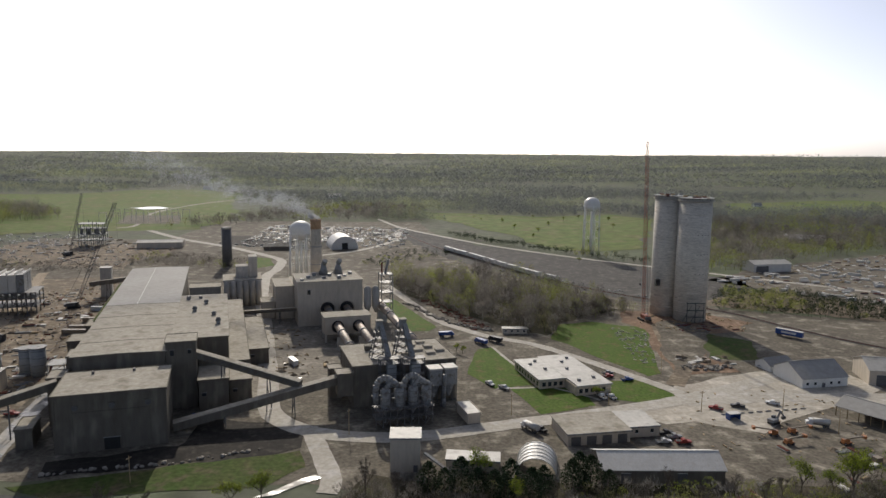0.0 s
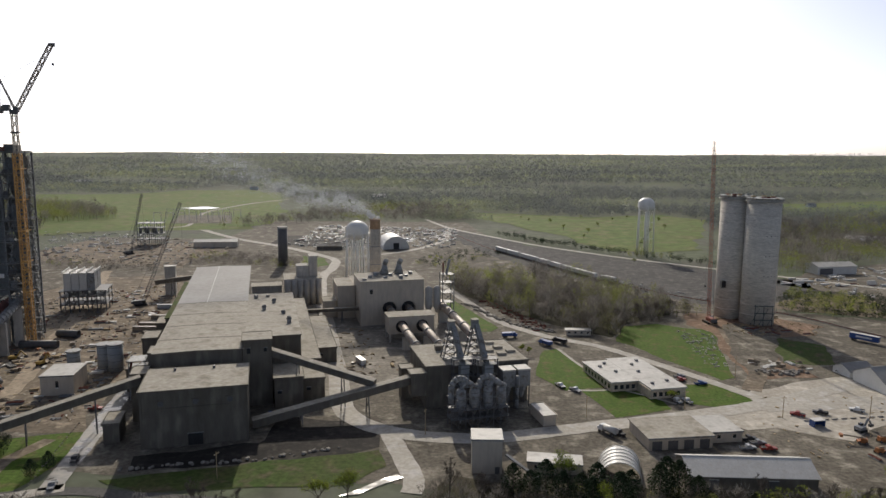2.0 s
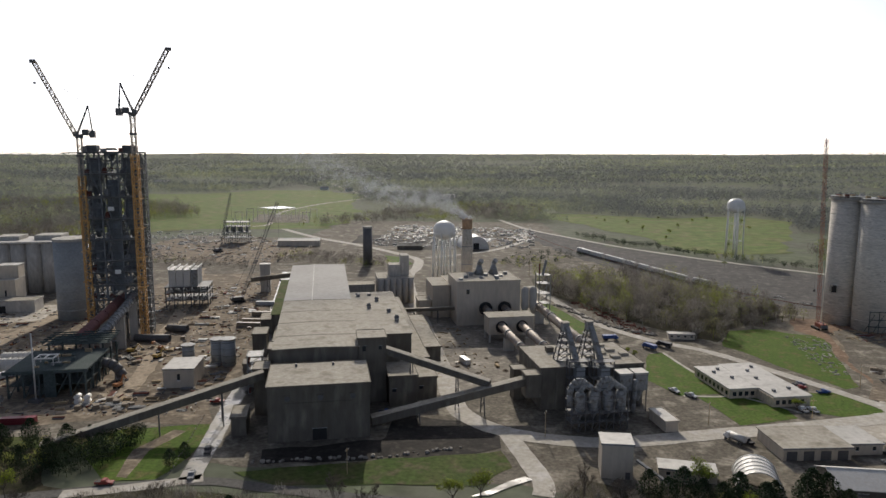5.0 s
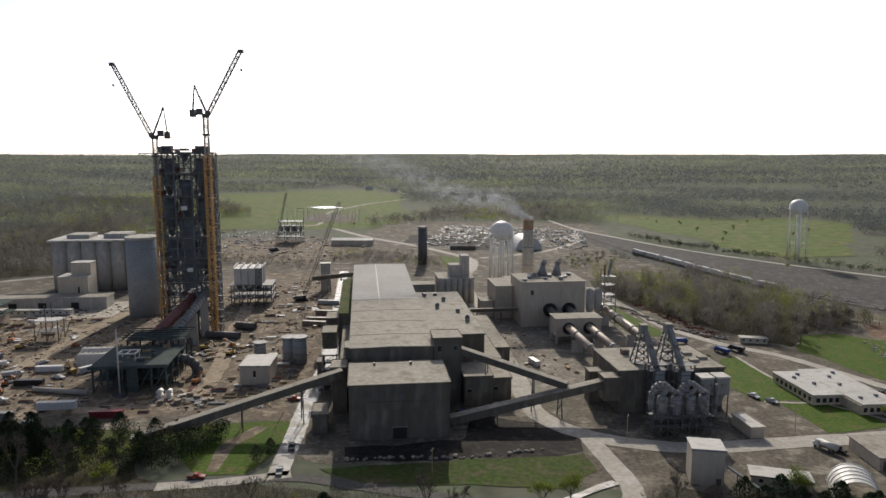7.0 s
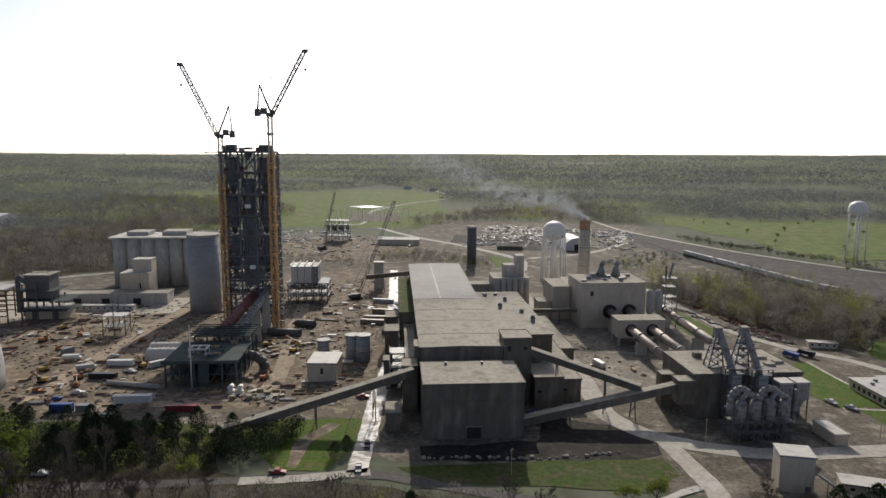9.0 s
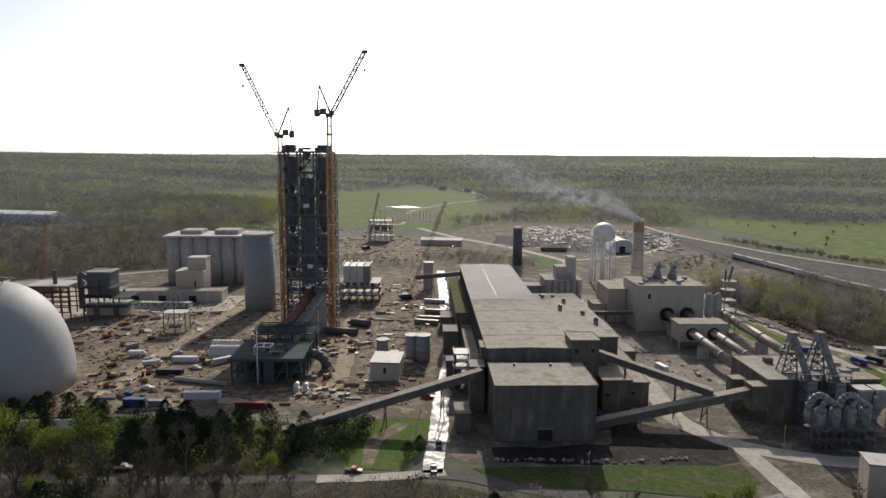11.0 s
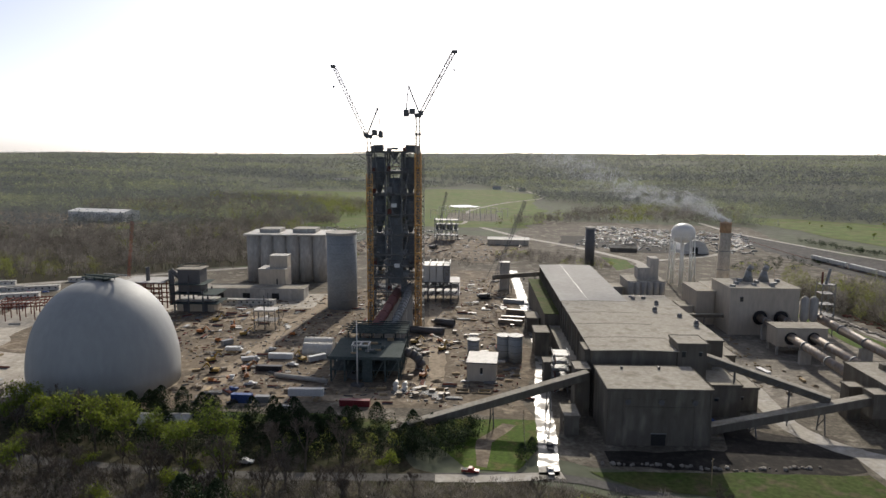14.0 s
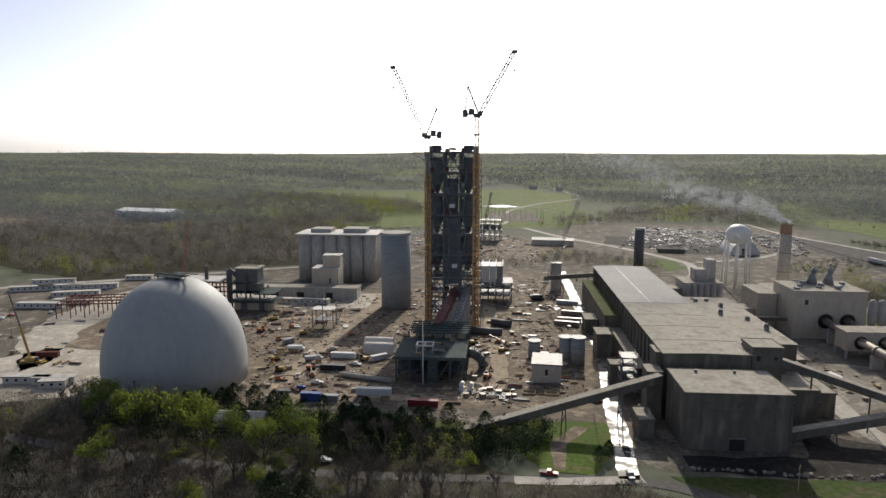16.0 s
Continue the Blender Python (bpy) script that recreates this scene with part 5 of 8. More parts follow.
ht = thing("hoist_tower", at_uv(-75.5, 162), "slim grey lattice hoist and stair tower beside the preheater", "tower")
part("mast", lattice(Geo(), (0, 0, 0), (0, 0, 99), 3.0, 34, 0.26), M["grey_steel"], ht)
for i in range(24):
    part("stair_flight", Geo().beam((0, -1.2 + (i % 2) * 2.4, i * 4.1), (0, 1.2 - (i % 2) * 2.4, 4.1 + i * 4.1), 0.9, 0.25), M["grey_steel"], ht)
    part("landing", Geo().box(-1.6, 1.6, -1.6, 1.6, 4.0 + i * 4.1, 4.12 + i * 4.1), M["grey_steel"], ht)

luffing_crane(-287, 330, 110.5, 205, (18.5, 36), "orange tower crane with raised jib beside the preheater tower")
luffing_crane(-260.5, 337, 122, 15, (19.5, 32), "orange tower crane with raised jib and cab")


def crawler_crane(x, y, turn, length, angle, mat, label, w=1.5):
    c = thing("crawler_crane", pose(x, y, 0, 0, 0, turn), label, "crane", "crawler cranes")
    for s in (-1, 1):
        part("track", Geo().box(-3.8, 3.8, s * 2.4 - 0.55, s * 2.4 + 0.55, 0.25, 1.5), M["tyre"], c)
    part("body", Geo().box(-4.5, 2.0, -1.7, 1.7, 1.6, 3.8), mat, c)
    part("cab", Geo().box(0.8, 2.8, -2.4, -0.9, 1.7, 3.9), M["glass"], c)
    part("counterweight", Geo().box(-5.6, -4.5, -1.9, 1.9, 1.7, 3.4), M["dark_steel"], c)
    e = (1.6 + length * math.cos(radians(angle)), 0, 2.2 + length * math.sin(radians(angle)))
    part("boom", lattice(Geo(), (1.6, 0, 2.2), e, w, int(length / 2.2), 0.13, Vector((0, 1, 0))), mat, c)
    part("pendant", Geo().beam((-4, 0, 6), e, 0.12).beam((-4, 0, 3.8), (-4, 0, 6), 0.3), M["dark_steel"], c)
    part("hoist_rope", Geo().beam(e, (e[0] + 0.2, 0, e[2] * 0.2), 0.07), M["dark_steel"], c)
    part("hook_block", Geo().box(e[0] - 0.3, e[0] + 0.6, -0.4, 0.4, e[2] * 0.2 - 1.4, e[2] * 0.2), M["dark_steel"], c)
    return c


crawler_crane(113, 421, 100, 108, 86.5, M["crane_red"], "red crawler crane with very tall boom at the silos", 1.5)
crawler_crane(-250, 430, 35, 70, 68, M["dark_steel"], "dark crawler crane with inclined lattice boom", 1.8)
crawler_crane(-372, 640, 60, 58, 75, M["dark_steel"], "distant dark crawler crane", 1.6)
crawler_crane(-520, 380, 80, 45, 82, M["crane_red"], "distant red lattice crane behind the dome", 1.6)


# ---- trees and woods ----
def stuff_mesh(name, verts, tint, mat):
    """Loose triangles, three vertices each, with one tint value a vertex."""
    n = len(verts)
    me = bpy.data.meshes.new(name)
    me.vertices.add(n)
    me.vertices.foreach_set("co", verts.astype(np.float32).ravel())
    me.loops.add(n)
    me.loops.foreach_set("vertex_index", np.arange(n, dtype=np.int32))
    me.polygons.add(n // 3)
    me.polygons.foreach_set("loop_start", np.arange(0, n, 3, dtype=np.int32))
    me.polygons.foreach_set("loop_total", np.full(n // 3, 3, dtype=np.int32))
    at = me.attributes.new("tint", "FLOAT", "POINT")
    at.data.foreach_set("value", tint.astype(np.float32))
    me.update(calc_edges=True)
    me.materials.append(mat)
    return me


rng = np.random.default_rng(7)


def crown_tris(pts, rad, hgt, base, per, leaf, squash=1.0, thin=1.0, twigs=False):
    """Triangles filling an uneven crown over each point; pts (n,3), rad, hgt (n); twigs: upright slivers in place of leaves."""
    n = len(pts)
    lobes = rng.normal(size=(n, 5, 3))
    lobes /= np.linalg.norm(lobes, axis=2, keepdims=True)
    d = rng.normal(size=(n, per, 3))
    d /= np.linalg.norm(d, axis=2, keepdims=True)
    bulge = 0.72 + 0.42 * np.max(np.einsum("nlk,npk->npl", lobes, d), axis=2)
    rr = rng.uniform(0.25, 1.0, (n, per)) ** 0.45 * bulge
    c = d * rr[..., None]
    c[..., 0] *= rad[:, None]
    c[..., 1] *= rad[:, None]
    half = (hgt - base) / 2
    c[..., 2] = c[..., 2] * half[:, None] * squash + (base + half)[:, None]
    c += pts[:, None, :]
    a = rng.normal(size=(n, per, 3, 3))
    a /= np.linalg.norm(a, axis=3, keepdims=True)
    a *= leaf * rng.uniform(0.6, 1.4, (n, per, 1, 1))
    a[..., 2] *= thin
    v = c[:, :, None, :] + a
    if twigs:
        out = d * np.array([0.55, 0.55, 0.2]) + rng.normal(size=(n, per, 3)) * 0.3 + np.array([0, 0, 0.85])
        out /= np.linalg.norm(out, axis=2, keepdims=True)
        side = a[:, :, 0, :] * 0.3
        v[:, :, 0, :], v[:, :, 1, :] = c - side, c + side
        v[:, :, 2, :] = c + out * leaf * rng.uniform(2.5, 5.5, (n, per, 1))
    tint = np.repeat(rng.uniform(0, 1, n), per * 3)
    return v.reshape(-1, 3), tint


def in_poly(x, y, poly):
    ok = np.zeros(len(x), bool)
    n = len(poly)
    for i in range(n):
        x0, y0 = poly[i]
        x1, y1 = poly[(i + 1) % n]
        if y0 == y1:
            continue
        cr = ((y0 > y) != (y1 > y)) & (x < (x1 - x0) * (y - y0) / (y1 - y0) + x0)
        ok ^= cr
    return ok


def scatter(poly, spacing):
    xs, ys = [p[0] for p in poly], [p[1] for p in poly]
    gx, gy = np.meshgrid(np.arange(min(xs), max(xs), spacing), np.arange(min(ys), max(ys), spacing))
    x = gx.ravel() + rng.uniform(-0.5, 0.5, gx.size) * spacing
    y = gy.ravel() + rng.uniform(-0.5, 0.5, gx.size) * spacing
    k = in_poly(x, y, poly)
    return np.stack([x[k], y[k], np.zeros(k.sum())], 1)


def trunks(pts, hgt, w):
    """Slim three-sided trunks."""
    n = len(pts)
    out = np.zeros((n, 3, 3, 3))
    lean = rng.normal(size=(n, 2)) * 0.06
    for i in range(3):
        for s, k in ((0, 0), (1, 1)):
            a = 2 * math.pi * (i + k) / 3
            out[:, i, s, 0] = pts[:, 0] + w * math.cos(a)
            out[:, i, s, 1] = pts[:, 1] + w * math.sin(a)
            out[:, i, s, 2] = pts[:, 2]
        out[:, i, 2, :2] = pts[:, :2] + lean * hgt[:, None]
        out[:, i, 2, 2] = pts[:, 2] + hgt
    return out.reshape(-1, 3)


def wood(name, poly, spacing, h, r, per, leaf, mat, label, leafy=0.25, leaf_mat=None, base=0.25):
    """A wood as one piece of countless trees: bare grey-brown crowns with some in young leaf."""
    p = scatter(poly, spacing)
    if len(p) == 0:
        return
    swell = np.array([noise.noise((x * 0.03, y * 0.03, 8.0)) for x, y, z in p])
    hg = rng.uniform(h * 0.55, h * 1.2, len(p)) * (1 + 0.45 * swell)
    rd = rng.uniform(r * 0.6, r * 1.3, len(p))
    patchy = np.array([noise.noise((x * 0.012, y * 0.012, 2.0)) for x, y, z in p]) + rng.uniform(-0.35, 0.35, len(p))
    cut = np.quantile(patchy, 1 - leafy)
    for sel, m, nm, lb in ((patchy < cut, mat, name, label), (patchy >= cut, leaf_mat or M["mixed_wood"], name, label + ", in fresh yellow-green leaf")):
        if sel.sum() == 0:
            continue
        v, t = crown_tris(p[sel], rd[sel], hg[sel], hg[sel] * base, per, leaf, twigs=m is M["twig"])
        tv = trunks(p[sel], hg[sel] * 0.8, 0.24 if h > 7 else 0.1)
        v = np.concatenate([v, tv])
        t = np.concatenate([t, np.repeat(rng.uniform(0, 1, int(sel.sum())), 9)])
        ob = new(nm, stuff_mesh(nm, v, t, m))
        tagged(ob, lb, "trees", "", "stuff")


wood("wood", [(-58, 550), (-18, 552), (28, 528), (68, 494), (104, 446), (60, 415), (52, 380), (36, 390), (-6, 430), (-45, 495)], 7.6, 16, 5.0, 460, 0.4, M["twig"], "bare brown spring wood behind the lawn", 0.4, None, 0.12)
wood("wood", [(60, 412), (85, 420), (115, 440), (112, 462), (80, 450)], 5, 8, 2.6, 150, 0.3, M["twig"], "scrubby bare trees by the silos", 0.1)
wood("wood", [(223, 585), (323, 660), (470, 755), (642, 1000), (520, 1050), (359, 983), (200, 700)], 10.5, 16, 5.6, 150, 0.6, M["twig"], "mixed wood beyond the railway", 0.4)
wood("wood", [(165, 455), (200, 440), (290, 420), (330, 390), (335, 415), (250, 500), (200, 520)], 5, 7, 3.2, 110, 0.42, M["cedar"], "dark scrub along the railway", 0.25)
wood("wood", [(-994, 500), (-930, 560), (-830, 560), (-745, 640), (-686, 780), (-600, 760), (-470, 560), (-470, 480), (-545, 415), (-600, 350), (-760, 380)], 9.5, 15, 5.2, 150, 0.55, M["twig"], "bare brown wood behind the site offices", 0.12)
wood("wood", [(-1060, 1130), (-880, 1165), (-680, 1100), (-560, 960), (-640, 880), (-800, 1000), (-1000, 1060)], 9, 17, 5, 70, 0.7, M["twig"], "tree line at the pasture's edge", 0.5)
wood("wood", [(-700, 780), (-560, 780), (-640, 880), (-800, 1000), (-1000, 1050), (-1150, 900), (-1000, 780)], 12, 15, 5.5, 60, 0.8, M["twig"], "bare brown wood", 0.15)
wood("wood", [(-440, 560), (-300, 545), (-280, 575), (-440, 600)], 7, 5, 2.4, 60, 0.35, M["twig"], "low scrub across the building site", 0.1)
wood("wood", [(-300, 590), (-215, 580), (-180, 570), (-190, 610), (-235, 640), (-300, 650)], 6.5, 6, 2.8, 70, 0.4, M["twig"], "bare scrub behind the hall", 0.2)
wood("wood", [(-90, 610), (-70, 590), (0, 690), (-30, 700), (-90, 650)], 8, 5, 2.5, 70, 0.4, M["cedar"], "dark cedars beside the storage yard", 0.2)
wood("wood", [(-18, 832), (36, 756), (106, 688), (182, 630), (188, 640), (114, 700), (46, 770), (-8, 842)], 5.5, 7, 2.6, 90, 0.45, M["cedar"], "dark cedar hedge along the railway", 0.1)
wood("wood", [(-380, 830), (-340, 960), (-300, 1100), (-200, 1250), (-60, 1180), (-60, 1020), (-150, 985), (-270, 960)], 12, 12, 5, 60, 0.8, M["twig"], "scattered bare trees behind the works", 0.3)
wood("wood", [(-640, 900), (-570, 800), (-600, 780), (-680, 880)], 9, 10, 4, 60, 0.6, M["twig"], "bare trees at the field corner", 0.2)

# the far woods, wide belts broken by pasture; distance haze is put into their colour
def far_woods():
    pts = []
    r = 1000.0
    while r < 4700:
        step = 10.0 + (r - 1000) * 0.0066
        n = int(radians(112) * r / step)
        w = radians(90 - 46) + radians(112) * (np.arange(n) + rng.uniform(-0.5, 0.5, n)) / n
        rr = r + rng.uniform(-0.5, 0.5, n) * step
        pts.append(np.stack([-65 + rr * np.cos(w), -10 + rr * np.sin(w)], 1))
        r += step * 1.0
    p = np.concatenate(pts)
    fields = [[(-903, 1238), (-880, 1400), (-791, 1502), (-713, 1760), (-462, 1502), (-425, 1269), (-330, 1004), (-330, 860), (-592, 790), (-650, 900)],
              [(-70, 1145), (32, 1109), (127, 1075), (245, 1138), (300, 1050), (241, 900), (190, 735), (144, 710), (93, 733), (47, 880), (-48, 1030)],
              [(524, 1390), (985, 1626), (1100, 1500), (821, 1300), (596, 1220), (457, 1170)],
              [(-1082, 1150), (-1130, 1393), (-831, 1457), (-600, 1240), (-674, 1129), (-883, 1190)]]
    keep = np.ones(len(p), bool)
    for f in fields:
        keep &= ~in_poly(p[:, 0], p[:, 1], f)
    p = p[keep]
    clear = np.array([noise.noise((x / 620, y / 170, 11.0)) + 0.6 * noise.noise((x / 1500, y / 520, 4.0)) for x, y in p])
    p = p[clear < 0.3]
    z = np.array([height(x, y) for x, y in p])
    dist = np.hypot(p[:, 0] + 65, p[:, 1] + 10)
    size = 1.0 + np.clip((dist - 1000) / 3700, 0, 1) * 1.3
    pts3 = np.stack([p[:, 0], p[:, 1], z], 1)
    # stretched tone bands: leafing clumps, plus painted dark wood fronts and bright tops
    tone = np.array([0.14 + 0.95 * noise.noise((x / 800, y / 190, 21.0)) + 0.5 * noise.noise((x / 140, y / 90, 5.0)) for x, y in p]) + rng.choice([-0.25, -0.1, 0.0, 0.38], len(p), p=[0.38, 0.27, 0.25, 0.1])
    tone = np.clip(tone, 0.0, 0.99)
    tall = np.array([1 + 0.4 * noise.noise((x / 90, y / 60, 14.0)) for x, y in p])
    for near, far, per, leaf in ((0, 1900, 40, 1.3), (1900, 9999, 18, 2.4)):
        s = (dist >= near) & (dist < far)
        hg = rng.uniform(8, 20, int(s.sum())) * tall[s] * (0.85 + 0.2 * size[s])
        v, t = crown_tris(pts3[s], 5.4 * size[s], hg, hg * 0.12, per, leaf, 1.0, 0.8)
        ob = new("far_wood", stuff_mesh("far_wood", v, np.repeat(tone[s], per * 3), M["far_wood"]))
        tagged(ob, "far woodland, bare grey-brown and spring green, colours paled for distance haze", "trees", "", "stuff")


far_woods()


# single trees near the camera
def branch_mesh(h, spread, seed, twigs):
    rnd = random.Random(seed)
    g = Geo()
    tips = []

    def grow(p, d, length, r, depth):
        q = p + d * length
        g.tube(p, q, r, r * 0.6, 6 if depth < 2 else 3, False)
        if depth >= 4 or r < 0.03:
            tips.append((q, d))
            return
        for i in range(3 if depth else 4):
            nd = (d + Vector((rnd.uniform(-1, 1), rnd.uniform(-1, 1), rnd.uniform(-0.25, 0.7))) * spread).normalized()
            grow(p.lerp(q, rnd.uniform(0.55, 1.0)), nd, length * rnd.uniform(0.55, 0.8), r * 0.55, depth + 1)

    grow(Vector((0, 0, 0)), Vector((rnd.uniform(-0.05, 0.05), rnd.uniform(-0.05, 0.05), 1)).normalized(), h * 0.36, h * 0.022, 0)
    for q, d in tips:
        for k in range(twigs):
            e = q + (d + Vector((rnd.uniform(-1, 1), rnd.uniform(-1, 1), rnd.uniform(-0.4, 0.9)))).normalized() * h * rnd.uniform(0.05, 0.11)
            s = Vector((rnd.uniform(-1, 1), rnd.uniform(-1, 1), rnd.uniform(-1, 1))).normalized() * 0.05
            g.add([tuple(q - s), tuple(q + s), tuple(e)], [(0, 1, 2)])
    return g, tips


def tree_kind(kind, h, seed):
    rnd = random.Random(seed * 13 + 1)
    if kind == "cedar":
        g = Geo().tube((0, 0, 0), (0, 0, h * 0.9), h * 0.025, 0.04, 7)
        n = 1500
        z = rng.uniform(0.06, 1.0, n) ** 0.85
        rr = np.sin(np.clip(z, 0, 1) * 2.6 + 0.42) * h * 0.36 * rng.uniform(0.45, 1.12, n)
        a = rng.uniform(0, 2 * math.pi, n)
        c = np.stack([rr * np.cos(a), rr * np.sin(a), z * h], 1)
        leaf, mat = 0.4, M["cedar"]
    else:
        g, tips = branch_mesh(h, 0.62 if kind == "leafy" else 0.5, seed, 2 if kind == "leafy" else 5)
        per = 14 if kind == "leafy" else 9
        c = np.array([tuple(q + Vector((rnd.gauss(0, 1), rnd.gauss(0, 1), rnd.gauss(0, 0.8))) * h * 0.055) for q, d in tips for k in range(per)])
        leaf, mat = (0.24, M["spring_leaf"]) if kind == "leafy" else (0.3, M["twig"])
    o = rng.normal(size=(len(c), 3, 3))
    o /= np.linalg.norm(o, axis=2, keepdims=True)
    if kind == "bare":
        o[:, 2] = o[:, 0] * 0.85 + o[:, 1] * 0.12
    v = (c[:, None, :] + o * leaf * rng.uniform(0.6, 1.3, (len(c), 1, 1))).reshape(-1, 3)
    return g, stuff_mesh("crown", v, np.repeat(rng.uniform(0, 0.35, len(c)), 3), mat), mat


LABEL = dict(leafy="broadleaf tree in fresh yellow-green spring leaf", bare="bare grey-brown tree with fine twigs", cedar="dark green cedar tree")
proto = {}


def tree(kind, variant, x, y, h, turn):
    key = (kind, variant)
    if key not in proto:
        g, crown, mat = tree_kind(kind, 10.0, variant + 1)
        t = thing("tree", pose(x, y, 0, 0, 0, turn), LABEL[kind], "tree", kind + " trees")
        part("trunk", g, M["bark"], t)
        if crown is not None:
            c = new("crown", crown)
            c.parent = t
        t.scale = (h / 10,) * 3
        proto[key] = t
        return
    src = proto[key]
    keep = src.scale.copy()
    src.scale = (h / 10,) * 3
    copy_thing(src, pose(x, y, 0, 0, 0, turn))
    src.scale = keep


def grove(kind, pts, h):
    for i, (x, y) in enumerate(pts):
        tree(kind, i % 3, x, y, h * random.uniform(0.8, 1.2), random.uniform(0, 360))


# belts of trees along the public road, below the works
for i in range(72):
    x = random.uniform(-345, -198)
    y = 160 + (x + 345) * 0.16 + random.uniform(0, 26)
    if y > 160 + (x + 345) * 0.27 + 18 and x < -330:
        continue
    tree(random.choices(["cedar", "bare"], [5, 1])[0], i % 3, x, y, random.uniform(6, 9.5), random.uniform(0, 360))
for i in range(84):
    x = random.uniform(-420, 40)
    lane = 128 + 0.15 * (x + 420) if x < -200 else 180
    y = min(lane - 6, 172) - random.uniform(0, 40)
    tree(random.choices(["bare", "leafy", "cedar"], [6, 1, 1])[0], i % 3, x, y, random.uniform(8, 12) if x > -200 else random.uniform(11, 18), random.uniform(0, 360))
for i in range(42):
    x = random.uniform(-410, -190)
    y = 121 + 0.19 * (x + 410) + random.uniform(-13, -3)
    tree(random.choices(["bare", "leafy"], [8, 1])[0], i % 3, x, y, random.uniform(8, 13), random.uniform(0, 360))
wood("scrub", [(-430, 60), (-430, 112), (-330, 128), (-250, 143), (-195, 160), (-150, 176), (-60, 177), (40, 172), (40, 90)], 3.6, 5.5, 2.6, 120, 0.3, M["twig"], "tangled bare scrub below the road", 0.12)
wood("scrub", [(-350, 150), (-330, 172), (-262, 196), (-205, 206), (-200, 176), (-260, 156), (-310, 146)], 3.4, 6, 2.6, 150, 0.3, M["cedar"], "dark dense thicket on the bank", 0.08)
wood("scrub", [(-207, 204), (-197, 214), (-188, 221), (-181, 214), (-184, 188), (-200, 178)], 2.6, 6, 2.4, 150, 0.3, M["cedar"], "dark dense thicket beside the grass slope", 0.08)
wood("scrub", [(-40, 186), (45, 184), (150, 190), (175, 215), (95, 205), (44, 200), (-10, 204), (-36, 200)], 3.8, 4.5, 2.4, 120, 0.28, M["twig"], "bare brambly scrub along the road", 0.25)
wood("scrub", [(-420, 128), (-350, 140), (-352, 165), (-405, 158)], 3.8, 5, 2.4, 120, 0.28, M["twig"], "bare scrub beside the dome", 0.1)
grove("leafy", [(-338, 150), (-326, 153), (-316, 147), (-300, 149), (-288, 150), (-278, 153), (-268, 156), (-262, 149), (-252, 154), (-345, 158), (-246, 148), (-296, 160)], 20)
grove("bare", [(-318, 158), (-308, 155), (-330, 160), (-236, 160), (-226, 163), (-216, 170), (-350, 150)], 18)
grove("cedar", [(4, 197), (9, 195), (14, 198), (20, 193), (24, 199), (36, 205), (39, 202), (-1, 200), (44, 199), (-6, 196), (33, 200), (-11, 198), (12, 192)], 10)
grove("leafy", [(104, 203), (112, 200), (122, 207), (132, 203), (140, 212), (6, 203), (15, 190), (150, 205), (-60, 190), (-68, 186)], 12)
grove("leafy", [(118, 200), (128, 197), (138, 203), (146, 200)], 15)
grove("bare", [(-380, 122), (-365, 118), (-340, 126), (-322, 122), (-300, 128), (-284, 126), (-262, 134), (-240, 140), (-222, 146), (-205, 150), (-395, 112), (-310, 116), (-270, 122)], 17)
grove("bare", [(60, 193), (70, 190), (80, 196), (88, 192), (96, 198), (-30, 195), (-20, 190), (-90, 178), (-100, 176), (52, 190)], 11)
grove("leafy", [(70, 900), (96, 860), (120, 940), (150, 1010), (60, 980), (175, 880), (205, 930), (110, 1050), (30, 1000), (180, 1060), (215, 1010), (140, 760), (85, 810)], 8)
grove("bare", [(50, 418), (56, 408), (48, 396), (62, 424), (72, 428), (84, 432), (94, 440), (54, 388)], 11)
grove("leafy", [(57, 283), (0, 343), (-3, 347), (110, 640), (150, 800), (60, 1000), (20, 1040)], 6)
grove("cedar", [(-163, 196), (-161, 202), (-200, 208), (-203, 203)], 6)


# ---- buildings on the east side ----
def gabled(name, m, L, W, he, hr, wall, roof, label, axis="x", category="shed", bays=0, open_side=False, windows=()):
    """A gabled shed, its corner at m, ridge along its length."""
    e = thing(name, m, label, category)
    if open_side:
        part("wall", Geo().box(0, L, W - 0.25, W, 0, he), wall, e)
        for i in range(bays + 1):
            part("post", Geo().box(L * i / bays - 0.15, L * i / bays + 0.15, 0.1, 0.4, 0, he), M["timber"], e)
    else:
        part("wall", Geo().house(0, L, 0, W, 0, he, hr - 0.15), wall, e)
    part("roof", Geo().gable(0, L, 0, W, he, hr, "x", 0.5, 0.2), roof, e)
    part("ridge_cap", Geo().box(-0.5, L + 0.5, W / 2 - 0.25, W / 2 + 0.25, hr + 0.12, hr + 0.28), roof, e)
    for x, w, z, h, kind in windows:
        o = part(kind, Geo().box(x, x + w, -0.06, 0.04, z, z + h), M["glass"] if kind == "window" else M["dark_steel"], e)
        part("frame", Geo().box(x - 0.1, x + w + 0.1, -0.1, -0.065, z + h, z + h + 0.12), M["white_paint"], o)
    return e


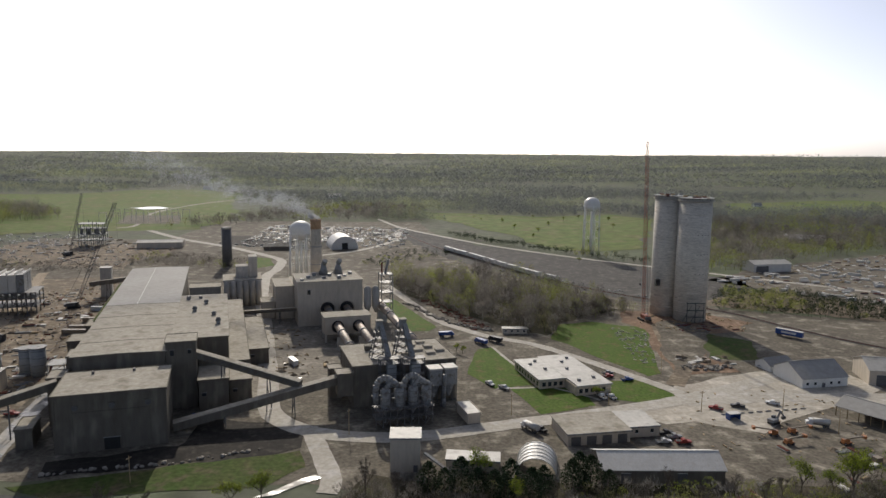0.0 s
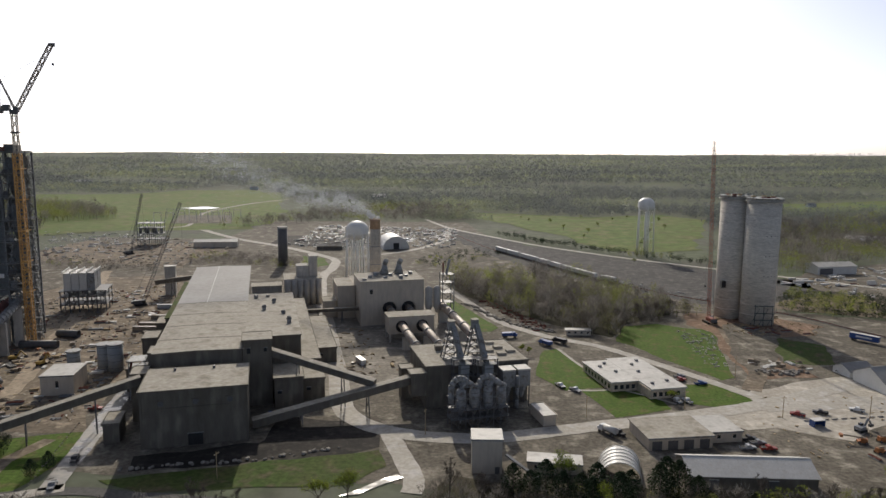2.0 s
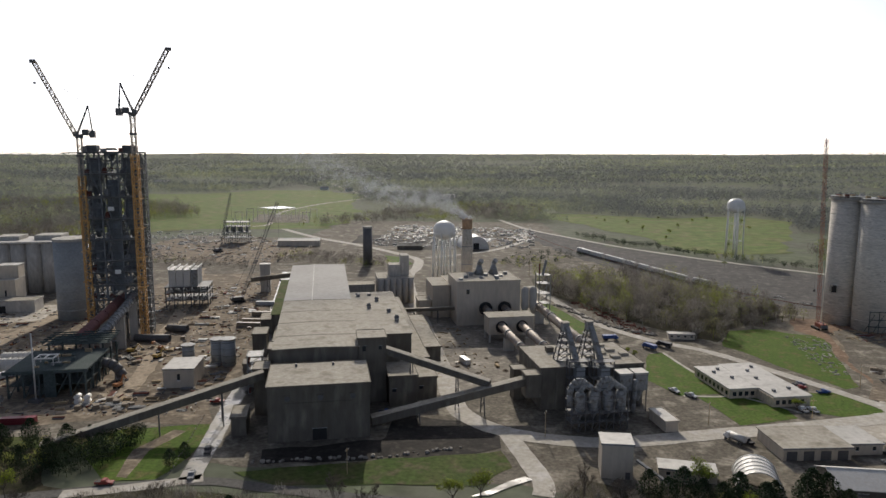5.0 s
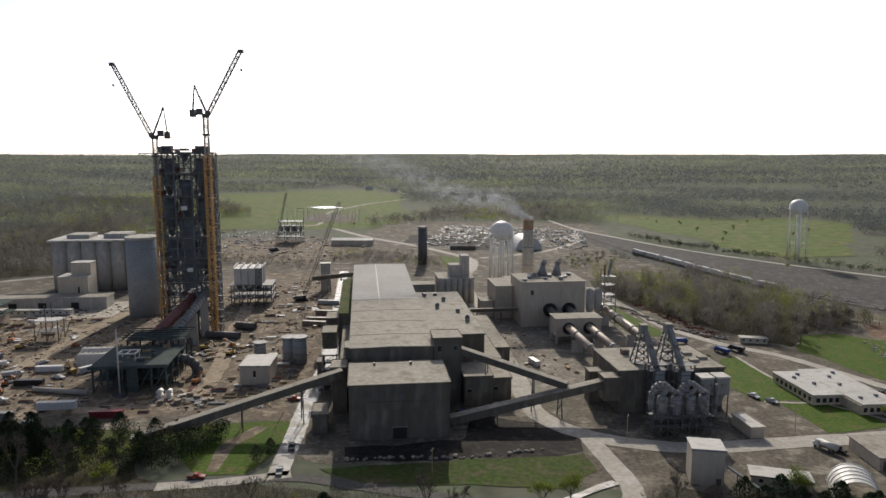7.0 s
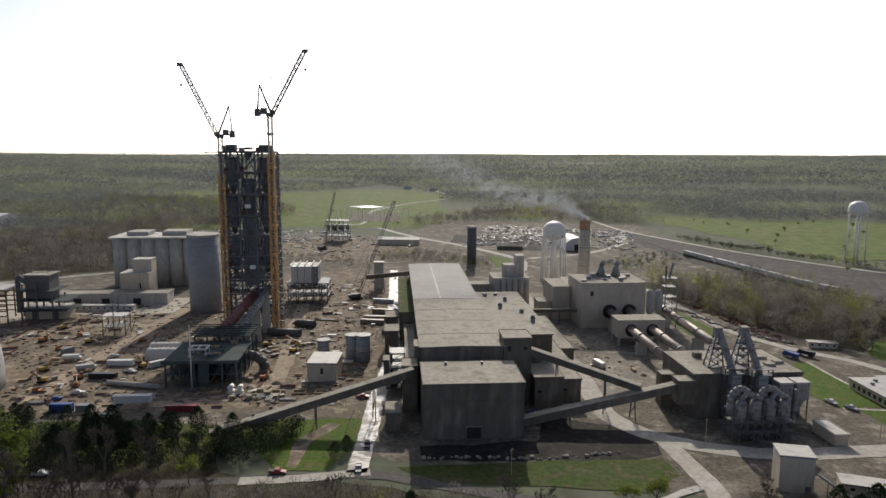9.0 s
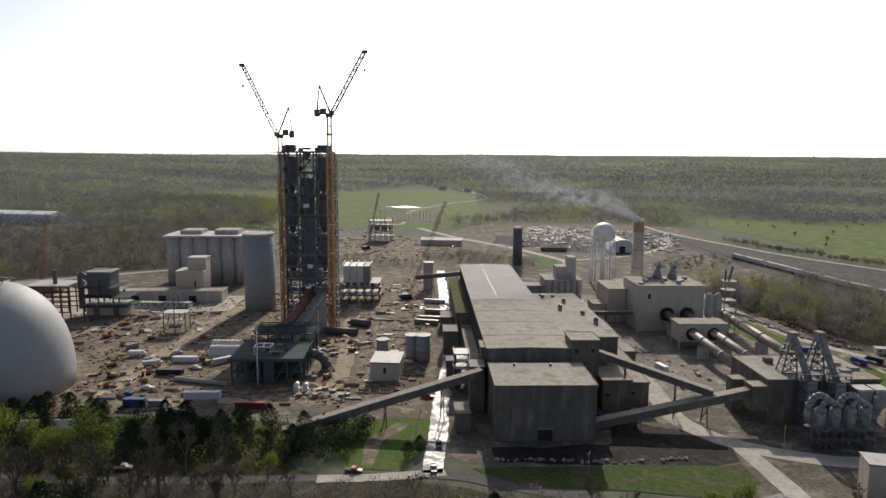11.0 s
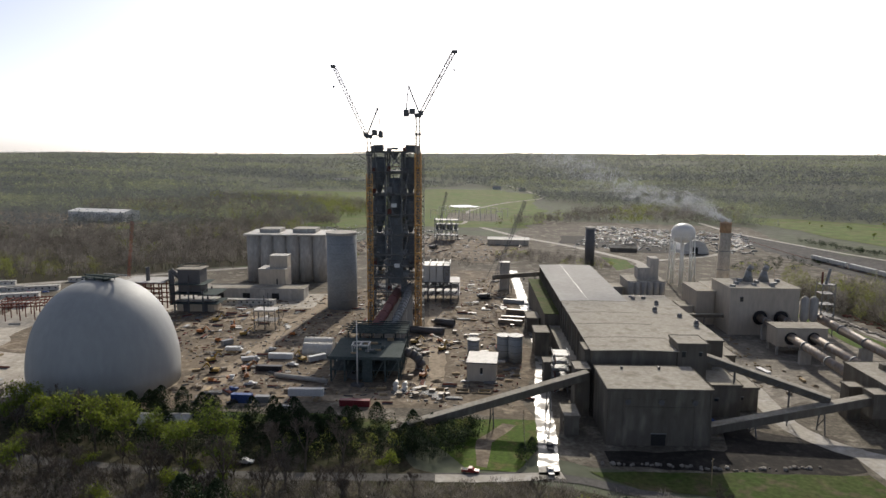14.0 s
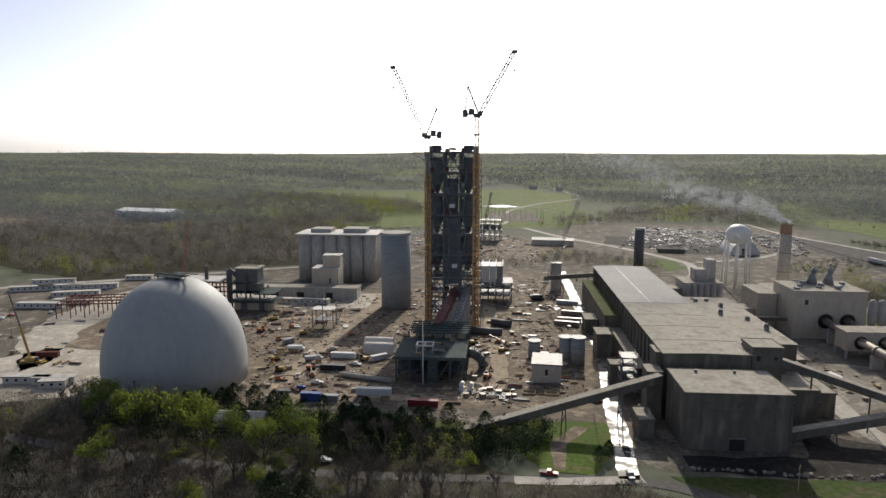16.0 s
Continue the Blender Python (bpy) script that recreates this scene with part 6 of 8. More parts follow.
def flat_block(name, m, W, D, h, wall, roof, label, windows=0, category="building", doors=0, over=0.3):
    e = thing(name, m, label, category)
    part("wall", Geo().box(0, W, 0, D, 0, h), wall, e)
    part("roof", Geo().box(-over, W + over, -over, D + over, h + 0.004, h + 0.28), roof, e)
    part("fascia", Geo().box(-over - 0.05, W + over + 0.05, -over - 0.12, -over, h - 0.25, h + 0.34), M["grey_steel"], e)
    for i in range(windows):
        x = W * (i + 0.5) / windows
        o = part("window", Geo().box(x - 0.6, x + 0.6, -0.06, 0.03, h * 0.42, h * 0.75), M["glass"], e)
        part("sill", Geo().box(x - 0.7, x + 0.7, -0.16, -0.0, h * 0.38, h * 0.415), M["white_paint"], o)
    for i in range(doors):
        x = W * (i + 0.5) / doors
        part("door", Geo().box(x - 1.8, x + 1.8, -0.07, 0.03, 0, h * 0.75), M["dark_steel"], e)
    return e


of = thing("office_building", pose(33, 292, 0, 0, 0, 17), "low office building with a broad white flat roof", "building")
for i, (x0, x1, y0, y1) in enumerate(((0.5, 12.5, 0, 29.5), (12.5, 29, -11.5, 31.5))):
    part("wall", Geo().box(x0, x1, y0, y1, 0, 4.0), M["brick_stack"], of)
    part("roof", Geo().box(x0 - (0.5 if i == 0 else -0.5), x1 + 0.5, y0 - 0.5, y1 + 0.5, 4.004, 4.6 + 0.05 * i), M["roof_white"], of, "dirty white membrane roof")
    for k in range(5):
        x = x0 + 1.4 + k * 2.7
        if x < x1 - 1.5:
            part("window", Geo().box(x, x + 1.6, y0 - 0.06, y0 + 0.04, 1.2, 3.0), M["glass"], of)
for x, y in ((4, 20), (8, 12), (18, 10), (24, -4), (8, 24), (20, 20), (25, 25), (16, -6)):
    part("roof_unit", Geo().box(x, x + 1.3, y, y + 1.1, 4.6, 5.5), M["grey_steel"], of)
for k in range(8):
    y = 1.5 + k * 3.4
    part("window", Geo().box(0.44, 0.54, y, y + 1.7, 1.2, 3.0), M["glass"], of)
tree("leafy", 1, 57, 282, 6, 40)

flat_block("garage_building", pose(37, 233.5, 0, 0, 0, 12), 23.5, 17.5, 4.5, M["siding_light"], M["roof_dusty"], "open-fronted workshop garage with flat dusty roof", 0, doors=4, over=0.6)
flat_block("garage_annexe", pose(60.5, 242, 0, 0, 0, 12), 12, 15, 4.0, M["siding_light"], M["roof_white"], "small pale annexe beside the garage", 2)
gabled("long_shed", pose(43.5, 206.5, 0, 0, 0, 2), 39, 15, 4.6, 7.6, M["siding"], M["white_metal"], "long white metal storage shed with gabled roof", windows=[(6, 3, 0, 3.4, "door"), (24, 3, 0, 3.4, "door")])
q = thing("arched_shelter", pose(23, 209.5, 0, 0, 0, -8), "white fabric shelter with arched ribs, open end", "shelter")
g = Geo()
n = 14
for y in (0, 13):
    for i in range(n + 1):
        a = math.pi * i / n
        g.v.append((-6.6 * math.cos(a), y, 6.4 * math.sin(a)))
for i in range(n):
    g.f.append((i, i + 1, n + 2 + i, n + 1 + i))
cover = part("cover", g, M["white_metal"], q, "translucent white fabric cover")
cover.modifiers.new("thickness", "SOLIDIFY").thickness = 0.12
for k in range(6):
    y = k * 2.6
    for i in range(n):
        a, b = math.pi * i / n, math.pi * (i + 1) / n
        part("rib", Geo().beam((-6.7 * math.cos(a), y, 6.5 * math.sin(a)), (-6.7 * math.cos(b), y, 6.5 * math.sin(b)), 0.18), M["white_paint"], q)
bx = flat_block("hopper_house", pose(-24, 211, 0, 0, 0, 3), 9.8, 8.5, 11.5, M["siding_light"], M["roof_white"], "tall plain grey metal-clad hopper house", 0)
part("door", Geo().box(7.5, 9, -0.06, 0.02, 0, 2.4), M["dark_steel"], bx)
conv = thing("small_conveyor", pose(-13, 213, 0, 0, 0, -30), "small inclined loading conveyor with steel legs", "conveyor")
part("belt_frame", Geo().beam((0, 0, 6), (12, 0, 1.0), 1.2, 0.5), M["grey_steel"], conv)
for x in (3, 8):
    part("leg", Geo().beam((x, 0, 0), (x, 0, 6 - x * 0.42), 0.25), M["grey_steel"], conv)
flat_block("low_shed", pose(-6, 214, 0, 0, 0, -4), 17.5, 7, 3.4, M["siding_light"], M["roof_white"], "long low pale shed with white roof", 3)
gabled("white_barn", pose(151, 299.5, 0, 0, 0, 12), 23, 20, 4.5, 9.5, M["white_paint"], M["roof_grey"], "old white-walled gabled storehouse with grey roof", windows=[(2, 1.2, 1.4, 1.2, "window"), (6, 1.2, 1.4, 1.2, "window"), (10, 1.6, 0, 2.2, "door"), (14, 1.2, 1.4, 1.2, "window"), (18, 1.2, 1.4, 1.2, "window")])
gabled("white_barn", pose(147, 322, 0, 0, 0, 20), 14, 10, 3.0, 5.5, M["white_paint"], M["roof_grey"], "smaller white gabled storehouse behind", windows=[(4, 1.2, 1.2, 1.0, "window")])
gabled("open_shed", pose(149, 268, 0, 0, 0, -52), 34, 15, 4.2, 7.0, M["siding_light"], M["roof_grey"], "open-sided equipment shed with grey metal roof", bays=8, open_side=True)
gabled("workshop", pose(184, 306, 0, 0, 0, -10), 30, 20, 7, 10.5, M["siding_light"], M["roof_white"], "pale workshop with large roller doors", windows=[(3, 5, 0, 5, "door"), (11, 5, 0, 5, "door")])
gabled("store_shed", pose(255, 600, 0, 0, 0, 12), 36, 18, 7, 9.5, M["white_metal"], M["roof_white"], "white storage shed in the lumber yard", windows=[(2, 12, 0, 5.5, "door")])
gabled("far_barn", pose(374, 800, 0, 0, 0, -15), 42, 20, 6, 10, M["siding_light"], M["roof_white"], "pale gabled barn at the wood's edge")
gabled("far_barn", pose(455, 700, 0, 0, 0, -12), 30, 16, 5, 7, M["siding_light"], M["roof_grey"], "grey-roofed barn beyond the lumber yard")
flat_block("portable_office", pose(23, 384, 0, 0, 0, 2), 14, 5, 2.8, M["siding_light"], M["roof_white"], "portable office beside the gravel road", 4)
gabled("white_hall", pose(-955, 704, 0, 0, 0, 6), 92, 34, 13, 16, M["white_paint"], M["white_paint"], "large white storage hall at the quarry edge")
q = thing("arched_store", pose(-120, 706, 0, 0, 0, 20), "white arched fabric store with dark doorway", "shelter")
g = Geo()
for y in (0, 34):
    for i in range(13):
        a = math.pi * i / 12
        g.v.append((-14 * math.cos(a), y, 13.5 * math.sin(a)))
for i in range(12):
    g.f.append((i, i + 1, 14 + i, 13 + i))
g.f.append(tuple(range(13)))
g.f.append(tuple(reversed(range(13, 26))))
part("cover", g, M["white_metal"], q)
part("door", Geo().box(-3, 3, -0.2, 0.0, 0, 6.5), M["black"], q)


# ---- vehicles ----
def wheels(e, xs, half, r, w=0.35):
    for x in xs:
        for s in (-1, 1):
            t = part("tyre", Geo().tube((x, s * half - w / 2, r), (x, s * half + w / 2, r), r, n=12), M["tyre"], e)
            part("rim", Geo().tube((x, s * half - w / 2 - 0.02, r), (x, s * half + w / 2 + 0.02, r), r * 0.55, n=8), M["grey_steel"], t)


def profile(e, name, pts, half, mat):
    """A body: side outline (x, z) swept across, with rounded shoulders."""
    n = len(pts)
    g = Geo()
    for y, k in ((-half, 0.97), (-half * 0.9, 1.0), (half * 0.9, 1.0), (half, 0.97)):
        for x, z in pts:
            g.v.append((x * k, y, z if z < 0.6 else z * (0.9 if abs(y) == half else 1.0)))
    for r in range(3):
        for i in range(n):
            j = (i + 1) % n
            g.f.append((r * n + i, r * n + j, (r + 1) * n + j, (r + 1) * n + i))
    g.f.append(tuple(reversed(range(n))))
    g.f.append(tuple(range(3 * n, 4 * n)))
    return part(name, g, mat, e)


def pickup(x, y, turn, paint, colour):
    e = thing("pickup_truck", pose(x, y, 0.12, 0, 0, turn), colour + " pickup truck parked on gravel", "pickup", "parked pickups")
    profile(e, "body", [(-2.8, 0.45), (2.8, 0.45), (2.85, 1.0), (1.3, 1.15), (0.6, 1.85), (-0.6, 1.85), (-0.8, 1.15), (-2.8, 1.15)], 0.98, M[paint])
    part("window", Geo().box(-0.6, 0.75, -0.9, 0.9, 1.2, 1.78), M["glass"], e)
    part("load_bed", Geo().box(-2.7, -0.9, -0.8, 0.8, 1.05, 1.17), M["black"], e)
    part("bumper", Geo().box(2.8, 2.95, -0.9, 0.9, 0.45, 0.7), M["grey_steel"], e)
    wheels(e, (-1.75, 1.8), 0.85, 0.4)
    return e


def car(x, y, turn, paint, colour):
    e = thing("car", pose(x, y, 0.12, 0, 0, turn), colour + " car parked on gravel", "car", "parked cars")
    profile(e, "body", [(-2.2, 0.4), (2.2, 0.4), (2.25, 0.8), (1.2, 0.95), (0.5, 1.45), (-1.2, 1.45), (-2.0, 1.0), (-2.25, 0.9)], 0.88, M[paint])
    part("window", Geo().box(-1.3, 0.75, -0.82, 0.82, 1.0, 1.38), M["glass"], e)
    wheels(e, (-1.35, 1.35), 0.78, 0.33)
    return e


def semi_trailer(x, y, turn, paint, label, L=14.6, sign=None):
    e = thing("semi_trailer", pose(x, y, 0.12, 0, 0, turn), label, "trailer", "semi trailers")
    part("box", Geo().box(-L / 2, L / 2, -1.28, 1.28, 1.15, 4.05), M[paint], e)
    part("roof_edge", Geo().box(-L / 2 - 0.03, L / 2 + 0.03, -1.31, 1.31, 4.054, 4.14), M["white_metal"], e)
    part("chassis", Geo().box(-L / 2 + 0.4, L / 2 - 0.6, -0.5, 0.5, 0.8, 1.15), M["dark_steel"], e)
    part("landing_leg", Geo().box(L / 2 - 3.4, L / 2 - 3.1, -0.8, -0.6, 0, 1.14), M["dark_steel"], e)
    part("landing_leg", Geo().box(L / 2 - 3.4, L / 2 - 3.1, 0.6, 0.8, 0, 1.14), M["dark_steel"], e)
    for i in range(int(L / 1.2)):
        px = -L / 2 + 0.6 + i * 1.2
        part("side_rib", Geo().box(px - 0.03, px + 0.03, -1.305, -1.284, 1.2, 4.0), M[paint], e)
    if sign:
        part("sign", Geo().box(-L * 0.28, L * 0.28, -1.33, -1.31, 2.1, 3.1), M[sign], e, "plain pale name panel")
    wheels(e, (-L / 2 + 1.3, -L / 2 + 2.6), 1.0, 0.5)
    return e


def container(x, y, turn, paint, label, L=12.2, h=2.6):
    e = thing("shipping_container", pose(x, y, 0.1, 0, 0, turn), label, "container", "containers")
    part("box", Geo().box(-L / 2, L / 2, -1.22, 1.22, 0.1, h), M[paint], e)
    part("top_rail", Geo().box(-L / 2 - 0.03, L / 2 + 0.03, -1.25, 1.25, h - 0.12, h + 0.05), M[paint], e)
    for i in range(int(L / 0.6)):
        px = -L / 2 + 0.4 + i * 0.6
        part("corrugation", Geo().box(px - 0.1, px + 0.1, -1.26, -1.224, 0.25, h - 0.15), M[paint], e)
    for s in (-1, 1):
        part("skid", Geo().box(-L / 2, L / 2, s * 1.0 - 0.1, s * 1.0 + 0.1, 0, 0.096), M["dark_steel"], e)
    return e


def heavy_truck(x, y, turn, paint, label, tank=False):
    e = thing("heavy_truck", pose(x, y, 0.12, 0, 0, turn), label, "truck", "heavy trucks")
    part("frame", Geo().box(-4, 4, -0.5, 0.5, 0.8, 1.2), M["dark_steel"], e)
    profile(e, "cab", [(2.0, 1.0), (4.3, 1.0), (4.4, 1.9), (3.6, 2.1), (3.3, 3.0), (2.0, 3.0)], 1.15, M[paint])
    part("windscreen", Geo().box(3.2, 3.5, -1.0, 1.0, 2.1, 2.85), M["glass"], e)
    if tank:
        part("tank", Geo().tube((-4, 0, 2.2), (1.8, 0, 2.2), 1.15, n=18), M["white_metal"], e, smooth=True)
    else:
        part("dump_body", Geo().box(-4.2, 1.7, -1.2, 1.2, 1.3, 2.9).box(-3.9, 1.4, -1.3, 1.3, 2.6, 2.92), M[paint], e)
    wheels(e, (-3.1, -1.9, 3.2), 1.0, 0.52)
    return e


def digger(x, y, turn, paint, label, reach=6.5):
    e = thing("excavator", pose(x, y, 0.1, 0, 0, turn), label, "excavator", "site machines")
    for s in (-1, 1):
        part("track", Geo().tube((-1.5, s * 1.1 - 0.3, 0.45), (-1.5, s * 1.1 + 0.3, 0.45), 0.45, n=10).tube((1.5, s * 1.1 - 0.3, 0.45), (1.5, s * 1.1 + 0.3, 0.45), 0.45, n=10).box(-1.5, 1.5, s * 1.1 - 0.3, s * 1.1 + 0.3, 0, 0.9), M["tyre"], e)
    part("body", Geo().box(-2.2, 1.2, -1.3, 1.3, 1.0, 2.2), M[paint], e)
    part("cab", Geo().box(0.1, 1.6, 0.2, 1.3, 1.3, 2.9), M["glass"], e)
    part("boom", Geo().beam((1.2, -0.3, 1.6), (reach * 0.5, -0.3, 4.6), 0.5, 0.7), M[paint], e)
    part("stick", Geo().beam((reach * 0.5, -0.3, 4.6), (reach * 0.85, -0.3, 2.0), 0.4, 0.5), M[paint], e)
    part("bucket", Geo().box(reach * 0.7, reach * 0.95, -0.8, 0.2, 1.1, 2.1), M["dark_steel"], e)
    return e


def boom_lift(x, y, turn, paint, label):
    e = thing("boom_lift", pose(x, y, 0.1, 0, 0, turn), label, "lift", "site machines")
    part("chassis", Geo().box(-1.6, 1.6, -1.0, 1.0, 0.5, 1.1), M[paint], e)
    part("turret", Geo().box(-1.5, 0.8, -0.8, 0.8, 1.1, 2.0), M[paint], e)
    part("boom", Geo().beam((-1.0, 0, 2.0), (6.5, 0, 2.6), 0.45), M["paint_tan"], e)
    part("basket", Geo().box(6.5, 7.5, -0.9, 0.9, 1.9, 2.9), M[paint], e)
    wheels(e, (-1.2, 1.2), 1.0, 0.5)
    return e


CAR = [("paint_white", "white"), ("paint_silver", "silver"), ("paint_black", "black"), ("paint_grey", "grey"), ("paint_red", "red"), ("paint_blue", "blue"), ("paint_white", "white")]
for i, (x, y, turn) in enumerate([(12, 297, -60), (18, 292, -50), (29, 247, 120), (68, 315, 20), (67, 310, 20), (75, 306, 15), (59, 283, 110), (63, 283, 110), (72, 238, 10), (75, 246, 15),
                                   (77, 242.5, 10), (79, 238, 5), (113, 275, 160), (129, 279, 150), (146, 330, 40), (150, 334, 30), (-156, 208, -70), (-152, 190, -70), (-176, 181, 10),
                                   (-295, 215, 60), (-292, 224, 30), (-290, 254, 0), (-314, 271, 70), (-285, 203, 60), (-262, 205, 70), (-175, 252, 5), (-104, 252, 10), (-305, 228, 120), (-247, 160, 20)]):
    p = CAR[i % 7] if i != 12 else CAR[2]
    pickup(x, y, turn, *p)
pickup(103, 272, 150, "paint_red", "bright red")
for i, (x, y) in enumerate([(-576, 318), (-572, 331), (-561, 332), (-562, 340), (-546, 332), (-519, 268), (-534, 253), (-532, 246), (-562, 303), (-547, 300), (-545, 305), (-551, 319), (-539, 370), (-556, 326), (-568, 324), (-590, 330), (-543, 312), (-525, 275)]):
    car(x, y, 40 + 90 * (i % 2) + random.uniform(-8, 8), *CAR[(i * 3) % 7])
heavy_truck(25, 247, 130, "paint_white", "white water truck with a tank body", True)
heavy_truck(136, 256, 165, "paint_white", "white tank truck parked on gravel", True)
heavy_truck(-9, 376, 15, "paint_blue", "blue dump truck on the gravel road")
heavy_truck(10, 362, 130, "paint_blue", "dark blue dump truck beside the lawn")
heavy_truck(18, 367, 140, "paint_black", "black dump truck beside the lawn")
heavy_truck(-312, 251, 40, "paint_silver", "grey flatbed truck on the dirt site")
heavy_truck(-330, 262, 20, "paint_white", "white truck on the dirt site")
semi_trailer(-261, 219.5, 20, "paint_white", "white semi trailer box parked along the site edge")
container(-238, 219, 17, "paint_maroon", "dark red shipping container on bare earth")
container(-282.5, 205.5, 17, "paint_blue", "blue container with a pale name panel", 8.5, 3.6)
semi_trailer(186, 387, -46, "paint_blue", "blue semi trailer with a pale name panel by the railway", sign="paint_white")
container(-275, 209, 17, "paint_grey", "grey storage container on the dirt", 6)
container(-296, 243.5, 17, "paint_black", "black site container beside the ribbed tents", 12)
container(-302, 262, 17, "paint_white", "white storage container beside tents", 12)
container(-284, 266, 60, "paint_white", "white storage container on the dirt", 9)
container(-437, 204, 25, "rust_steel" if "rust_steel" in M else "paint_red", "dark red steel container beside a mobile crane", 11)
container(-342, 272, 70, "paint_grey", "grey container on the dirt", 6)
container(-82, 322, -58, "paint_white", "white trailer box beside the dusty road", 8)
for x, y, t in ((-218, 396, 5), (-216, 378, 8), (-228, 424, 5), (-215, 369, 5)):
    container(x, y, t, random.choice(["paint_silver", "paint_grey", "paint_tan", "paint_silver"]), "pale site container in a row", 14)
for x, y, t in ((115, 247, 170), (117, 239, 20), (123, 249, 10)):
    boom_lift(x, y, t, "paint_orange", "orange boom lift folded down on gravel")
digger(120, 258, 30, "paint_grey", "grey wheel loader with raised arm")
for x, y, t in ((-251, 310, 20), (-233, 304, 80), (-290, 262, 160), (-306, 240, 40), (-345, 290, 30), (-360, 300, 120), (-330, 245, 70), (-318, 232, 200), (-380, 310, 60), (-370, 285, 10), (-226, 262, 90)):
    digger(x, y, t, random.choice(["paint_orange", "paint_yellow", "paint_yellow"]), "dusty yellow-orange excavator at work site")
for x, y, t in ((-240, 318, 150), (-320, 300, 60), (-350, 275, 10), (138, 240, 10), (-300, 232, 130), (-310, 221, 20)):
    boom_lift(x, y, t, "paint_orange", "orange boom lift on bare earth")

# mobile crane near the dome
mc = thing("mobile_crane", pose(-433, 193, 0.1, 0, 0, 20), "yellow mobile crane with a raised telescopic boom", "crane")
part("carrier", Geo().box(-5.5, 5.5, -1.3, 1.3, 0.8, 1.8), M["paint_yellow"], mc)
part("upper", Geo().box(-3, 2, -1.3, 1.3, 1.9, 3.4), M["paint_yellow"], mc)
part("cab", Geo().box(2.1, 3.6, -1.2, 0, 1.9, 3.6), M["glass"], mc)
part("boom", Geo().beam((-1, 0, 3.2), (-6, 2, 18), 0.9), M["paint_yellow"], mc)
part("boom_tip", Geo().beam((-6, 2, 18), (-12, 4, 35), 0.5), M["dark_steel"], mc)
part("hoist_rope", Geo().beam((-12, 4, 35), (-12, 4, 8), 0.08), M["dark_steel"], mc)
for s in (-1, 1):
    for x in (-5, 5):
        part("outrigger", Geo().box(x - 0.3, x + 0.3, s * 1.3 if s > 0 else -3.4, 3.4 if s > 0 else -1.3, 0.4, 0.8), M["paint_yellow"], mc)
wheels(mc, (-4, -2.4, 2.2, 3.8), 1.15, 0.7)

# ---- west site ----
for i, (x, y, L, t) in enumerate([(-552, 268, 30, 22), (-540, 285, 26, 22), (-560, 300, 30, 38), (-573, 322, 34, 38), (-590, 312, 30, 38), (-604, 300, 28, 38), (-565, 367, 20, 30), (-405, 172, 18, 28), (-398, 170, 11, 30), (-418, 168, 20, 25), (-420, 345, 24, 16), (-396, 352, 24, 16), (-615, 325, 30, 38)]):
    flat_block("site_office", pose(x, y, 0, 0, 0, t), L, 6 if i < 7 else 4.5, 3.2, M["white_metal"], M["roof_white"], "long white portable site office with small windows", max(3, int(L / 4)))
flat_block("site_building", pose(-420, 322, 0, 0, 0, 19), 24, 12, 7, M["siding_light"], M["roof_white"], "pale flat-roofed site building", 0, doors=2)
flat_block("site_building", pose(-520, 352, 0, 0, 0, 25), 34, 18, 6, M["siding"], M["roof_dusty"], "dark flat-roofed store beside the offices", 0, doors=3)

sh = flat_block("tan_shed", pose(-206, 264, 0, 0, 0, 14), 13, 17, 8.5, M["siding_light"], M["roof_white"], "small tan metal building with a bright flat roof", 1)
for x, y, r, h in ((-216, 303, 2.9, 8), (-200, 302, 3.2, 12), (-193.5, 300, 3.4, 13)):
    if r:
        t = thing("steel_tank", pose(x, y, 0.1), "dark grey open-topped steel tank", "tank", "steel tanks")
        part("shell", Geo().lathe([(r, 0), (r, h)], 28), M["blue_concrete"], t, smooth=True)
        part("rim", Geo().lathe([(r + 0.05, h - 0.5), (r + 0.5, h - 0.3), (r + 0.5, h + 0.1), (r - 1.2, h + 0.15)], 28), M["grey_steel"], t)
        for i in range(4):
            part("stiffener", Geo().lathe([(r + 0.02, h * (i + 0.5) / 4), (r + 0.12, h * (i + 0.5) / 4 + 0.1), (r + 0.02, h * (i + 0.5) / 4 + 0.2)], 28), M["dark_steel"], t)
fb = thing("filter_house", at_uv(-79, 224), "pale baghouse modules on a dark steel frame", "filter")
for i in range(4):
    for j in range(2):
        part("module", Geo().box(0.3 + i * 4.6, 4.5 + i * 4.6, 1 + j * 9, 9 + j * 9, 14, 25), M["white_metal"] if i < 3 else M["grey_steel"], fb)
for i in range(5):
    part("top_frame", Geo().box(-0.2 + i * 4.6, 0.2 + i * 4.6, 0, 19, 25.2, 26.4), M["white_metal"], fb)
for i in range(6):
    for y in (0, 10, 19):
        part("column", Geo().box(-2 + i * 5.2, -1.4 + i * 5.2, y - 0.3, y + 0.3, 0, 14), M["dark_steel"], fb)
for z in (5, 10, 13.6):
    part("floor", Geo().box(-2.5, 25, -1, 20, z, z + 0.4), M["dark_steel"], fb)
for i in range(5):
    part("brace", Geo().beam((-1.7 + i * 5.2, -0.1, 0), (3.5 + i * 5.2, -0.1, 9.8), 0.35), M["dark_steel"], fb)
for i in range(4):
    part("hopper", Geo().tube((2.4 + i * 4.6, 5, 14), (2.4 + i * 4.6, 5, 10.6), 2.2, 0.5, 6), M["grey_steel"], fb)
fx = thing("steel_frame", at_uv(-170, 148), "open steel frame with a white slab roof half built", "frame")
fx.name = "pipe_rack"
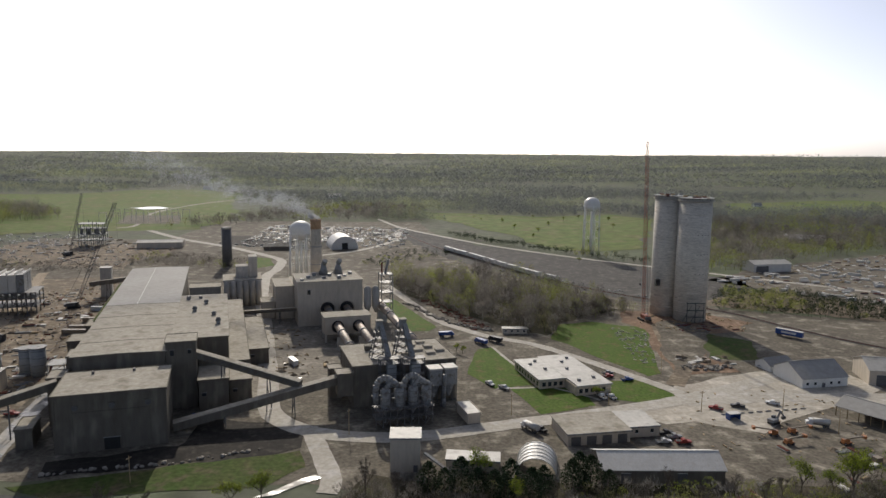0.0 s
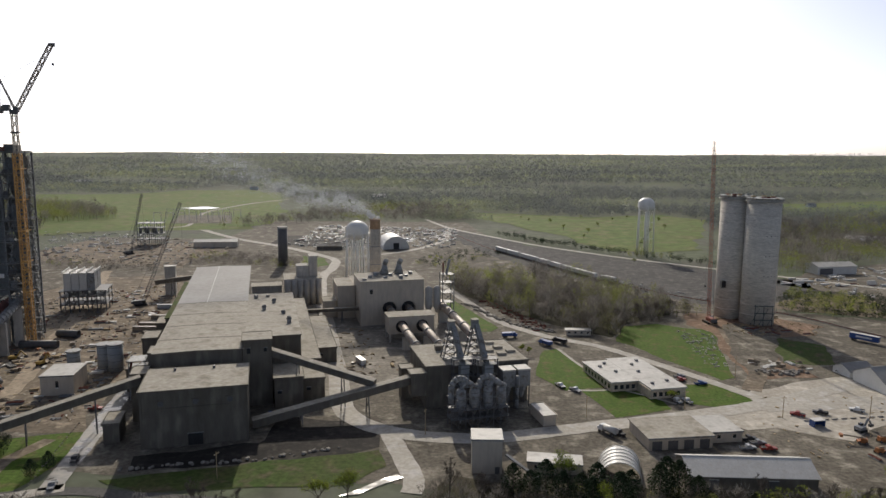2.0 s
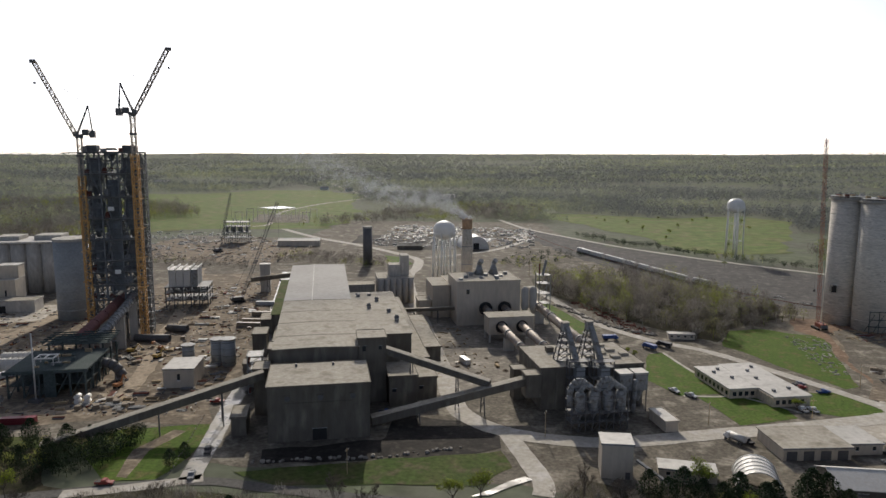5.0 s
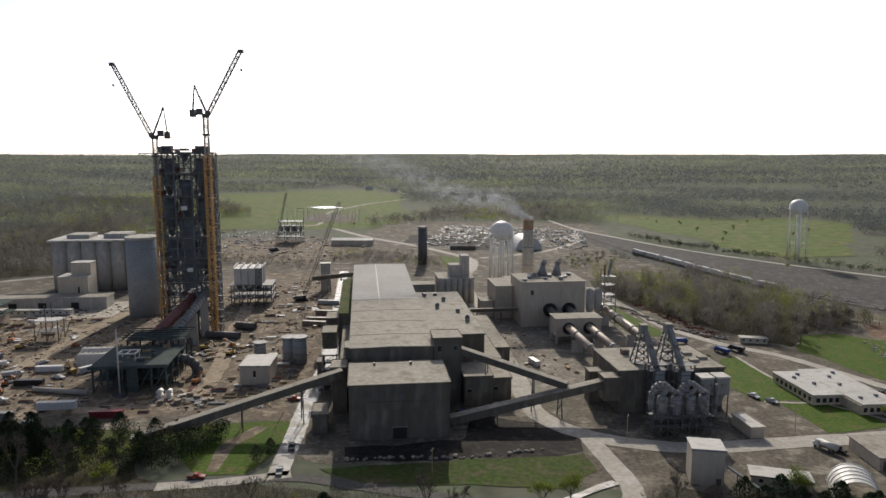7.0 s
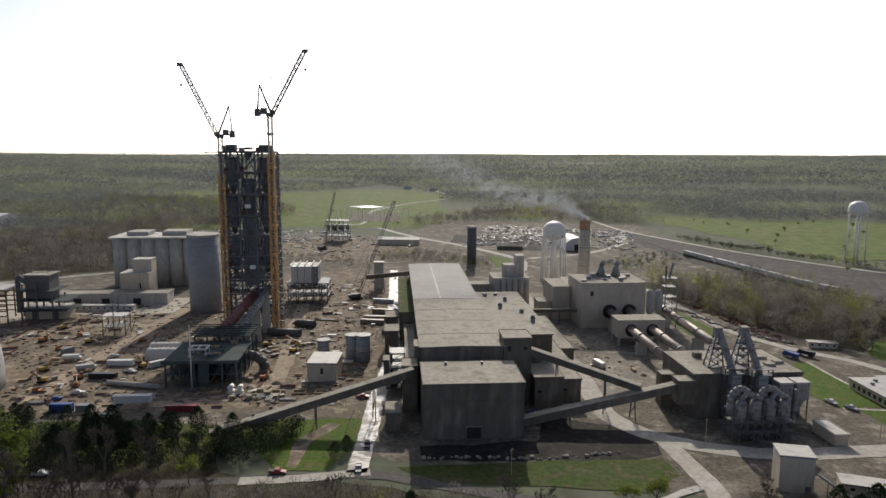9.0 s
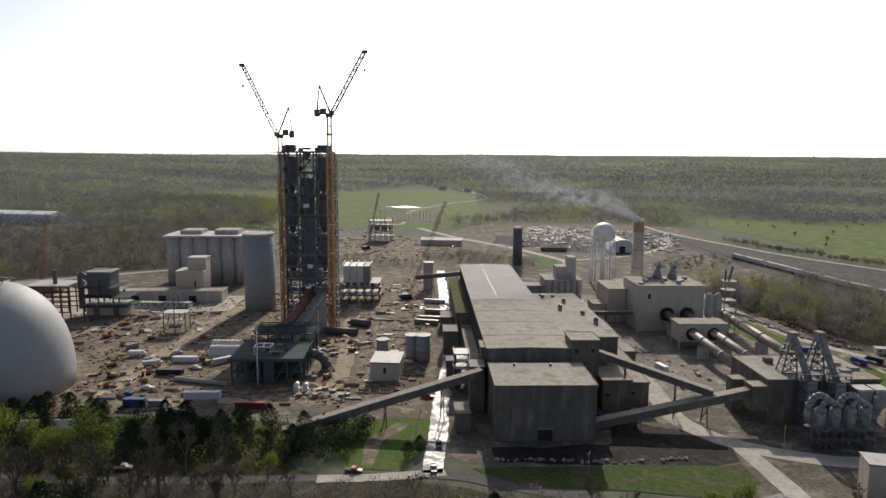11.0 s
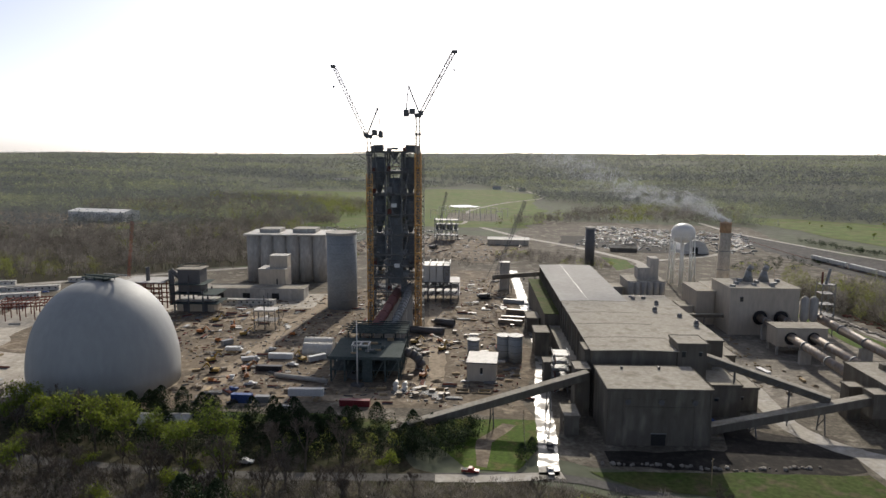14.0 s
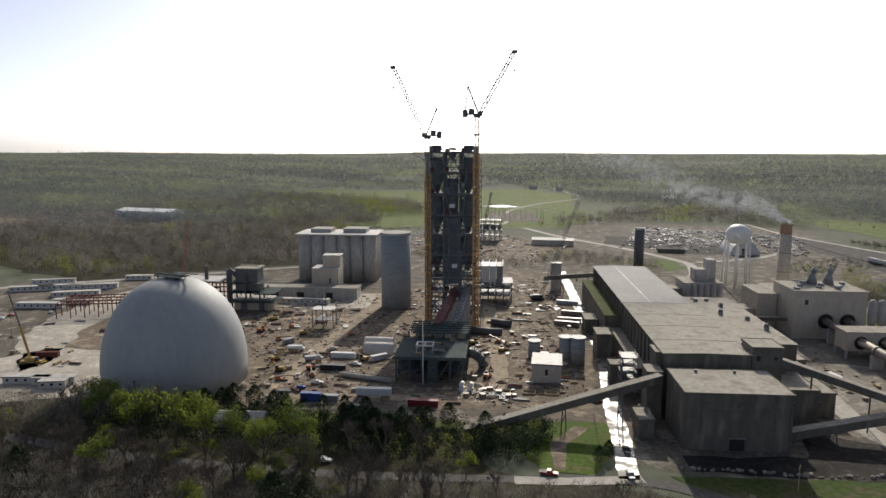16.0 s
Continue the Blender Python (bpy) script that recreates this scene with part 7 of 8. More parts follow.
for x in (0, 6, 12):
    for y in (0, 8):
        part("post", Geo().beam((x, y, 0), (x, y, 12 + (x == 6) * 8), 0.4), M["dark_steel"], fx)
        part("brace", Geo().beam((x, y, 0), (x + 3, y, 8), 0.25), M["dark_steel"], fx)
part("slab", Geo().box(-0.5, 12.5, -0.5, 8.5, 11, 11.5), M["white_metal"], fx)
part("floor", Geo().box(-0.3, 12.3, -0.3, 8.3, 5, 5.25), M["dark_steel"], fx)
hf = thing("raw_mill_tower", at_uv(-232, 186), "dark steel raw mill tower with platforms", "tower")
part("housing", Geo().box(2, 16, 2, 14, 13, 27), M["dark_steel"], hf)
part("roof", Geo().box(1, 17, 1, 15, 27.004, 27.6), M["roof_dusty"], hf)
part("roof_frame", Geo().box(2, 16, 2, 2.3, 29, 29.4).box(2, 16, 13.7, 14, 29, 29.4).box(2, 2.3, 2.3, 13.7, 29, 29.4).box(15.7, 16, 2.3, 13.7, 29, 29.4), M["green_steel"], hf)
for x in (0, 9, 18):
    for y in (0, 8, 16):
        part("column", Geo().box(x - 0.4, x + 0.4, y - 0.4, y + 0.4, 0, 24 if x < 18 else 14), M["dark_steel"], hf)
for z in (6, 12, 18):
    part("platform", Geo().box(-2, 20 + (z < 14) * 8, -2, 17, z, z + 0.35), M["green_steel"], hf)
part("duct", Geo().tube((-4, 6, 4), (-4, 6, 26), 1.6, n=14), M["dark_steel"], hf, smooth=True)
part("duct", Geo().tube((-4, 6, 26), (4, 6, 20), 1.6, n=14), M["dark_steel"], hf, smooth=True)
rb = thing("red_steel_building", at_uv(-262, 180), "red-primed steel building frame with pale roof panels", "building")
for i in range(6):
    for y in (0, 18):
        part("column", Geo().box(i * 5 - 0.3, i * 5 + 0.3, y - 0.3, y + 0.3, 0, 20), M["rust_steel"], rb)
for z in (4, 7, 10, 13, 16, 19.5):
    for y in (0, 18):
        part("girt", Geo().box(-0.3, 25.3, y - 0.5, y - 0.32, z, z + 0.7), M["rust_steel"], rb)
part("roof", Geo().box(-0.6, 25.6, -0.6, 18.6, 20.004, 20.5), M["roof_white"], rb)
part("stack", Geo().tube((14, 6, 20.5), (14, 6, 29), 1.2, n=12), M["dark_steel"], rb)
ss = thing("steel_skeleton", pose(-502, 259, 0, 0, 0, 33), "rust-red steel skeleton of a new building", "building")
for i in range(7):
    for j in range(4):
        part("column", Geo().box(i * 8 - 0.25, i * 8 + 0.25, j * 9 - 0.25, j * 9 + 0.25, 0, 9), M["rust_steel"], ss)
for j in range(4):
    part("beam", Geo().box(0, 48, j * 9 - 0.2, j * 9 + 0.2, 8.4, 9.1), M["rust_steel"], ss)
for i in range(13):
    part("joist", Geo().box(i * 4 - 0.12, i * 4 + 0.12, 0, 27, 9.1, 9.6), M["rust_steel"], ss)


# ribbed tents
for k, (x, y) in enumerate(((-302, 284), (-297, 275))):
    t = thing("ribbed_tent", pose(x, y, 0, 0, 0, 17), "white ribbed arched storage tent", "tent", "ribbed tents")
    g = Geo()
    n = 10
    L = 15
    for xx in (0, L):
        for i in range(n + 1):
            a = math.pi * i / n
            g.v.append((xx, -4.2 * math.cos(a), 5.2 * math.sin(a)))
    for i in range(n):
        g.f.append((i, n + 1 + i, n + 2 + i, i + 1))
    g.f.append(tuple(reversed(range(n + 1))))
    g.f.append(tuple(range(n + 1, 2 * n + 2)))
    part("cover", g, M["white_metal"], t)
    for j in range(7):
        for i in range(n):
            a, b = math.pi * i / n, math.pi * (i + 1) / n
            part("rib", Geo().beam((0.6 + j * 2.3, -4.3 * math.cos(a), 5.3 * math.sin(a)), (0.6 + j * 2.3, -4.3 * math.cos(b), 5.3 * math.sin(b)), 0.3), M["white_metal"], t)

# pipes, drums, pits
for name, p, q2, r, lab in (("steel_pipe", (-262, 330, 2.0), (-243, 332, 2.0), 2.0, "wide dark steel duct section on the ground"), ("steel_pipe", (-256, 352, 2.0), (-244, 352, 2.0), 2.0, "wide dark steel duct section lying on earth"),
                            ("steel_pipe", (-288, 237, 1.2), (-262, 238, 1.2), 1.1, "long pale pipe lying on the dirt")):
    g = Geo().tube(p, q2, r, n=24, caps=False)
    ob = solo(name, g, M["dark_steel"] if r > 1.5 else M["concrete"], lab, "pipe", smooth=True)
    ob.modifiers.new("thickness", "SOLIDIFY").thickness = 0.1
wb = thing("feed_duct", at_uv(-78, 82), "large black elbow duct beside the cooler", "duct")
for k in range(4):
    a, b = k * 0.35, (k + 1) * 0.35
    part("segment", Geo().tube((8 * math.sin(a), 0, 4 + 8 * math.cos(a) - 4), (8 * math.sin(b), 0, 4 + 8 * math.cos(b) - 4), 2.2, n=18), M["dark_steel"], wb, smooth=True)
part("support", Geo().box(5, 8.5, -1, 1, 0, 3), M["grey_steel"], wb)
for x, y in ((-230.5, 242), (-226.5, 242.5)):
    d = thing("white_drum", pose(x, y, 0.1, 0, 0, 10), "white plastic drums stacked two high", "drum", "white drums")
    for z in (1.0, 2.9):
        part("drum", Geo().tube((0, -1.6, z), (0, 1.6, z), 0.95, n=18), M["white_paint"], d, smooth=True)
for x, y in ((-222, 243), (-213, 247), (-203, 250), (-194, 253)):
    d = thing("foundation_pit", pose(x, y, 0.1, 0, 0, 15), "open foundation pit with formwork edge", "pit", "foundation pits", "structure")
    part("edge", Geo().box(-2.8, 2.8, -1.9, -1.5, 0.02, 0.7).box(-2.8, 2.8, 1.5, 1.9, 0.02, 0.9).box(-2.8, -2.4, -1.5, 1.5, 0.02, 0.8).box(2.4, 2.8, -1.5, 1.5, 0.02, 0.8), M["timber"], d)
    part("pit_floor", Geo().box(-2.4, 2.4, -1.5, 1.5, 0.01, 0.06), M["black"], d)
ms = thing("light_mast", pose(-248, 240, 0.1), "slim white mast on a heavy base", "mast")
part("pole", Geo().tube((0, 0, 1), (0, 0, 29), 0.35, 0.25, 10), M["white_metal"], ms, smooth=True)
part("base", Geo().box(-2.5, 2.5, -1.5, 1.5, 0, 1.3), M["dark_steel"], ms)

# site clutter: bundles, pallets, beams, heaps
def bundle(kind):
    e = thing(kind, pose(0, 0, 0), dict(timber_stack="stack of sawn timber on bare earth", pipe_bundle="bundle of steel pipes on the ground", beam_bundle="bundle of grey steel beams", crate="weathered crate of site material",
                                     panel_stack="stack of pale sheet panels", rubble_heap="heap of loose earth and stone")[kind], "material", kind + "s")
    if kind == "timber_stack":
        for z in range(3):
            part("layer", Geo().box(-2.2, 2.2, -0.9 + 0.1 * z, 0.9 - 0.1 * z, 0.12 + z * 0.35, 0.42 + z * 0.35), M["timber"], e)
        part("bearer", Geo().box(-1.6, -1.4, -1, 1, 0, 0.115).box(1.4, 1.6, -1, 1, 0, 0.115), M["timber"], e)
    elif kind == "pipe_bundle":
        for i in range(4):
            part("pipe", Geo().tube((-3.2, -0.9 + i * 0.6, 0.3), (3.2, -0.9 + i * 0.6, 0.3), 0.28, n=8), M["grey_steel"], e)
        for i in range(3):
            part("pipe", Geo().tube((-3.0, -0.6 + i * 0.6, 0.8), (3.3, -0.6 + i * 0.6, 0.8), 0.28, n=8), M["rust_steel"], e)
    elif kind == "beam_bundle":
        for i in range(4):
            part("beam", Geo().box(-4, 4 - i * 0.3, -1.2 + i * 0.7, -0.85 + i * 0.7, 0, 0.7), M["grey_steel"], e)
    elif kind == "crate":
        part("box", Geo().box(-1.2, 1.2, -1, 1, 0.15, 1.6), M["paint_tan"], e)
        part("pallet", Geo().box(-1.3, 1.3, -1.1, 1.1, 0, 0.146), M["timber"], e)
    elif kind == "panel_stack":
        for z in range(3):
            part("panel", Geo().box(-2.6 + 0.2 * z, 2.6, -1.2, 1.2 - 0.15 * z, 0.05 + z * 0.25, 0.25 + z * 0.25), M["white_metal"], e)
    else:
        g = Geo()
        n = 12
        g.v.append((0, 0, 1.3))
        for k, (r, z) in enumerate(((1.0, 0.95), (2.0, 0.45), (3.0, 0.0))):
            for i in range(n):
                a = 2 * math.pi * i / n
                rr = r * random.uniform(0.8, 1.2)
                g.v.append((rr * math.cos(a), rr * math.sin(a) * 0.8, z * random.uniform(0.7, 1.3)))
        for i in range(n):
            g.f.append((0, 1 + i, 1 + (i + 1) % n))
        for k in range(2):
            for i in range(n):
                j = (i + 1) % n
                g.f.append((1 + k * n + i, 1 + (k + 1) * n + i, 1 + (k + 1) * n + j, 1 + k * n + j))
        part("earth", g, M["dirt"], e)
    return e


KINDS = ["timber_stack", "pipe_bundle", "beam_bundle", "crate", "panel_stack", "rubble_heap"]
store = {}
rc = random.Random(5)
BLOCKED = [(-109, -76, 56, 112), (-106, -70, 148, 182), (-82, -50, 222, 246), (-142, -120, 196, 218), (-232, -158, 224, 322), (-75, -55, 70, 100), (-235, -205, 184, 204), (-172, -156, 146, 158), (-20, 60, -5, 240)]


def blocked(x, y):
    u = (x + 138.5) * CA + (y - 218.2) * SA
    w = -(x + 138.5) * SA + (y - 218.2) * CA
    return any(a < u < b and c < w < d for a, b, c, d in BLOCKED) or math.hypot(x + 355, y - 202) < 36


def spread(poly, count, kinds=KINDS):
    xs, ys = [p[0] for p in poly], [p[1] for p in poly]
    made = 0
    tries = 0
    while made < count and tries < count * 20:
        tries += 1
        x, y = rc.uniform(min(xs), max(xs)), rc.uniform(min(ys), max(ys))
        if not in_poly(np.array([x]), np.array([y]), poly)[0] or blocked(x, y) or noise.noise((x * 0.03, y * 0.03, 0)) < -0.12:
            continue
        k = rc.choice(kinds)
        m = pose(x, y, 0.1, 0, 0, rc.choice([17, 17, 107, rc.uniform(0, 180)]))
        if k not in store:
            store[k] = bundle(k)
            store[k].matrix_world = m
        else:
            store[k].scale = (rc.uniform(0.5, 1.1),) * 3
            copy_thing(store[k], m)
            store[k].scale = (1, 1, 1)
        made += 1


spread([(-320, 190), (-262, 215), (-180, 240), (-190, 300), (-225, 420), (-262, 500), (-330, 430), (-420, 330), (-400, 250), (-330, 240)], 330)
spread([(-262, 226), (-180, 246), (-184, 258), (-262, 240)], 24, ["timber_stack", "crate", "beam_bundle"])
spread([(-470, 600), (-290, 570), (-290, 690), (-340, 740), (-470, 720)], 60)
spread([(-205, 255), (-182, 262), (-200, 330), (-220, 320)], 26)
spread([(-240, 760), (-60, 770), (-70, 900), (-250, 910)], 150, ["panel_stack", "crate", "timber_stack", "pipe_bundle", "panel_stack"])
spread([(210, 560), (270, 620), (430, 710), (500, 640), (300, 470), (250, 510)], 120, ["panel_stack", "panel_stack", "timber_stack", "pipe_bundle"])
spread([(104, 322), (134, 320), (134, 345), (108, 345)], 22, ["panel_stack", "rubble_heap", "crate"])
spread([(-90, 300), (-60, 290), (-50, 330), (-80, 350)], 10, ["rubble_heap", "timber_stack", "crate"])
spread([(80, 195), (150, 215), (170, 240), (110, 235)], 20)
spread([(-420, 640), (-330, 660), (-300, 740), (-420, 780)], 40)
spread([(120, 395), (175, 400), (165, 415), (125, 412)], 14, ["pipe_bundle", "rubble_heap", "beam_bundle"])
spread([(-520, 230), (-440, 190), (-400, 180), (-420, 240), (-480, 290)], 24)

# boulders along the verge and the gravel road
rock_meshes = []
for k in range(4):
    bm = bmesh.new()
    bmesh.ops.create_icosphere(bm, subdivisions=2, radius=1.0)
    for v in bm.verts:
        s = 1 + 0.35 * noise.noise(v.co * 1.6 + Vector((k * 5, 0, 0)))
        v.co = Vector((v.co.x * s * 1.2, v.co.y * s, v.co.z * s * 0.75))
    me = bpy.data.meshes.new("boulder")
    bm.to_mesh(me)
    bm.free()
    me.materials.append(M["rock"])
    rock_meshes.append(me)


def boulders(pts, count, size, jitter):
    c = spline(pts, 1.0)
    for i in range(count):
        p = c[int(i * (len(c) - 1) / count)]
        ob = new("boulder", rock_meshes[i % 4])
        s = size * rc.uniform(0.5, 1.3)
        ob.matrix_world = pose(p.x + rc.uniform(-jitter, jitter), p.y + rc.uniform(-jitter, jitter), 0.14 + s * 0.4, 0, 0, rc.uniform(0, 360)) @ Matrix.Diagonal((s, s, s, 1))
        tagged(ob, "pale limestone boulder at the yard's edge", "boulder", "boulders")


boulders([(-138, 202), (-120, 208), (-107, 211), (-94, 215), (-80, 221), (-70, 226)], 46, 0.65, 1.0)
boulders([(-37, 458), (-21, 429), (-6, 407), (6, 396), (20, 388)], 90, 0.95, 2.4)
boulders([(-160, 190), (-167, 215), (-174, 240)], 30, 0.3, 0.25)
boulders([(108, 328), (118, 325), (128, 326)], 40, 1.0, 4)


# railway and hopper wagons
RAIL = [(-88, 900), (-45, 775), (-15, 703), (11, 655), (60, 564), (86, 530), (118, 494), (172, 446), (198, 404), (230, 364), (300, 300)]
road("track_ballast", RAIL, 5.0, M["asphalt"], 0.26, "dark railway ballast", 0.4)
for off in (-0.75, 0.75):
    c = spline(RAIL, 8)
    g = Geo()
    for i in range(len(c) - 1):
        d = (c[i + 1] - c[i]).normalized()
        s = Vector((-d.y, d.x)) * off
        g.beam((c[i].x + s.x, c[i].y + s.y, 0.42), (c[i + 1].x + s.x, c[i + 1].y + s.y, 0.42), 0.12, 0.2)
    solo("rail", g, M["rust_steel"], "steel rail of the goods line", "rail", "structure")
wag = None
c = spline(RAIL, 1.0)
for k in range(11):
    i = 214 + k * 17
    if i + 2 >= len(c):
        break
    d = c[i + 1] - c[i]
    m = pose(c[i].x, c[i].y, 0.5, 0, 0, math.degrees(math.atan2(d.y, d.x)))
    if wag is None:
        wag = thing("hopper_wagon", m, "pale grey covered hopper wagon on the track", "wagon", "hopper wagons")
        part("body", Geo().box(-7.6, 7.6, -1.5, 1.5, 1.5, 4.2).box(-7.0, 7.0, -1.2, 1.2, 4.2, 4.7), M["white_metal"], wag)
        for x in (-4.6, 0, 4.6):
            part("hopper", Geo().tube((x, 0, 1.5), (x, 0, 0.5), 1.9, 0.7, 4), M["grey_steel"], wag)
        for x in (-5.8, 5.8):
            part("bogie", Geo().box(x - 1.3, x + 1.3, -1.1, 1.1, 0.1, 1.0), M["dark_steel"], wag)
        for x in range(-6, 7, 2):
            part("side_rib", Geo().box(x - 0.08, x + 0.08, -1.6, -1.502, 1.6, 4.1), M["grey_steel"], wag)
    else:
        copy_thing(wag, m)


# poles
def pole(x, y, h, label, arm=False):
    e = thing("utility_pole", pose(x, y, 0.1, 0, 0, random.uniform(0, 90)), label, "pole", "poles")
    part("shaft", Geo().tube((0, 0, 0), (0, 0, h), 0.16, 0.1, 8), M["timber"], e)
    part("crossarm", Geo().box(-1.1, 1.1, -0.08, 0.08, h - 0.9, h - 0.72), M["timber"], e)
    for s in (-0.9, 0, 0.9):
        part("insulator", Geo().tube((s, 0, h - 0.72), (s, 0, h - 0.5), 0.07, n=6), M["white_paint"], e)
    return e


for x, y, h in ((96, 269, 9), (126, 264, 12), (140, 249, 10), (19, 262, 9), (-104, 200, 9), (-42, 240, 10), (60, 275, 8), (93, 315, 11), (-20, 330, 10), (300, 590, 12), (-60, 560, 12)):
    pole(x, y, h, "weathered wooden utility pole with crossarm")
lot = thing("bus_shelter", pose(106, 262, 0.1, 0, 0, 15), "small blue-framed shelter on the gravel lot", "shelter")
part("roof", Geo().box(-2.5, 2.5, -1.5, 1.5, 2.5, 2.7), M["white_metal"], lot)
for x in (-2.3, 2.3):
    part("wall", Geo().box(x - 0.06, x + 0.06, -1.4, 1.4, 0, 2.49), M["paint_blue"], lot)
part("wall", Geo().box(-2.2, 2.2, 1.3, 1.4, 0, 2.49), M["paint_blue"], lot)
curb = thing("kerb_row", pose(103, 266, 0.1, 0, 0, 13), "row of concrete wheel stops on the lot", "kerb")
for i in range(10):
    part("wheel_stop", Geo().box(i * 4, i * 4 + 2.4, 0, 0.4, 0, 0.5), M["concrete"], curb)
con = thing("industrial_plant", pose(-395, 700, 0, 0, 0, 10), "distant half-built steel plant structure", "building")
for i in range(5):
    for j in range(3):
        part("column", Geo().box(i * 6 - 0.3, i * 6 + 0.3, j * 7 - 0.3, j * 7 + 0.3, 0, 26 - 3 * ((i + j) % 3)), M["grey_steel"], con)
for z in (6, 12, 18, 23):
    part("floor", Geo().box(-1, 25, -1, 15, z, z + 0.5), M["grey_steel"], con)
for i in range(6):
    part("vessel", Geo().tube((2 + i * 4, 4 + (i % 2) * 5, 12.5), (2 + i * 4, 4 + (i % 2) * 5, 17.5), 1.6, n=12), M["grey_steel"], con, smooth=True)
gabled("long_store", pose(-330, 690, 0, 0, 0, 12), 44, 14, 6, 8, M["siding_light"], M["roof_white"], "long pale store beyond the building site")
gabled("long_store", pose(-200, 690, 0, 0, 0, 10), 26, 10, 4, 6, M["siding"], M["roof_dusty"], "small dark store behind the works")
gabled("farmhouse", pose(-620, 1660, 0, 0, 0, 10), 20, 10, 5, 9, M["white_paint"], M["roof_grey"], "distant white farm building", category="house")
gabled("farmhouse", pose(-540, 1620, 0, 0, 0, 30), 16, 10, 5, 9, M["white_paint"], M["roof_grey"], "distant white farm building", category="house")
gabled("white_roofed_barn", pose(-275, 1430, 0, 0, 0, 5), 28, 16, 5, 9, M["white_paint"], M["white_metal"], "distant barn with a bright white roof", category="barn")
gabled("hillside_barn", pose(-1180, 1840, 1, 0, 0, 10), 40, 16, 6, 10, M["white_paint"], M["white_metal"], "distant long white barn", category="barn")
gabled("field_cottage", pose(560, 1330, 0, 0, 0, 10), 16, 10, 4, 8, M["white_paint"], M["roof_grey"], "small white cottage in pasture", category="house")
gabled("field_cottage", pose(330, 960, 0, 0, 0, -20), 16, 10, 4, 8, M["white_paint"], M["roof_grey"], "small white cottage at the wood's edge", category="house")
gabled("roadside_shed", pose(-300, 168, 0, 0, 0, 20), 18, 7, 3.2, 5.2, M["white_metal"], M["white_metal"], "long pale shed among roadside trees")


# switchyard gantries in the pasture
gantry = None
for i in range(7):
    for j in range(2):
        m = pose(-486 + i * 16 - j * 8, 925 + i * 2 + j * 55, 0.5, 0, 0, 6)
        if gantry is None:
            gantry = thing("switchyard_gantry", m, "pale steel switchyard gantry on gravel", "gantry", "switchyard gantries")
            for x in (-5, 5):
                part("post", Geo().beam((x, 0, 0), (x, 0, 13), 0.5), M["white_metal"], gantry)
            part("beam", Geo().beam((-5.4, 0, 12.6), (5.4, 0, 12.6), 0.5), M["white_metal"], gantry)
        else:
            copy_thing(gantry, m)


# loose small debris over the building site, too fine to count
def debris(name, poly, count, mat, label, big=1.0):
    g = Geo()
    xs, ys = [p[0] for p in poly], [p[1] for p in poly]
    made = 0
    while made < count:
        x, y = rc.uniform(min(xs), max(xs)), rc.uniform(min(ys), max(ys))
        if not in_poly(np.array([x]), np.array([y]), poly)[0] or blocked(x, y):
            made += 0.2
            continue
        made += 1
        a = radians(rc.choice([17, 107, rc.uniform(0, 180)]))
        L, W, hh = rc.uniform(0.4, 3.2) * big, rc.uniform(0.2, 0.7) * big, rc.uniform(0.1, 0.7) * big
        ca, sa = math.cos(a), math.sin(a)
        vs = [(x + ca * sx * L - sa * sy * W, y + sa * sx * L + ca * sy * W, z) for z in (0.1, 0.1 + hh) for sx, sy in ((-0.5, -0.5), (0.5, -0.5), (0.5, 0.5), (-0.5, 0.5))]
        g.add(vs, [(4, 5, 6, 7), (0, 1, 5, 4), (1, 2, 6, 5), (2, 3, 7, 6), (3, 0, 4, 7)])
    solo(name, g, mat, label, "debris", "stuff")


SITE = [(-320, 190), (-262, 213), (-176, 240), (-190, 300), (-225, 420), (-262, 520), (-330, 430), (-430, 330), (-400, 250), (-330, 240)]
debris("site_debris", SITE, 1100, M["timber"], "loose planks and formwork scattered on earth", 0.8)
debris("site_debris", SITE, 1300, M["dark_steel"], "loose steel offcuts scattered on earth", 0.9)
debris("site_debris", SITE, 500, M["white_metal"], "pale scraps and sheets scattered on earth", 0.5)
debris("site_debris", SITE, 500, M["rust_steel"], "rusty bars and plates scattered on earth")
debris("site_debris", [(-470, 600), (-290, 570), (-290, 690), (-340, 740), (-470, 720)], 300, M["grey_steel"], "scattered steel at the far site", 1.5)
debris("yard_debris", [(-240, 760), (-60, 770), (-70, 900), (-250, 910)], 260, M["white_metal"], "pale stacked goods across the far yard", 2.4)
debris("yard_debris", [(-240, 700), (-60, 720), (-70, 900), (-250, 910)], 520, M["grey_steel"], "grey stacked goods across the far yard", 2.2)
debris("yard_debris", [(205, 560), (270, 620), (430, 710), (500, 640), (300, 470), (250, 510)], 240, M["white_metal"], "pale sheeted packs across the lumber yard", 3.2)
debris("yard_debris", [(205, 560), (270, 620), (430, 710), (500, 640), (300, 470), (250, 510)], 120, M["timber"], "timber packs across the lumber yard", 1.4)
debris("yard_debris", [(-640, 640), (-430, 640), (-380, 780), (-560, 800)], 300, M["white_metal"], "pale stored goods beyond the site", 2.2)
debris("slope_rocks", [(88, 400), (108, 402), (95, 330), (86, 335)], 120, M["concrete"], "pale rubble scattered over the grassy slope", 0.9)
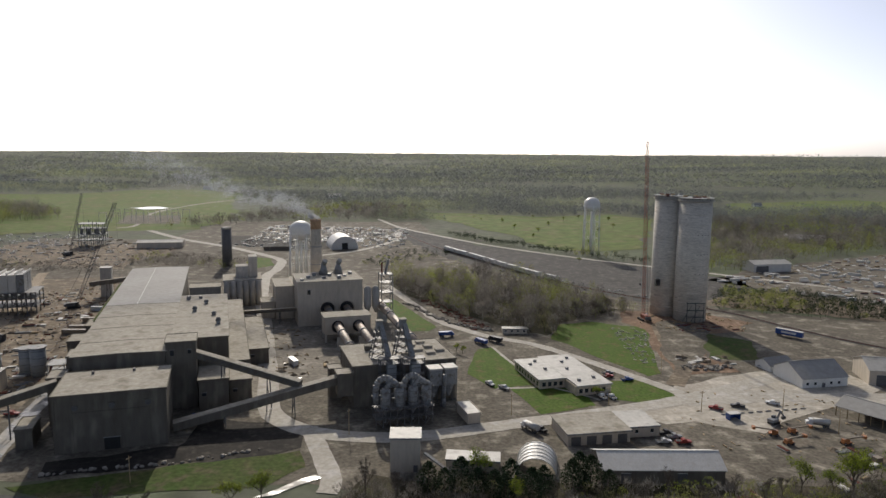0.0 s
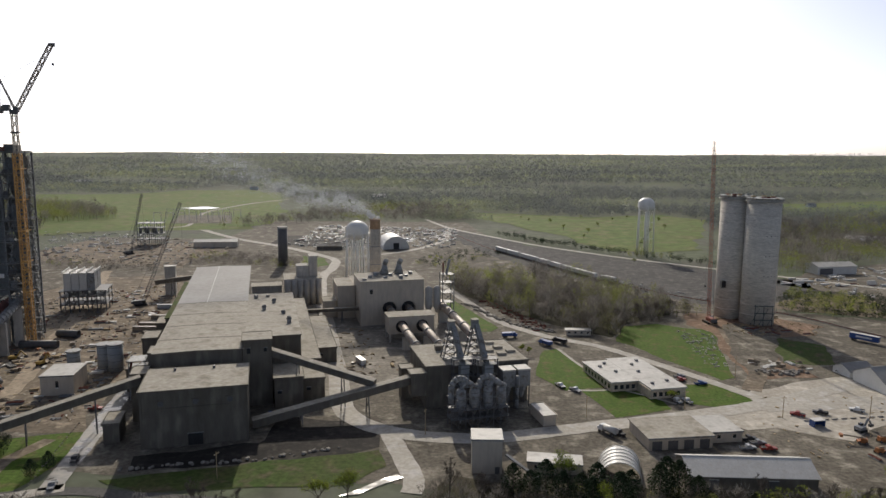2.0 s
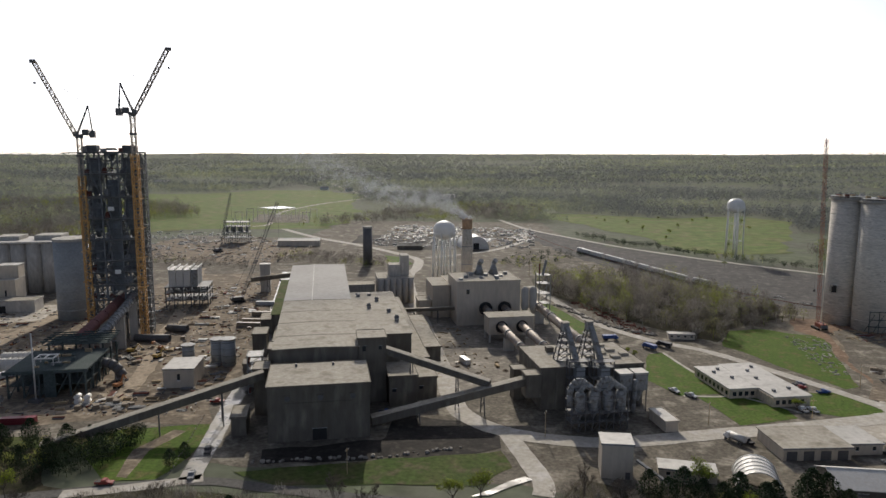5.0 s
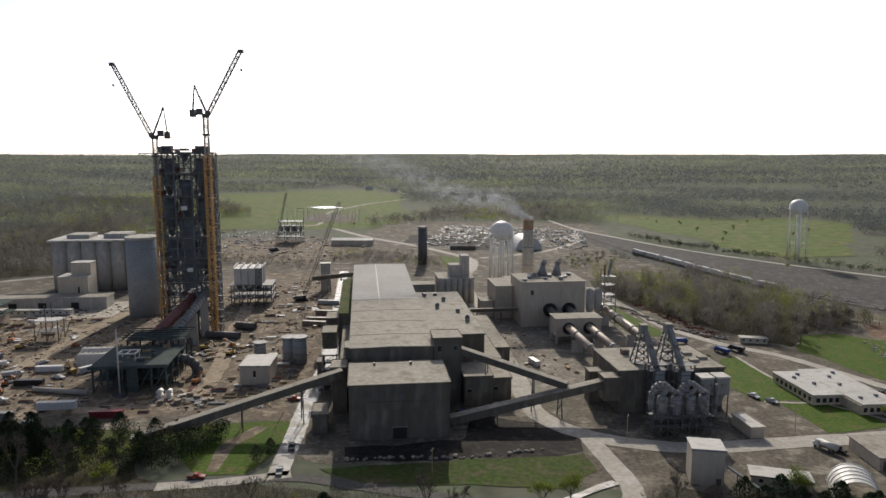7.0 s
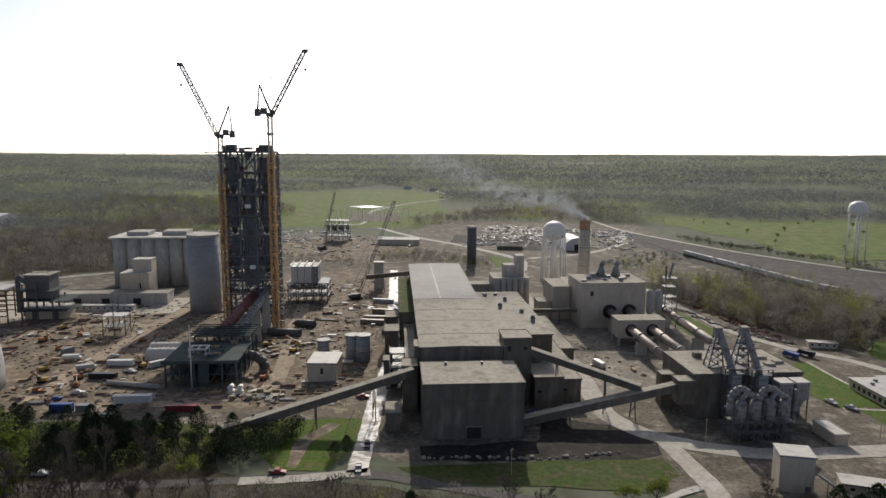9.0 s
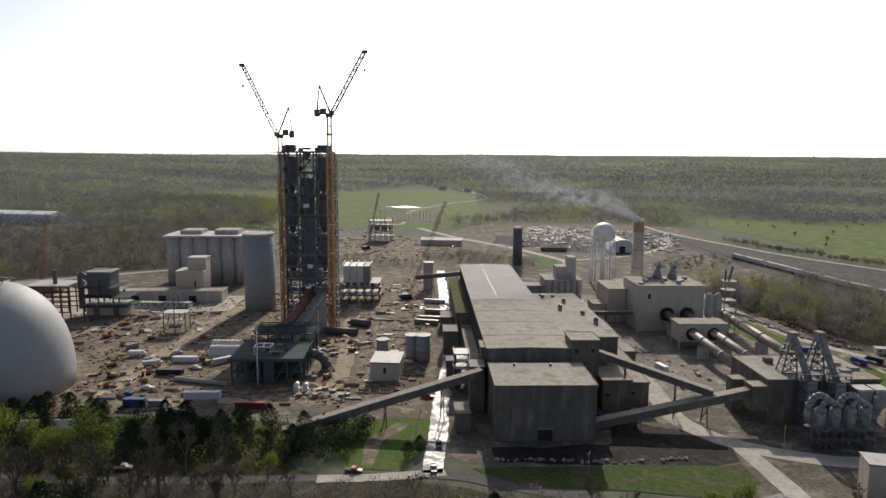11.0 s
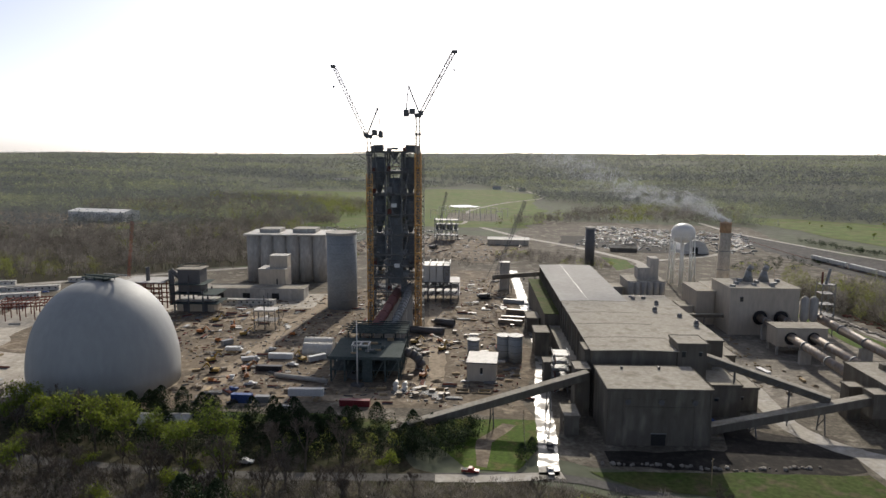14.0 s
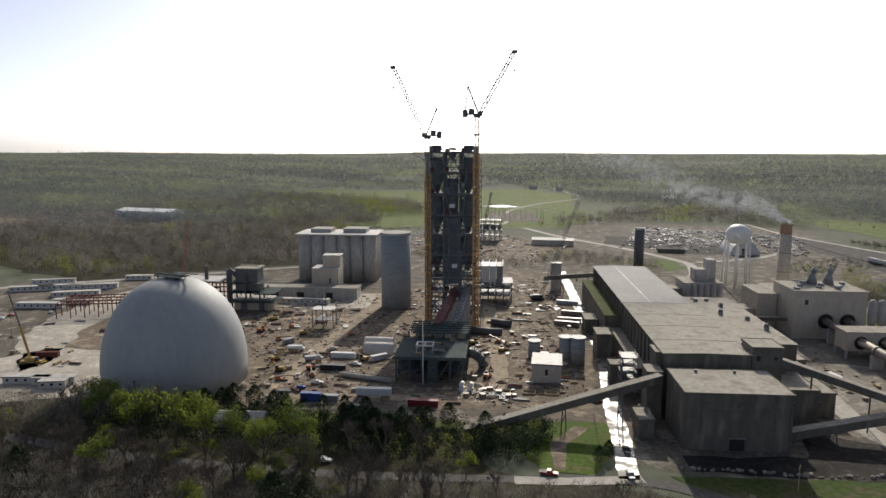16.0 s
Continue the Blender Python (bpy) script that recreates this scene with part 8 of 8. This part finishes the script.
debris("yard_rubble", [(75, 225), (150, 235), (160, 290), (100, 300), (80, 262)], 90, M["timber"], "small scraps scattered on the gravel yard", 0.7)
debris("silo_debris", [(104, 420), (150, 452), (178, 420), (165, 398), (128, 392)], 160, M["timber"], "planks and rubble round the silo site", 1.0)
debris("scrap_row", [(-30, 470), (-22, 470), (20, 392), (8, 388)], 220, M["rust_steel"], "row of rusty scrap along the gravel road", 1.2)
debris("scrap_row", [(-60, 545), (20, 600), (90, 545), (170, 470), (160, 460), (70, 545), (10, 580)], 160, M["grey_steel"], "scrap along the railway", 1.6)
debris("kiln_debris", [uv(62, 60), uv(95, 60), uv(98, 140), uv(78, 160)], 160, M["timber"], "debris on the dusty ground by the kilns", 0.9)


# ---- smoke from the stack: countless fine flecks ----
def plume():
    axis = spline([(-98.6, 459, 57.5), (-107, 458, 63), (-118, 457, 69), (-132, 455, 70), (-150, 452, 74), (-172, 449, 84), (-200, 445, 96), (-238, 438, 116)], 1.0)
    pts, size = [], []
    n = len(axis)
    for k in range(60000):
        t = rc.random() ** 1.25
        c = axis[int(t * (n - 1))]
        r = 2.2 + 15 * t ** 0.7
        w = 1 + 0.6 * noise.noise((c.x * 0.11, c.z * 0.11, 2.0))
        p = Vector((c.x + rc.gauss(0, r * 0.55), c.y + rc.gauss(0, r * 0.55), c.z + rc.gauss(0, r * 0.42 * w)))
        if noise.noise((p.x * 0.16, p.y * 0.16, p.z * 0.2)) + 0.5 * noise.noise((p.x * 0.4, p.y * 0.4, p.z * 0.4)) < -0.08:
            continue
        pts.append(tuple(p))
    c = np.array(pts)
    o = rng.normal(size=(len(c), 3, 3))
    o /= np.linalg.norm(o, axis=2, keepdims=True)
    v = (c[:, None, :] + o * 0.27).reshape(-1, 3)
    ob = new("smoke_plume", stuff_mesh("smoke_plume", v, np.zeros(len(v)), M["smoke"]))
    tagged(ob, "thin grey-white smoke drifting from the chimney stack", "smoke", "", "stuff")


M["smoke"] = foliage("smoke", (0.55, 0.57, 0.6), (0.55, 0.57, 0.6), 0.5, 0.1)
plume()
